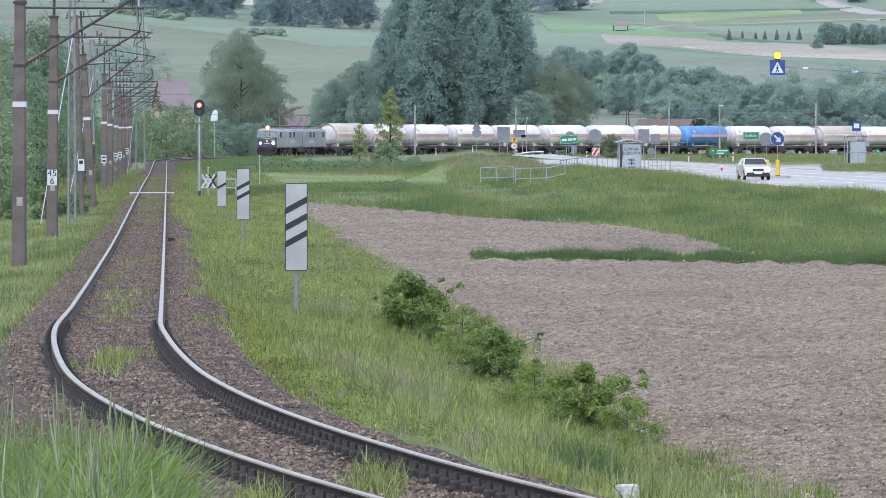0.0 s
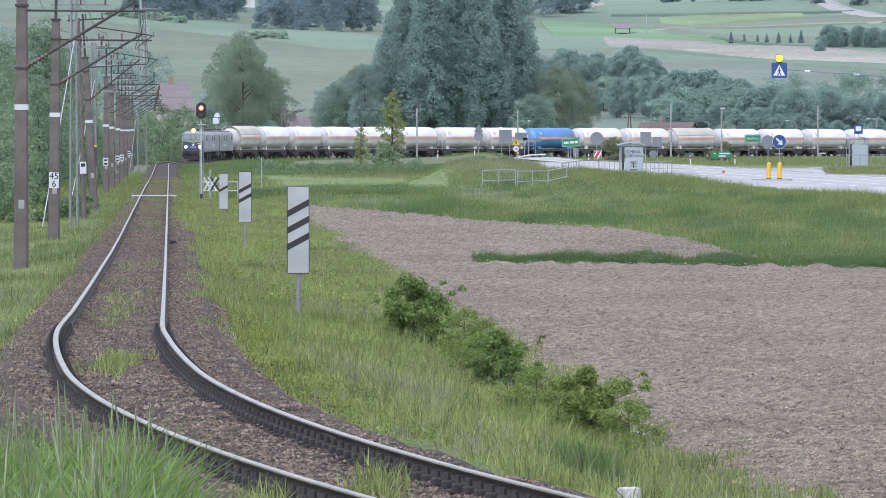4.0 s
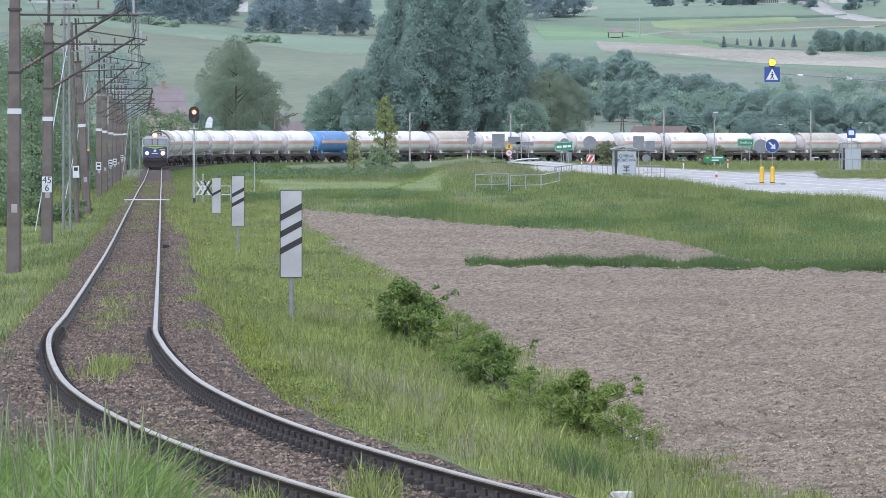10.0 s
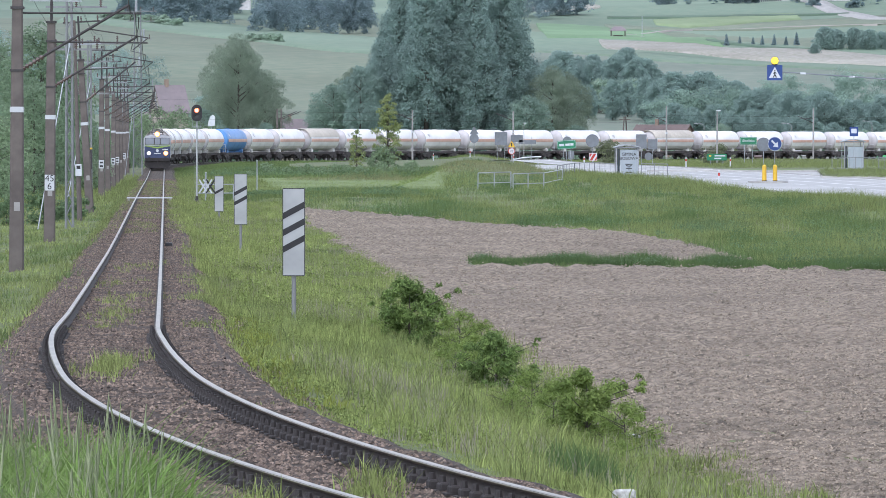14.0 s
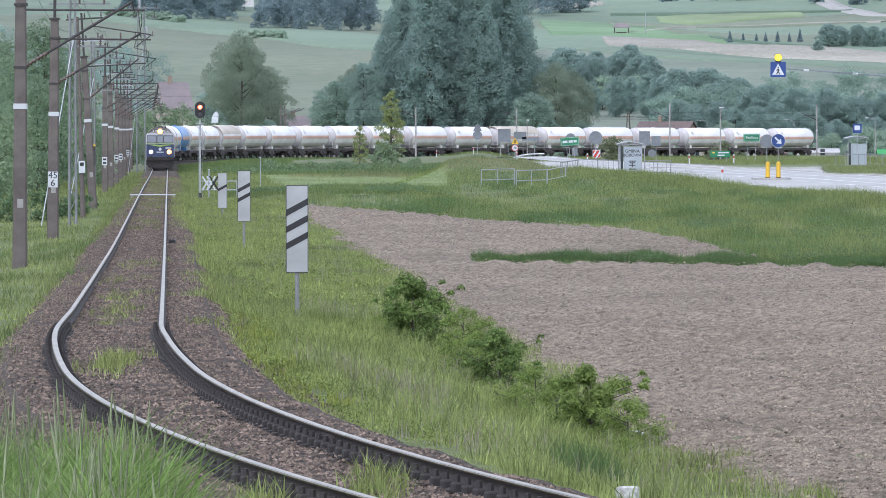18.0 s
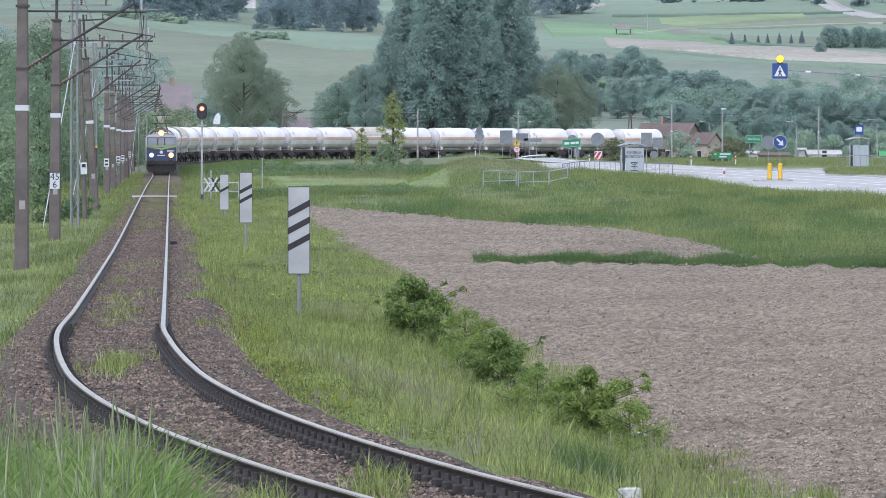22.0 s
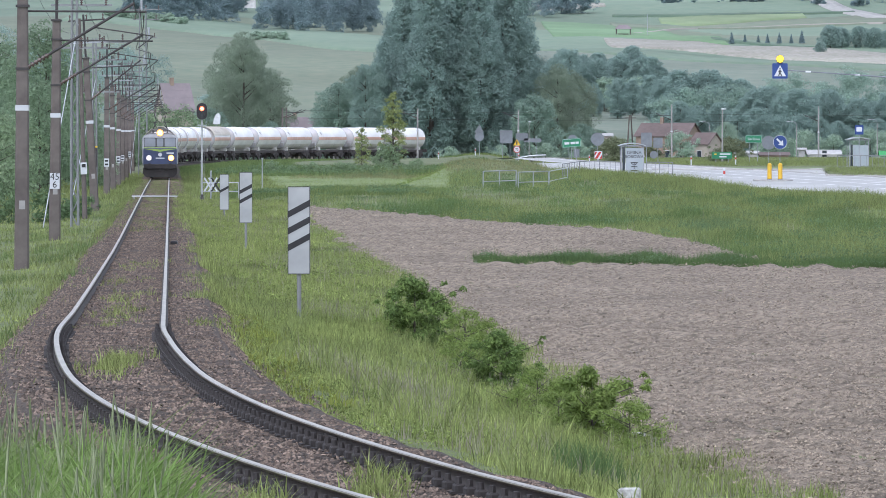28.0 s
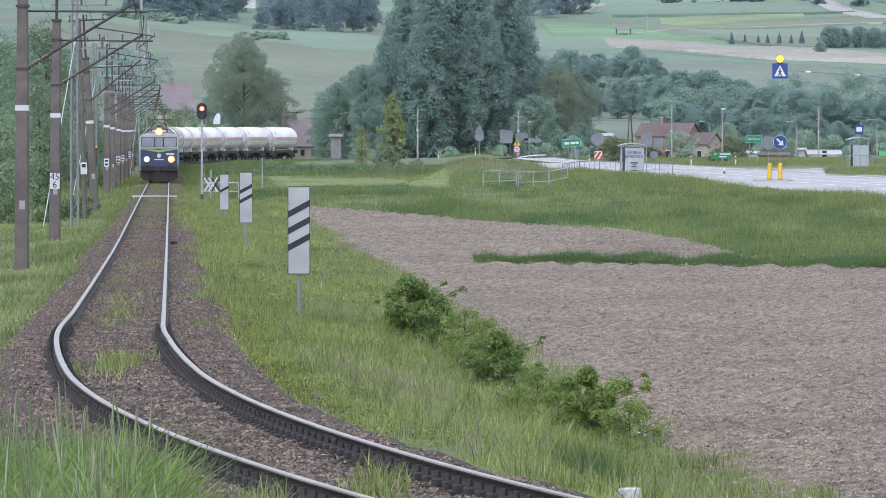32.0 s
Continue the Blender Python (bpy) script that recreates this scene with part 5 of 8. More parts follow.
def locomotive():
    t = thing("electric_locomotive", Matrix(), "grey and navy electric locomotive with a lime chevron and lit headlamps", "locomotive")
    H, W = 9.55, 1.5
    bm = bmesh.new()
    half = [(1.42, 1.12), (1.5, 1.3), (1.5, 2.45), (1.5, 3.30), (1.45, 3.48), (1.30, 3.63), (0.95, 3.76), (0.5, 3.82)]
    ring = half + [(-x, z) for x, z in half[::-1]]
    secs = []
    for y, k in ((-H, 0.955), (-H + 0.35, 0.99), (-H + 1.6, 1.0), (0, 1.0), (H - 1.6, 1.0), (H - 0.35, 0.99), (H, 0.955)):
        row = []
        for x, z in ring:
            yy = y
            if abs(y) > H - 0.5:
                yy = math.copysign(abs(y) - max(0, z - 2.45) * 0.20, y)
            row.append(bm.verts.new((x * k, yy, z if abs(y) < H - 1 else min(z, 3.82 - 0.10 * (abs(y) > H - 0.1)))))
        secs.append(row)
    n = len(ring)
    for a, b in zip(secs, secs[1:]):
        for i in range(n):
            bm.faces.new((a[i], a[(i + 1) % n], b[(i + 1) % n], b[i]))
    bm.faces.new(secs[0][::-1])
    bm.faces.new(secs[-1])
    bmesh.ops.recalc_face_normals(bm, faces=bm.faces[:])
    for fc in bm.faces:
        if fc.calc_center_median().z > 3.58 and abs(fc.normal.z) > 0.4:
            fc.material_index = 1
    body = part("body", bm, [GREYLOCO, ROOFGREY], t, "grey steel loco body with a dusty dark roof")
    for sg in (1, -1):
        m = Matrix.Rotation(0 if sg > 0 else math.pi, 4, "Z")

        def front(name, pts, mt, parent, d=0.02, lab="", top=False):
            bm = bmesh.new()
            plate(bm, pts, H + d, H + 0.003)
            if top:
                for v in bm.verts:
                    v.co.y -= max(0, v.co.z - 2.45) * 0.20
            bmesh.ops.transform(bm, matrix=m, verts=bm.verts[:])
            return part(name, bm, mt, parent, lab)

        front("front_panel", rounded(0, 1.80, 2.80, 1.50, 0.12), BLUELOCO, body, 0.02, "navy blue lower front")
        front("chevron", [(-1.38, 2.60), (-1.38, 2.50), (0, 2.26), (1.38, 2.50), (1.38, 2.60), (0, 2.44)], LIME, body, 0.03, "lime green chevron", True)
        front("band", [(-1.33, 2.66), (-1.33, 2.605), (1.33, 2.605), (1.33, 2.66)], LIME, body, 0.025, "", True)
        for cx, w in ((-0.84, 0.92), (0, 0.56), (0.84, 0.92)):
            fr = front("window_frame", rounded(cx, 3.04, w + 0.10, 0.80, 0.08), DARK, body, 0.012, "", True)
            front("windscreen", rounded(cx, 3.04, w, 0.70, 0.08), CABGLASS, fr, 0.024, "windscreen with a grey sky reflection in its colour", True)
        if sg > 0:
            front("logo", disc(0, 2.02, 0.16, 16), WHITE, body, 0.035, "small white emblem")
            front("number_bars", rounded(-0.85, 2.14, 0.62, 0.12, 0.02), WHITE, body, 0.032, "pale number bars")
            front("name_bar", rounded(0, 1.72, 0.75, 0.09, 0.02), WHITE, body, 0.032, "pale name bar")
        for cx, zz, rr in ((-0.93, 1.74, 0.19), (0.93, 1.74, 0.19), (0, 3.84, 0.22)):
            bm = bmesh.new()
            y1 = H + 0.10 - (0.28 if zz > 3 else 0)
            rod(bm, (cx, H - 0.5, zz), (cx, y1, zz), rr + 0.06, n=18)
            bmesh.ops.transform(bm, matrix=m, verts=bm.verts[:])
            hl = part("headlamp", bm, GREYLOCO, body)
            lit = sg > 0 and cx <= 0
            bm = bmesh.new()
            rod(bm, (cx, y1, zz), (cx, y1 + 0.02, zz), rr * (0.80 if lit else 1.0), n=18)
            bmesh.ops.transform(bm, matrix=m, verts=bm.verts[:])
            part("lens", bm, (HEAD if lit else DIMLAMP) if sg > 0 else GLASS, hl, "lit headlamp lens" if sg > 0 else "")
            if lit:
                bm = bmesh.new()
                rod(bm, (cx, y1 - 0.02, zz), (cx, y1 + 0.012, zz), rr + 0.07, n=20)
                bmesh.ops.transform(bm, matrix=m, verts=bm.verts[:])
                part("reflector", bm, LAMP_GLARE, hl, "orange glare round a headlamp, added as a glowing ring")
        bm = bmesh.new()
        box(bm, 0, H - 0.05, 1.02, 2.7, 0.5, 0.42, 0.05)
        bmesh.ops.transform(bm, matrix=m, verts=bm.verts[:])
        part("buffer_beam", bm, BLUELOCO if sg < 0 else DARK, t)
        bm = bmesh.new()
        plate(bm, [(-1.15, 0.13), (1.15, 0.13), (1.42, 0.42), (1.42, 0.90), (-1.42, 0.90), (-1.42, 0.42)], H + 0.12, H - 0.05)
        bmesh.ops.transform(bm, matrix=m, verts=bm.verts[:])
        part("rail_guard", bm, DARK, t)
        for cx in (-0.875, 0.875):
            bm = bmesh.new()
            rod(bm, (cx, H + 0.15, 1.05), (cx, H + 0.52, 1.05), 0.12, n=10)
            rod(bm, (cx, H + 0.52, 1.05), (cx, H + 0.58, 1.05), 0.25, n=16)
            bmesh.ops.transform(bm, matrix=m, verts=bm.verts[:])
            part("buffer", bm, DARK, t)
        bm = bmesh.new()
        rod(bm, (0, H + 0.1, 1.0), (0, H + 0.3, 0.65), 0.05)
        for cx in (-0.4, 0.35):
            rod(bm, (cx, H + 0.16, 0.95), (cx * 1.1, H + 0.25, 0.45), 0.025)
        bmesh.ops.transform(bm, matrix=m, verts=bm.verts[:])
        part("coupling", bm, DARK, t)
        bm = bmesh.new()
        for cx in (-1.42, 1.42):
            rod(bm, (cx, H - 0.22, 1.2), (cx, H - 0.22, 2.5), 0.025)
        bmesh.ops.transform(bm, matrix=m, verts=bm.verts[:])
        part("grab_rail", bm, WHITE, t, "white grab rail")
        bogie(t, sg * 4.6, 3.6, 0.62, 3)
        # pantograph
        bm = bmesh.new()
        yc = 4.4
        up = 1.35 if sg < 0 else 0.55
        for cx in (-0.6, 0.6):
            rod(bm, (cx, yc - 0.9, 4.2), (cx * 0.6, yc + 0.5, 4.2 + up * 0.5), 0.035)
            rod(bm, (cx * 0.6, yc + 0.5, 4.2 + up * 0.5), (cx * 0.9, yc - 0.1, 4.2 + up), 0.025)
            rod(bm, (cx, yc - 1.0, 4.0), (cx, yc + 1.0, 4.0), 0.06)
        for dy in (-0.25, 0.05):
            rod(bm, (-0.95, yc + dy, 4.2 + up), (0.95, yc + dy, 4.2 + up), 0.03)
        bmesh.ops.transform(bm, matrix=m, verts=bm.verts[:])
        part("pantograph", bm, DARKSTEEL, t, "raised pantograph" if sg < 0 else "folded pantograph")
        for cx in (-0.6, 0.6):
            bm = bmesh.new()
            for dy in (-0.9, 0.9):
                insulator(bm, (cx, yc + dy, 3.82), (cx, yc + dy, 4.02), 0.08, 3)
            bmesh.ops.transform(bm, matrix=m, verts=bm.verts[:])
            part("insulator", bm, INSUL, t)
    bm = bmesh.new()
    for yy in (-2.2, -0.6, 0.9, 2.3):
        box(bm, 0.1, yy, 4.05, 1.3, 0.9, 0.22, 0.05)
    part("roof_box", bm, ROOFGREY, body)
    bm = bmesh.new()
    for sx in (-0.9, 0.9):
        rod(bm, (sx, -7.5, 4.0), (sx, 7.5, 4.0), 0.03)
    part("roof_conduit", bm, DARKSTEEL, body)
    for sx in (-1, 1):
        for yy in (-8.3, -4.6, -3.2, 3.2, 4.6, 8.3):
            bm = bmesh.new()
            box(bm, sx * 1.5, yy, 2.88, 0.03, 1.0, 0.95, 0.01)
            wf = part("side_window_frame", bm, WHITE, body)
            bm = bmesh.new()
            box(bm, sx * 1.512, yy, 2.88, 0.02, 0.88, 0.83)
            part("side_window", bm, GLASS, wf)
        for zz in (2.42, 2.56):
            bm = bmesh.new()
            box(bm, sx * 1.504, 0, zz, 0.012, 17.0, 0.05)
            part("side_stripe", bm, LIME if zz < 2.5 else GREYBACK, body)
        for yy in (-6.6, 6.6):
            bm = bmesh.new()
            box(bm, sx * 1.503, yy, 2.25, 0.02, 0.75, 2.0, 0.01)
            part("cab_door", bm, GREYBACK, body)
        for yy in (-3.6, 3.6):
            bm = bmesh.new()
            box(bm, sx * 1.505, yy, 1.95, 0.012, 1.8, 0.34)
            part("side_marking", bm, TANKC, body, "pale lettering bar")
        bm = bmesh.new()
        box(bm, sx * 1.50, 0, 2.2, 0.04, 0.12, 2.1)
        part("joint_cover", bm, DARK, body)
        for k in range(7):
            bm = bmesh.new()
            box(bm, sx * 1.505, 0, 1.5 + k * 0.22, 0.02, 16.5, 0.025)
            part("side_rib", bm, GREYBACK, body)
        bm = bmesh.new()
        box(bm, sx * 1.15, 0, 0.82, 0.5, 2.4, 0.6, 0.06)
        part("battery_box", bm, BOGIE, t)
    return t


loco = locomotive()
white_wagon = tank_wagon("white", "white gas tank wagon with a faded orange stripe, on rails")
blue_wagon = tank_wagon("blue", "blue gas tank wagon among white ones, on rails")
cream_wagon = tank_wagon("cream", "white gas tank wagon with a ribbed cream sun shield")
wagons = []
for k in range(26):
    if k == 8:
        wagons.append(blue_wagon)
    elif k == 0:
        wagons.append(cream_wagon)
    elif k in (11, 19):
        wagons.append(copy_thing(cream_wagon, Matrix()))
    elif k == 1:
        wagons.append(white_wagon)
    else:
        wagons.append(copy_thing(white_wagon, Matrix()))

TRAIN_S, LOCO_GAP = 676.9, 21.67


def run(t):
    """How far the train has come: it gathers speed slowly."""
    return 10.33 * t + 0.0085 * t * t



def on_rails(s_mid, half):
    """The pose of a vehicle that heads towards the near end, its bogies half metres from its middle."""
    a, b = Vector([float(v) for v in on_line(s_mid - half)]), Vector([float(v) for v in on_line(s_mid + half)])
    d = a - b
    return Matrix.Translation((a + b) / 2) @ pose(0, 0, 0, math.degrees(math.atan2(d.z, math.hypot(d.x, d.y))) * 0, 0, math.degrees(math.atan2(-d.x, d.y)))

# ---- trees and bushes ----
BARK = mat("grey_brown_bark", (0.10, 0.085, 0.07), (0.065, 0.055, 0.045), 3, 0.95, 0.5, 14)
# the seven leaf colours below have distance haze mixed in, paler and bluer
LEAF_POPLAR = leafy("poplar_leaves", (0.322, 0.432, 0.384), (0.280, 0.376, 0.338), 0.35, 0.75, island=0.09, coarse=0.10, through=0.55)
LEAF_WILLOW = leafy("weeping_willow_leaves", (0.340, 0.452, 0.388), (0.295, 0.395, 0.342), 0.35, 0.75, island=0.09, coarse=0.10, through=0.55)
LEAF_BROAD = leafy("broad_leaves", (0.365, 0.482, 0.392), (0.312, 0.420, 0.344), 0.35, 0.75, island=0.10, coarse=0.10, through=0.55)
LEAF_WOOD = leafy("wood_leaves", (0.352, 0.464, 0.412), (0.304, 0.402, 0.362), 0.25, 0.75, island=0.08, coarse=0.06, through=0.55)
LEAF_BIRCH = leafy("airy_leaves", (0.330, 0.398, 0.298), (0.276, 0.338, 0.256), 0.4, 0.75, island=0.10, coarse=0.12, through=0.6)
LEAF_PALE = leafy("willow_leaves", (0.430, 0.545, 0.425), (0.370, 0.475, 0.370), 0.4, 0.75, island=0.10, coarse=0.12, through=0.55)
LEAF_LINE = leafy("hazy_green_leaves", (0.300, 0.395, 0.255), (0.230, 0.315, 0.205), 0.35, 0.75, island=0.16, coarse=0.10, through=0.55)
LEAF_YOUNG = leafy("young_leaves", (0.38, 0.43, 0.19), (0.30, 0.355, 0.155), 1.2, 0.7, island=0.3, through=0.55)
LEAF_BUSH = leafy("elder_leaves", (0.225, 0.315, 0.094), (0.118, 0.182, 0.058), 4, 0.55, island=0.5, coarse=1.0, through=0.45)
LEAF_SHOOT = leafy("young_elder_shoots", (0.280, 0.362, 0.105), (0.185, 0.255, 0.074), 4, 0.55, island=0.4, coarse=1.0, through=0.5)
# far foliage: bluish haze of the distance put into the leaf colour
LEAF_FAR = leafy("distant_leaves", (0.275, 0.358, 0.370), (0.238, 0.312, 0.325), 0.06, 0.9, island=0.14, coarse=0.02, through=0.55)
LEAF_NEAR = leafy("line_side_leaves", (0.17, 0.245, 0.125), (0.12, 0.185, 0.092), 0.35, 0.75, island=0.35, coarse=0.10)
LEAF_REED = leafy("dull_olive_leaves", (0.275, 0.305, 0.185), (0.205, 0.235, 0.140), 0.8, 0.75, island=0.25, through=0.5)
LEAF_HEDGE = leafy("hedge_leaves", (0.30, 0.385, 0.235), (0.22, 0.30, 0.175), 0.8, 0.7, island=0.35, coarse=0.2, through=0.5)


def leaf_cloud(rng, lobes, count, size, droop=0.0, inner=0.55, slim=0.5, stir=0.42):
    """Leaf clumps (rhombs) over a set of lobes (x, y, z, rx, ry, rz)."""
    lobes = np.asarray(lobes, float)
    wgt = (lobes[:, 3] * lobes[:, 5]) ** 1.0
    pick = rng.choice(len(lobes), count, p=wgt / wgt.sum())
    d = rng.normal(size=(count, 3))
    d /= np.linalg.norm(d, axis=1)[:, None]
    lift = d[:, 2] < -0.4
    d[lift, 2] *= -0.5
    rad = inner + (1.08 - inner) * rng.random(count) ** 0.6
    c = lobes[pick, :3] + d * lobes[pick, 3:] * rad[:, None]
    nrm = d + rng.normal(size=(count, 3)) * stir + np.array([0, 0, 0.25])
    nrm /= np.linalg.norm(nrm, axis=1)[:, None]
    u = np.cross(nrm, rng.normal(size=(count, 3)))
    u /= np.linalg.norm(u, axis=1)[:, None] + 1e-9
    if droop:
        u = u * (1 - abs(droop)) + np.array([0, 0, -1.0]) * droop
        u /= np.linalg.norm(u, axis=1)[:, None]
    w = np.cross(nrm, u)
    s = size * (0.55 + 0.9 * rng.random(count))[:, None]
    long = 0.75 + 0.5 * rng.random(count)[:, None]
    V = np.stack([c - u * s * long, c - w * s * slim, c + u * s * long * 0.9, c + w * s * slim], 1).reshape(-1, 3)
    return V, np.arange(count * 4).reshape(-1, 4)


def tufts(rng, lobes, per, share):
    """Breaks each lobe into smaller tufts on its surface, so that a crown is lumpy at two scales."""
    lobes = np.asarray(lobes, float)
    d = rng.normal(size=(len(lobes), per, 3)) + np.array([0, 0, 0.35])
    d /= np.linalg.norm(d, axis=2)[..., None]
    c = lobes[:, None, :3] + d * lobes[:, None, 3:] * (0.62 + 0.38 * rng.random((len(lobes), per, 1)))
    r = lobes[:, None, 3:] * share * (0.6 + 0.8 * rng.random((len(lobes), per, 1)))
    return np.concatenate([c, r], 2).reshape(-1, 6)


def tree(name, label, h, w, kind, leaf, seed, leaves=5200, size=0.42, cat="tree"):
    """A tapered trunk with limbs under a crown of separate leaf clumps."""
    rng = np.random.default_rng(seed)
    t = thing(name, Matrix(), label, cat)
    base = {"poplar": 0.04, "round": 0.05, "willow": 0.04, "young": 0.12, "bush": 0.02, "spruce": 0.05}[kind]
    lobes = []
    n = {"poplar": 70, "round": 60, "willow": 60, "young": 40, "bush": 26, "spruce": 22}[kind]
    elder = leaf in (LEAF_BUSH, LEAF_SHOOT)
    n = 44 if elder else n
    for i in range(n):
        u = (i + rng.random() * 0.8) / n
        z = h * (base + (0.98 - base) * u)
        if kind == "poplar":
            prof = (0.55 + 0.45 * math.sin(math.pi * min(1, u * 1.25 + 0.1))) * (1 - 0.42 * max(0, u - 0.6) / 0.4)
        elif kind == "spruce":
            prof = 1.0 - 0.93 * u
        elif kind == "young":
            prof = (0.35 + 0.65 * math.sin(math.pi * min(1, u * 0.9 + 0.12))) * (1 - 0.5 * max(0, u - 0.7))
        else:
            prof = 0.50 + 0.50 * math.sin(math.pi * min(1.0, 0.12 + u * 0.82))
        a = i * 2.4 + rng.random()
        reach = w / 2 * prof * (0.30 + 0.58 * rng.random())
        r = w * (0.15 + 0.09 * rng.random()) * (0.55 + 0.45 * prof) * (0.80 if kind in ("poplar", "round", "willow") else 1)
        if kind == "spruce":
            reach, r = w / 2 * prof * 0.35, w * 0.33 * prof + 0.1
        if kind == "young":
            r *= 0.75
        if elder:
            r *= 0.66
        if kind == "bush" and i % 3 == 0:
            reach, r = w / 2 * (0.8 + 0.55 * rng.random()), r * 0.45
        elif u > 0.9:
            reach *= 0.4
        lobes.append((reach * math.cos(a), reach * math.sin(a), z, r, r, r * (0.9 if kind != "poplar" else 1.9) * (0.45 if kind == "spruce" else 1)))
    bm = bmesh.new()
    tr = max(0.03, h * 0.016)
    pts = [Vector((0.15 * tr * math.sin(k * 1.7), 0.2 * tr * math.cos(k * 2.1), h * 0.86 * k / 6 - (0.2 if k == 0 else 0))) for k in range(7)]
    for k in range(6):
        rod(bm, pts[k], pts[k + 1], tr * (1 - k / 7), tr * (1 - (k + 1) / 7), 7)
    part("trunk", bm, BARK, t)
    bm = bmesh.new()
    for k, (lx, ly, lz, r, _, _) in enumerate(lobes):
        if k % 3 == 0 or kind == "young":
            z0 = max(lz - 0.5 * w * 0.4, h * 0.05)
            rod(bm, (0, 0, min(z0, h * 0.8)), (lx, ly, lz), tr * 0.35, tr * 0.08, 5)
    tagged(part("branchwork", bm, BARK, t), kind="stuff")
    droop = {"willow": 0.55, "poplar": -0.35}.get(kind, 0.0)
    inner = 0.35 if kind in ("young", "bush") else 0.55
    slim = 0.28 if elder else (0.36 if kind == "willow" else 0.5)
    if kind in ("poplar", "round", "willow"):
        V, F = leaf_cloud(rng, tufts(rng, lobes, 16, 0.34), int(leaves * 0.8), size, droop, 0.5, slim, 0.30)
        V2, F2 = leaf_cloud(rng, lobes, leaves - int(leaves * 0.8), size * 1.5, droop, 0.55, slim, 0.30)
        V, F = np.concatenate([V, V2]), np.concatenate([F, F2 + len(V)])
        V[:, 2] *= h / V[:, 2].max()
    else:
        V, F = leaf_cloud(rng, lobes, leaves, size, droop, inner, slim)
    V[:, 2] = np.maximum(V[:, 2], 0.02)
    part_mesh("crown", mesh_np("crown", V, F), leaf, t)
    return t


def plant(proto, places, first=True):
    for k, (x, y, sc, turn) in enumerate(places):
        m = pose(x, y, zl(x, y) - 0.1, 0, 0, turn) @ Matrix.Diagonal((sc, sc, sc, 1))
        if k == 0 and first:
            proto.matrix_basis = m
        else:
            copy_thing(proto, m)


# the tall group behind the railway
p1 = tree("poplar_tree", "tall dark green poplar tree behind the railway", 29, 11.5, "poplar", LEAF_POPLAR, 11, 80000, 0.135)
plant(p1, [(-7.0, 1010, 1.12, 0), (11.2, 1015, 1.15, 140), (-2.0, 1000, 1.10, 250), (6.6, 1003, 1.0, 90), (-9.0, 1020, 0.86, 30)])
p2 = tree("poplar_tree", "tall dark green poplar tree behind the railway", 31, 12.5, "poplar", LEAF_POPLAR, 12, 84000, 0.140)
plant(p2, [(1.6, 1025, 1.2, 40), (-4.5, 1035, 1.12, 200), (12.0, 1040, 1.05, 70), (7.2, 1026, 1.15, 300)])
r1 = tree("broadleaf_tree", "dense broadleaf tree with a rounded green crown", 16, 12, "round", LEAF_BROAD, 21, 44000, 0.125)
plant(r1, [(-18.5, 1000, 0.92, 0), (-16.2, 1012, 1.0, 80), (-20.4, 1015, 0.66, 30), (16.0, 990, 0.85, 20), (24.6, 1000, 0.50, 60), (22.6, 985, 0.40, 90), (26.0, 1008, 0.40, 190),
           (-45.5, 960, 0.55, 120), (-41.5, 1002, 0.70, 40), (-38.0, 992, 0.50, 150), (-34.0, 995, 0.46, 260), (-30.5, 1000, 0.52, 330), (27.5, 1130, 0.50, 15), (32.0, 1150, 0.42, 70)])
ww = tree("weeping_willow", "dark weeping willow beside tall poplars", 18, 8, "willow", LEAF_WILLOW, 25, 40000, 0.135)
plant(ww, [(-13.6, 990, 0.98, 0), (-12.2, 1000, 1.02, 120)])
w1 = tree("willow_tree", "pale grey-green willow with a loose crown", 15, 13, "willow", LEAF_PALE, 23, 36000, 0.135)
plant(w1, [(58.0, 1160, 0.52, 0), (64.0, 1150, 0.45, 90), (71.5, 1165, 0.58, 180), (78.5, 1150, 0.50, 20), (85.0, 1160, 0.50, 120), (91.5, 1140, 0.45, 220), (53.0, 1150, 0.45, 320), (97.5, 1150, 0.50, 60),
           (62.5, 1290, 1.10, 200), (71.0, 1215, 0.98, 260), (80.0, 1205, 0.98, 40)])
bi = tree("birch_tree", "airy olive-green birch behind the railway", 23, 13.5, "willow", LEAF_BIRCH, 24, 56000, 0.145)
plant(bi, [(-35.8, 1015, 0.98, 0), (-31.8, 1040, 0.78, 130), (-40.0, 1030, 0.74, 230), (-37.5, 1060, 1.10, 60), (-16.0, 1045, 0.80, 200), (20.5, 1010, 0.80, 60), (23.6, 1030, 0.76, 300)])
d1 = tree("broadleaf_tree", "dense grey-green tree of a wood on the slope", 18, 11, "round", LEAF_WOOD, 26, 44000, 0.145)
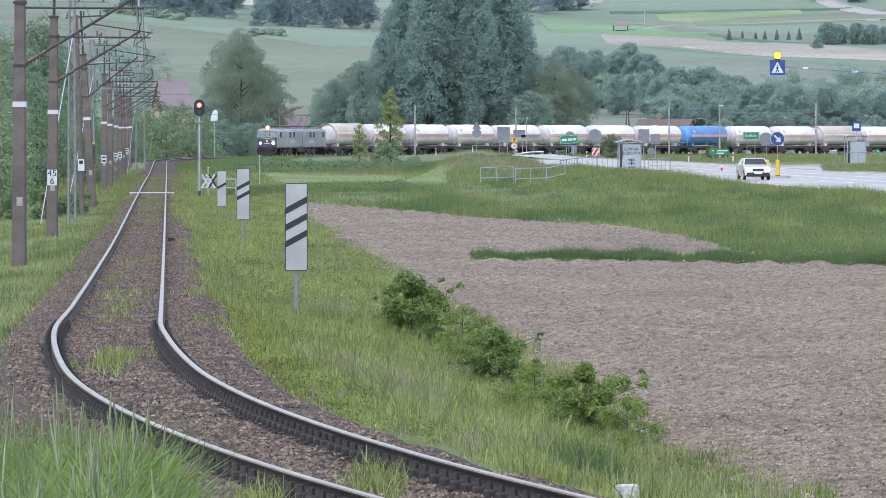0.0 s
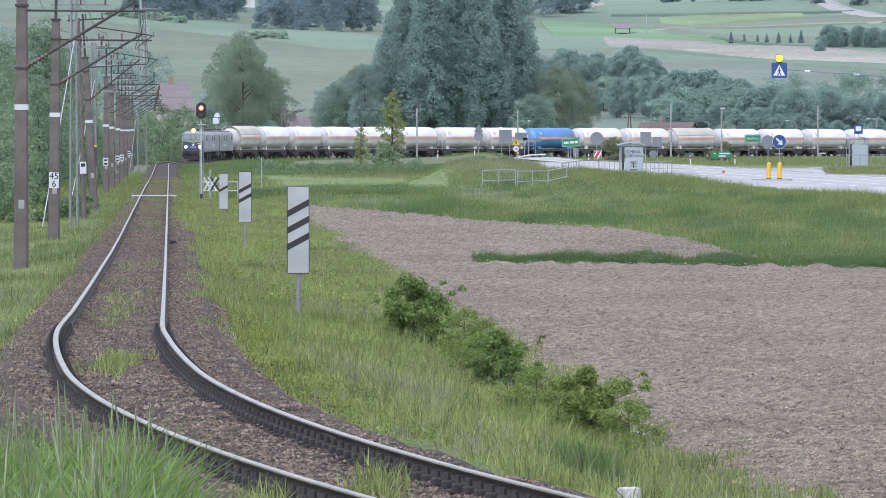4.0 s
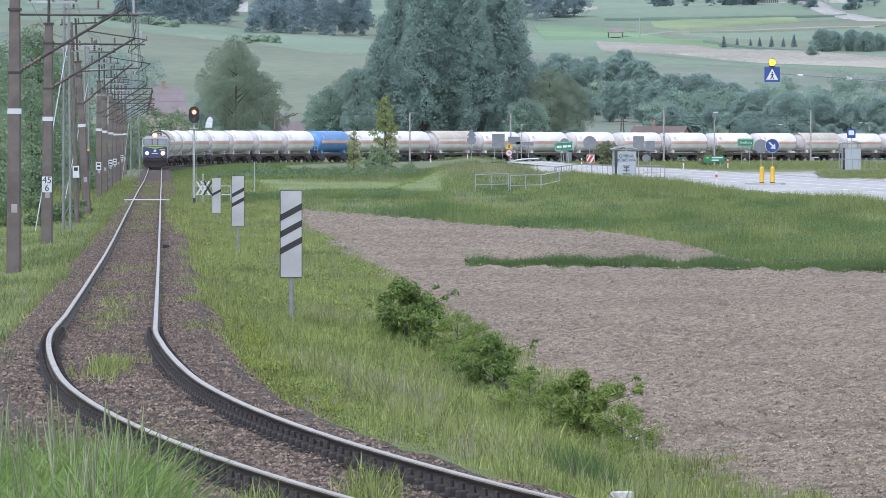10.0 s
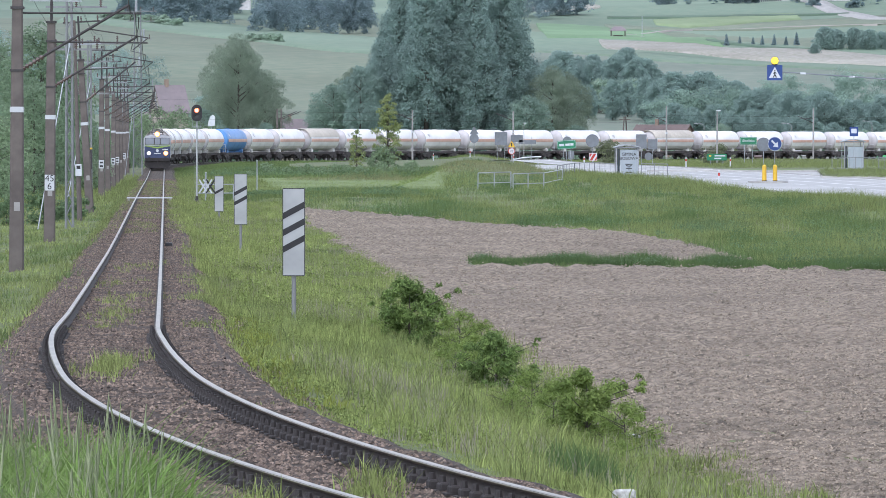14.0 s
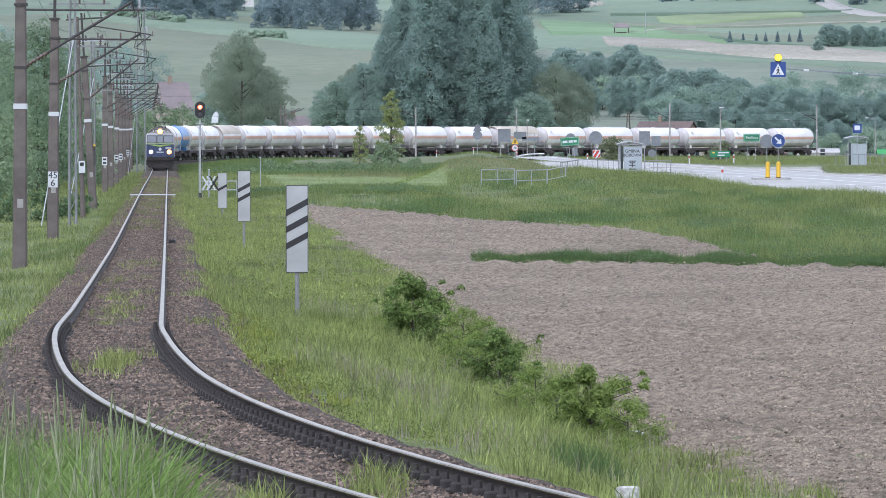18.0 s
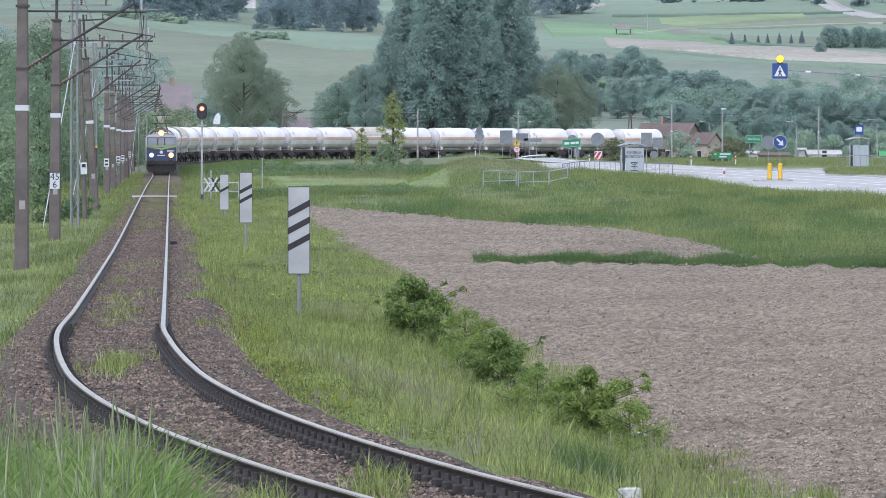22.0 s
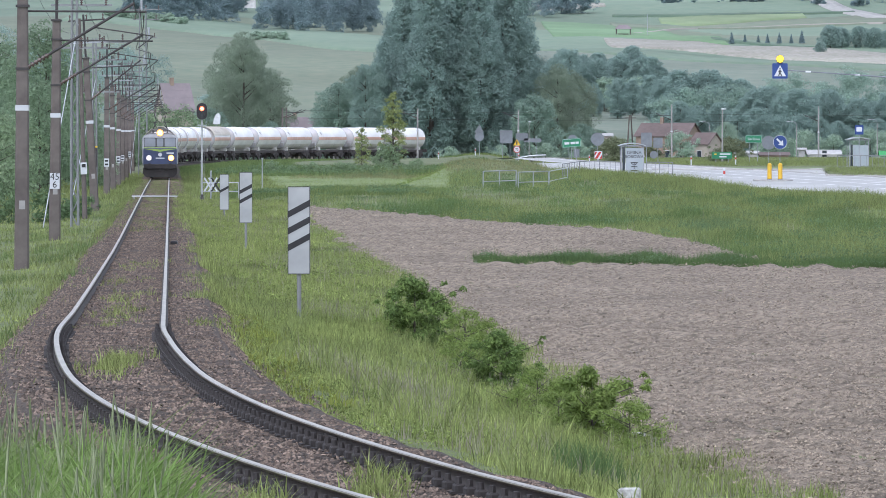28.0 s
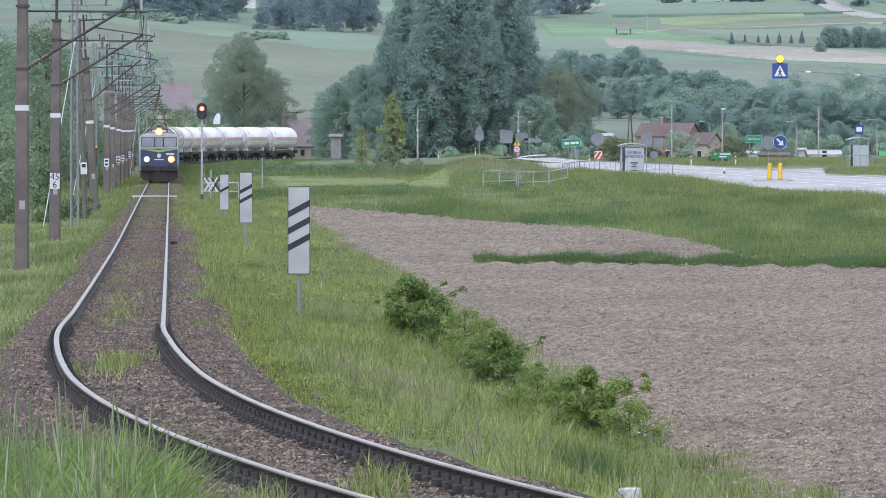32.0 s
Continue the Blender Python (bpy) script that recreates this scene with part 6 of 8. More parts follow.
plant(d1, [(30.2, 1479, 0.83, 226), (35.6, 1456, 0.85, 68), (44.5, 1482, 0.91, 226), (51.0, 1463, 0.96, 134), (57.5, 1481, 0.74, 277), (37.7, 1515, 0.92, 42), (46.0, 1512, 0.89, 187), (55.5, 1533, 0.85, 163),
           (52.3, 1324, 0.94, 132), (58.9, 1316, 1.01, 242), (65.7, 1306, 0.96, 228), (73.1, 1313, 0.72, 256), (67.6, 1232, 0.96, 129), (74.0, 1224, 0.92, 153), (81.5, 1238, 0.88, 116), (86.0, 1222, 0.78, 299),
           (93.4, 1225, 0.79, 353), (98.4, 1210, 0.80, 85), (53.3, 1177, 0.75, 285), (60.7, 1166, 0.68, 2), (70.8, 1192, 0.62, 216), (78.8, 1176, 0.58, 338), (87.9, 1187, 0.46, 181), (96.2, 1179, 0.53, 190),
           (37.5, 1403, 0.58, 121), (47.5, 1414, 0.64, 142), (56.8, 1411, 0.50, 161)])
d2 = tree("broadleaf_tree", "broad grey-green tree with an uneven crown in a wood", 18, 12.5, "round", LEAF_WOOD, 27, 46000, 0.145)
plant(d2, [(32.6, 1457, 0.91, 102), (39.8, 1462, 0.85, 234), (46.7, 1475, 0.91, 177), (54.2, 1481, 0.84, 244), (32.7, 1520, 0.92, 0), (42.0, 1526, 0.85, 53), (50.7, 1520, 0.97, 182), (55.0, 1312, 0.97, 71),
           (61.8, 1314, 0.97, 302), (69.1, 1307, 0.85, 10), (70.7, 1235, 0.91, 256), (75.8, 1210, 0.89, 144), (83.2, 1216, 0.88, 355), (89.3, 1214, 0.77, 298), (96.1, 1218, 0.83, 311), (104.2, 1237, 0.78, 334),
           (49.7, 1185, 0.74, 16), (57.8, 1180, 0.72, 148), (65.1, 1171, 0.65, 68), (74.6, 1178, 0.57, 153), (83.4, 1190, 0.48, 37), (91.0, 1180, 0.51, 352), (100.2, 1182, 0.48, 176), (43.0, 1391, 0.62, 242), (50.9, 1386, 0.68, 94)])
# trees and bushes on the line's other side
l1 = tree("roadside_tree", "dark green broadleaf tree beyond the masts", 15, 11, "round", LEAF_LINE, 31, 20000, 0.13)
plant(l1, [(-33.0, 470, 0.95, 0), (-30, 420, 0.62, 200), (-34.5, 430, 0.56, 130), (-27.6, 445, 0.40, 50), (-38, 480, 0.75, 80), (-41, 520, 1.0, 30), (-35.6, 535, 0.8, 310), (-42.5, 780, 0.40, 70), (-46, 800, 0.5, 50)])
l2 = tree("bush", "fresh green bush beside the railway", 4.6, 5.4, "bush", LEAF_HEDGE, 32, 5200, 0.11, "bush")
plant(l2, [(-26.8, 330, 1.1, 0), (-29.5, 352, 1.3, 140), (-31.5, 400, 1.05, 40), (-31.5, 425, 1.05, 110), (-34, 470, 0.85, 180), (-43.6, 885, 1.75, 20), (-40.6, 890, 1.5, 80), (-46.6, 880, 1.6, 140), (-38.4, 900, 1.3, 10), (-42.2, 870, 1.2, 260)])
b2 = tree("bush", "low dark green bush under the masts", 1.7, 2.6, "bush", LEAF_NEAR, 33, 1800, 0.09, "bush")
plant(b2, [(-18.5, 265, 0.9, 0), (-17.4, 270, 0.7, 80), (-20.0, 262, 0.8, 160)])
# two slim young trees in front of the railway
y1 = tree("young_tree", "slim yellow-green young tree in the meadow", 8.2, 3.6, "young", LEAF_YOUNG, 41, 4200, 0.115)
plant(y1, [(-5.2, 590, 1.0, 0)])
y2 = tree("young_tree", "small yellow-green sapling in the meadow", 4.4, 2.3, "young", LEAF_YOUNG, 42, 1500, 0.10)
plant(y2, [(-8.7, 605, 1.0, 0)])
y3 = tree("bush", "dark green undergrowth below a young tree", 2.6, 3.2, "bush", LEAF_HEDGE, 43, 1500, 0.12, "bush")
plant(y3, [(-5.5, 588, 1.0, 0), (-6.5, 590, 0.7, 90), (-2.6, 585, 0.45, 90), (1.2, 560, 0.35, 10)] + [(-17 + 1.45 * k + 0.6 * math.sin(k * 5), 512 + 28 * abs(math.sin(k * 2.3)), 0.26 + 0.22 * abs(math.sin(k * 1.7)), 40 * k) for k in range(11)])
yb = tree("bush", "small dull olive bush beside the road", 2.8, 3.4, "bush", LEAF_REED, 44, 3600, 0.10, "bush")
plant(yb, [(21.0, 690, 1.05, 0), (23.3, 700, 0.7, 60), (35.0, 705, 0.85, 120), (33.5, 700, 0.5, 180), (36.5, 985, 1.2, 30), (29.8, 985, 1.5, 20), (27.6, 990, 1.1, 120), (50.5, 1000, 1.5, 10), (52.5, 1005, 1.3, 70)])
lb = tree("bush", "large lilac bush in fresh green leaf by a brick house", 5.2, 6.6, "bush", LEAF_PALE, 45, 5200, 0.16, "bush")
plant(lb, [(41.4, 985, 1.0, 0), (76.0, 1100, 0.9, 60), (69.5, 1095, 1.05, 140), (63.5, 1100, 0.8, 250), (31.5, 1462, 1.6, 50), (36.5, 1462, 1.5, 120), (41.5, 1455, 1.6, 200), (46.0, 1450, 1.5, 280), (50.5, 1450, 1.6, 20), (34, 1190, 0.9, 30), (38.5, 1180, 0.75, 100), (-13.5, 960, 0.6, 30), (17.5, 965, 0.65, 70), (9.5, 965, 0.6, 150), (1.0, 965, 0.55, 210), (23.5, 965, 0.7, 300), (84, 1110, 1.1, 20), (92, 1105, 1.2, 140), (99, 1110, 1.1, 230), (88, 1120, 1.0, 300)])

# leafy bushes at the foot of the near slope
nb = [tree("bush", "leafy deep green elder bush at the field edge" if k < 2 else "leafy light green elder bush at the field edge", 1.15, 1.5, "bush", LEAF_BUSH if k < 2 else LEAF_SHOOT, 50 + k, n, 0.041, "bush") for k, n in enumerate((10500, 9500, 10000))]
plant(nb[0], [(-0.55, 110.0, 1.14, 0)])
plant(nb[1], [(0.95, 91.5, 0.86, 0), (0.42, 99, 0.42, 120)])
plant(nb[2], [(2.02, 76.5, 0.92, 0)])
nl = tree("bush", "thin elder shoots in fresh yellow-green leaf", 1.0, 1.5, "bush", LEAF_SHOOT, 54, 3600, 0.038, "bush")
plant(nl, [(0.42, 108, 0.85, 90), (0.85, 109.5, 0.66, 40), (0.62, 101, 0.75, 120), (0.30, 95, 0.80, 60), (1.40, 84, 0.85, 10), (1.08, 82, 0.62, 150), (2.50, 75.5, 0.80, 200), (-0.95, 112, 0.75, 260), (2.35, 72, 0.45, 310), (1.62, 79, 0.75, 30)])


HSTUB = mat("stubbly_hill_soil", (0.400, 0.360, 0.320), (0.250, 0.262, 0.195), 0.55, 0.95, 0.3, 0.9, coarse=0.02)
HEDGE = mat("dark_balk_grass", (0.09, 0.145, 0.10), (0.12, 0.175, 0.115), 0.2, 0.95, 0.4, 0.9, coarse=0.03)


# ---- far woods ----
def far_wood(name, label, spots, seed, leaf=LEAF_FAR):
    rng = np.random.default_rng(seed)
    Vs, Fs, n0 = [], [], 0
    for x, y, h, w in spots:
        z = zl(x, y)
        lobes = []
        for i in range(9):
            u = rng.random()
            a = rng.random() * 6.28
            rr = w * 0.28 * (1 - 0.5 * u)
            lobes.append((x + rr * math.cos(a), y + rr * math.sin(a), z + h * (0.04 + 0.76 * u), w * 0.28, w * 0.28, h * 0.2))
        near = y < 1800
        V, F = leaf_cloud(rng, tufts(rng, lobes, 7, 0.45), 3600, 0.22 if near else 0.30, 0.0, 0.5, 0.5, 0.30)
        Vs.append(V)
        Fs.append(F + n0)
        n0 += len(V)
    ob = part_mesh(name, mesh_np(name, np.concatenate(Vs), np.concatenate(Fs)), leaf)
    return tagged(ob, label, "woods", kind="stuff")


rng = np.random.default_rng(7)
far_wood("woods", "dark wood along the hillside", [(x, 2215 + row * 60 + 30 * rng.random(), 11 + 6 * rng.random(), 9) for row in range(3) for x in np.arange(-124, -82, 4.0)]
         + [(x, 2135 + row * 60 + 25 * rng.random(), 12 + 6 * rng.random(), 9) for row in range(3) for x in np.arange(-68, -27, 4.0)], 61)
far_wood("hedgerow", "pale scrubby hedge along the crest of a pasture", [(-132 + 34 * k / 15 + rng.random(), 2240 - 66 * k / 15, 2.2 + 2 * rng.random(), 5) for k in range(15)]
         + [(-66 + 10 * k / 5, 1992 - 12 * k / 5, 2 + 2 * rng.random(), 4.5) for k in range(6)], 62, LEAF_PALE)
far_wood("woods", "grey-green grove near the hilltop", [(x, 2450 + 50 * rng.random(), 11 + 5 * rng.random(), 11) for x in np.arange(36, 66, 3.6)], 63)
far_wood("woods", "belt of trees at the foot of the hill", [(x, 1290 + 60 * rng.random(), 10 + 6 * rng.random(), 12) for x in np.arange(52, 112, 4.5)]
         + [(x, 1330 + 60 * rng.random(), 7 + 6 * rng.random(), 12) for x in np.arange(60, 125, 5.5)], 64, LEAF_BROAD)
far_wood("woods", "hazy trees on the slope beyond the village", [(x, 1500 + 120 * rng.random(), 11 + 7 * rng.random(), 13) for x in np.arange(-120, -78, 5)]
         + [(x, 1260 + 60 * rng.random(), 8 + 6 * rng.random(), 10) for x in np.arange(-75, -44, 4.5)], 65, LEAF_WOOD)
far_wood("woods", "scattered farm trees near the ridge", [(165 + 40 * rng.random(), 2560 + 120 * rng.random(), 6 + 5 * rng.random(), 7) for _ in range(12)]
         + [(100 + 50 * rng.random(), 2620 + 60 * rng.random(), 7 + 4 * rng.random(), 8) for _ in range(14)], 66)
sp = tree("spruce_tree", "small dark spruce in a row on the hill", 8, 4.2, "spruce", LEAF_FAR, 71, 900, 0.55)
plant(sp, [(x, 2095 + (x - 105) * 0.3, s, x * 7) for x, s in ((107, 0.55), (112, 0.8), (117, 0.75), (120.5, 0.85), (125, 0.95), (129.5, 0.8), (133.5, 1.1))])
hb = tree("hill_bush", "round dark green bush on the hill pasture", 9, 10, "round", LEAF_WOOD, 72, 9000, 0.22, "bush")
plant(hb, [(136, 1985, 0.95, 0), (140.5, 1995, 0.9, 60), (146.5, 1990, 0.95, 120), (151.5, 1985, 0.9, 200), (157, 2000, 0.8, 260), (130, 1950, 0.5, 10)])


# ---- houses ----
WALL = mat("weathered_brick_wall", (0.32, 0.24, 0.18), (0.26, 0.20, 0.155), 1.5, 0.9, 0.3, 6)
PLASTER = mat("dull_plaster", (0.42, 0.37, 0.31), (0.36, 0.32, 0.27), 0.8, 0.9)
ROOF_RED = mat("old_brown_tiles", (0.165, 0.125, 0.115), (0.125, 0.097, 0.09), 1.3, 0.85, 0.5, 5)
ROOF_GREY = mat("lilac_grey_roof", (0.25, 0.21, 0.215), (0.21, 0.18, 0.185), 0.8, 0.8, 0.3, 4)
ROOF_DARK = mat("dark_slate_roof", (0.06, 0.055, 0.065), (0.045, 0.04, 0.05), 1, 0.8)
TARP = mat("green_canopy_sheet", (0.06, 0.36, 0.10), (0.05, 0.30, 0.09), 1, 0.5)
WALLG = mat("grey_hut_wall", (0.23, 0.22, 0.215), (0.18, 0.175, 0.17), 1, 0.85)
SHEETW = mat("white_sheet", (0.52, 0.51, 0.50), (0.40, 0.39, 0.38), 1, 0.5)


def house(x, y, w, d, eave, ridge, wall, roof, label, turn=0.0, windows=3, chimney=True, gable_front=False, z=None, rows=1):
    """Ridge along x (or along y when the gable faces front)."""
    t = thing("house", pose(x, y, zl(x, y) if z is None else z, 0, 0, turn), label, "house")
    W, D = (w / 2, d / 2)
    bm = bmesh.new()
    if gable_front:
        plate(bm, [(-W, -1), (W, -1), (W, eave), (0, ridge), (-W, eave)], -D, D)
    else:
        box(bm, 0, 0, (eave - 1) / 2, w, d, eave + 1)
        for sx in (-1, 1):
            vs = [bm.verts.new(p) for p in ((sx * W, -D, eave), (sx * W, D, eave), (sx * W, 0, ridge))]
            bm.faces.new(vs)
    part("wall", bm, wall, t)
    o, th = 0.35, 0.14
    for sg in (-1, 1):
        bm = bmesh.new()
        k = (ridge - eave) / (W if gable_front else D)
        if gable_front:
            pts = [(0, ridge + 0.02), (sg * (W + o), eave - o * k), (sg * (W + o), eave - o * k + th), (0, ridge + th + 0.02)]
            plate(bm, pts, -D - o, D + o)
        else:
            pts = [(0, ridge + 0.02), (sg * (D + o), eave - o * k), (sg * (D + o), eave - o * k + th), (0, ridge + th + 0.02)]
            plate(bm, pts, -W - o, W + o)
            bmesh.ops.transform(bm, matrix=pose(0, 0, 0, 0, 0, -90), verts=bm.verts[:])
        part("roof", bm, roof, t)
    for r in range(rows):
        for i in range(windows):
            px = (-W + w * (i + 0.5) / windows)
            zz = 0.9 + r * 2.7
            bm = bmesh.new()
            box(bm, px, -D - 0.03, zz + 0.65, 1.0, 0.06, 1.35)
            fr = part("window", bm, SHEETW, t)
            bm = bmesh.new()
            box(bm, px, -D - 0.05, zz + 0.65, 0.8, 0.06, 1.15)
            part("pane", bm, GLASS, fr)
    if chimney:
        bm = bmesh.new()
        box(bm, -W * 0.25, 0, ridge + 0.45, 0.6, 0.6, 1.3, 0.03)
        part("chimney", bm, WALL, t)
    return t


HB = 2.6  # the low ground by the houses lies this far under level zero
house(39.9, 1000, 9.6, 7.0, HB + 2.2, HB + 4.3, WALL, ROOF_RED, "old brick house with a brown tiled roof", -24, 4)
house(46.2, 992, 3.6, 4.4, HB + 0.9, HB + 2.6, PLASTER, ROOF_RED, "small plastered annex with a tiled gable roof", -35, 1, False)
house(29.2, 1002, 1.3, 2.0, HB + 2.2, HB + 2.5, PLASTER, SHEETW, "narrow pale trackside hut among bushes", 0, 0, False)
house(-26.9, 1055, 6.2, 9.0, 3.0, 8.0, PLASTER, ROOF_GREY, "house with a steep lilac-grey roof among trees", 10, 3)
house(-17.6, 930, 1.7, 2.6, 4.6, 4.9, WALLG, ROOF_GREY, "tall narrow grey trackside hut with a flat roof", 0, 0, False)
house(-43.4, 915, 4.4, 6.0, 9.0, 13.0, PLASTER, ROOF_GREY, "village house with a steep grey roof", 20, 2, True, False, None, 2)
house(-47.2, 940, 3.6, 6.0, 6.0, 8.8, PLASTER, ROOF_GREY, "village house with a lilac-grey roof", -15, 2, True, False, None, 1)
house(187, 2640, 8.5, 9.0, 4.0, 7.0, SHEETW, ROOF_GREY, "white farmhouse near the hilltop", 15, 2, True)
house(-86, 2520, 5.0, 7.0, 7.0, 9.0, SHEETW, ROOF_GREY, "white building above the wood", 0, 1, False)
house(54.6, 1020, 4.2, 5.0, HB - 1.0, HB - 0.7, SHEETW, SHEETW, "low white shed behind the road", 0, 0, False)
house(59.6, 1018, 5.0, 5.0, HB - 1.3, HB - 0.9, WALL, ROOF_RED, "low brick outbuilding behind the road", 0, 0, False)
house(64.2, 1012, 1.1, 1.5, HB - 0.3, HB - 0.1, SHEETW, SHEETW, "narrow white kiosk behind the road", 0, 0, False)
house(68.0, 1010, 5.6, 5.0, HB - 1.1, HB - 0.5, SHEETW, SHEETW, "low white garage behind the road", 0, 1, False)
house(79.5, 1000, 4.2, 4.0, HB - 1.3, HB - 0.6, TARP, TARP, "low bright green canopy beyond the road", 0, 0, False)
# hill shelter, walled road
t = thing("hill_shelter", pose(70.0, 2195, zl(70.0, 2195)), "open timber shelter with a grey hipped roof on the hill", "shelter")
for sx in (-1, 1):
    for sy in (-1, 1):
        bm = bmesh.new()
        rod(bm, (sx * 2.7, sy * 2, -0.3), (sx * 2.7, sy * 2, 2.6), 0.16)
        part("post", bm, SLEEPER, t)
bm = bmesh.new()
vs = [bm.verts.new(p) for p in ((-3.5, -2.8, 2.5), (3.5, -2.8, 2.5), (3.5, 2.8, 2.5), (-3.5, 2.8, 2.5), (-1.6, 0, 4.2), (1.6, 0, 4.2))]
for f in ((0, 1, 5, 4), (1, 2, 5), (2, 3, 4, 5), (3, 0, 4), (3, 2, 1, 0)):
    bm.faces.new([vs[i] for i in f])
part("roof", bm, ROOF_GREY, t)
bm = bmesh.new()
box(bm, 0, 0, 0.4, 4, 1.2, 0.8)
part("table", bm, SLEEPER, t)
t = thing("hill_pole", pose(79.5, 2200, zl(79.5, 2200)), "thin pale pole standing on the hill", "pole")
bm = bmesh.new()
rod(bm, (0, 0, 0), (0, 0, 8.5), 0.13)
part("shaft", bm, STEEL, t)
bm = bmesh.new()
box(bm, 0, 0, 0.3, 1.6, 1.0, 0.6)
part("base", bm, CONC2, t)


def lane(pts, width, name, label):
    P = np.array(pts, float)
    s = np.linspace(0, len(P) - 1, 60)
    x, y = np.interp(s, np.arange(len(P)), P[:, 0]), np.interp(s, np.arange(len(P)), P[:, 1])
    k = np.array([-0.56, -0.5, 0.5, 0.56])
    X, Y = x[:, None] + width * k, y[:, None] + 2 * width * k
    V = np.stack([X, Y, land(X, Y) + np.array([-2.0, 0.6, 0.6, -2.0])], -1).reshape(-1, 3)
    i = np.arange(240).reshape(60, 4)
    q = np.stack([i[:-1, :-1], i[:-1, 1:], i[1:, 1:], i[1:, :-1]], -1).reshape(-1, 4)
    tagged(part_mesh(name, mesh_np(name, V, q), HSOIL if "dirt" in label else KERB), label, "lane", kind="structure")


def hill_strip(name, label, xs, low, high, material, up=0.5):
    """A field strip laid along the hillside between two edges."""
    n = 90
    X = np.linspace(xs[0], xs[-1], n)
    rag = 3.0 * lattice(0, X, X * 0, 0.3, 81)
    lo, hi = np.interp(X, xs, low) + rag, np.interp(X, xs, high) - rag
    w = np.array([0, 0.03, 0.25, 0.5, 0.75, 0.97, 1])
    Y = lo[:, None] + (hi - lo)[:, None] * w
    XX = np.repeat(X[:, None], 7, 1)
    Z = land(XX, Y) + up
    Z[:, 0] -= 2.5
    Z[:, -1] -= 2.5
    Z[0] -= 2.5
    Z[-1] -= 2.5
    i = np.arange(n * 7).reshape(n, 7)
    q = np.stack([i[:-1, :-1], i[1:, :-1], i[1:, 1:], i[:-1, 1:]], -1).reshape(-1, 4)
    return tagged(part_mesh(name, mesh_np(name, np.stack([XX, Y, Z], -1).reshape(-1, 3), q), material, smooth=True), label, "field", "hill fields", "structure")


hill_strip("hill_field", "pale stubbly ploughed strip across the hillside", [59, 96, 123, 150, 200], [2000, 1932, 1894, 1834, 1770], [2124, 2106, 1994, 1948, 1860], HSTUB)
hill_strip("hill_field", "green crop strip below the ploughed one", [30, 92, 123, 150, 200], [1960, 1860, 1810, 1760, 1690], [2010, 1926, 1888, 1828, 1764], HILL2)
hill_strip("hill_field", "bright green crop strip beside a lane", [70, 103, 125, 163, 200], [2330, 2330, 2350, 2390, 2420], [2420, 2390, 2425, 2478, 2510], HILL3)
hill_strip("hill_field", "fresh green crop above the ploughed strip", [41, 57, 74, 90, 106], [2130, 2142, 2128, 2104, 2080], [2404, 2410, 2384, 2290, 2140], HILL4, 0.45)
hill_strip("hill_field", "yellow-green crop strip along a balk", [93, 107, 124, 142, 160], [2425, 2402, 2424, 2456, 2474], [2456, 2470, 2498, 2510, 2526], HILL5, 0.6)
hill_strip("hill_field", "dark grassy balk between two fields", [73, 110, 148, 185], [2464, 2472, 2496, 2520], [2474, 2486, 2510, 2530], HEDGE, 0.7)
hill_strip("hill_field", "dark grassy balk above the spruces", [100, 125, 160, 200], [2120, 2060, 2010, 1990], [2136, 2074, 2022, 2000], HEDGE, 0.7)
hill_strip("hill_field", "green crop beyond the crest of a pasture", [-150, -131, -113, -95, -62, -35, -5], [2190, 2176, 2130, 2092, 1976, 1898, 1830], [2320, 2310, 2290, 2260, 2180, 2120, 2060], HILL2, 0.6)
hill_strip("hill_field", "pale bare field at the hilltop", [34, 50, 64, 74], [2520, 2515, 2525, 2560], [2640, 2640, 2630, 2580], HSTUB, 0.7)
lane([(168, 2780), (172, 2680), (180, 2540), (190, 2480), (240, 2460)], 9, "hill_lane", "pale lane winding past a farmhouse")
lane([(76, 2250), (95, 2310), (120, 2370), (150, 2400), (190, 2415)], 5, "dirt_lane", "pale dirt lane between hill fields")
hd = thing("field_fence", pose(0, 0, 0), "dark slatted fence near the hilltop", "fence")
for k in range(26):
    x, y = 138 + k * 1.0, 2690
    bm = bmesh.new()
    box(bm, x, y, zl(x, y) + 1.1, 0.55, 0.2, 2.6)
    part("slat", bm, ROOF_DARK, hd)


# ---- masts and lamps along the far curve ----
def far_mast(s, off, h=7.6, arm=True, w=0.36):
    x, y, z = [float(v) for v in on_line(s, off)]
    a = float(np.interp(s, LS, LA))
    t = thing("overhead_line_mast", pose(x, y, z - 0.5, 0, 0, -math.degrees(a)), "slender grey concrete overhead line mast with a white band", "railway mast", "masts along the far curve")
    bm = bmesh.new()
    rod(bm, (0, 0, 0), (0, 0, h), w / 2.4, w / 3.4, 8)
    part("pole", bm, CONC2 if off > 0 else CONC, t)
    bm = bmesh.new()
    rod(bm, (0, 0, 4.4), (0, 0, 4.6), w / 2 + 0.01, n=8)
    part("white_band", bm, WHITE, t)
    if arm:
        sg = -1 if off > 0 else 1
        bm = bmesh.new()
        rod(bm, (0, 0, 6.2), (sg * 2.9, 0, 7.3), 0.05)
        part("cantilever", bm, DARKSTEEL, t)
        bm = bmesh.new()
        insulator(bm, (0.15 * sg, 0, 6.25), (0.7 * sg, 0, 6.47), 0.09, 5)
        part("insulator", bm, INSUL, t)
        bm = bmesh.new()
        rod(bm, (0, 0, 6.9), (sg * 2.6, 0, 6.95), 0.035)
        part("top_tube", bm, DARKSTEEL, t)
    return t


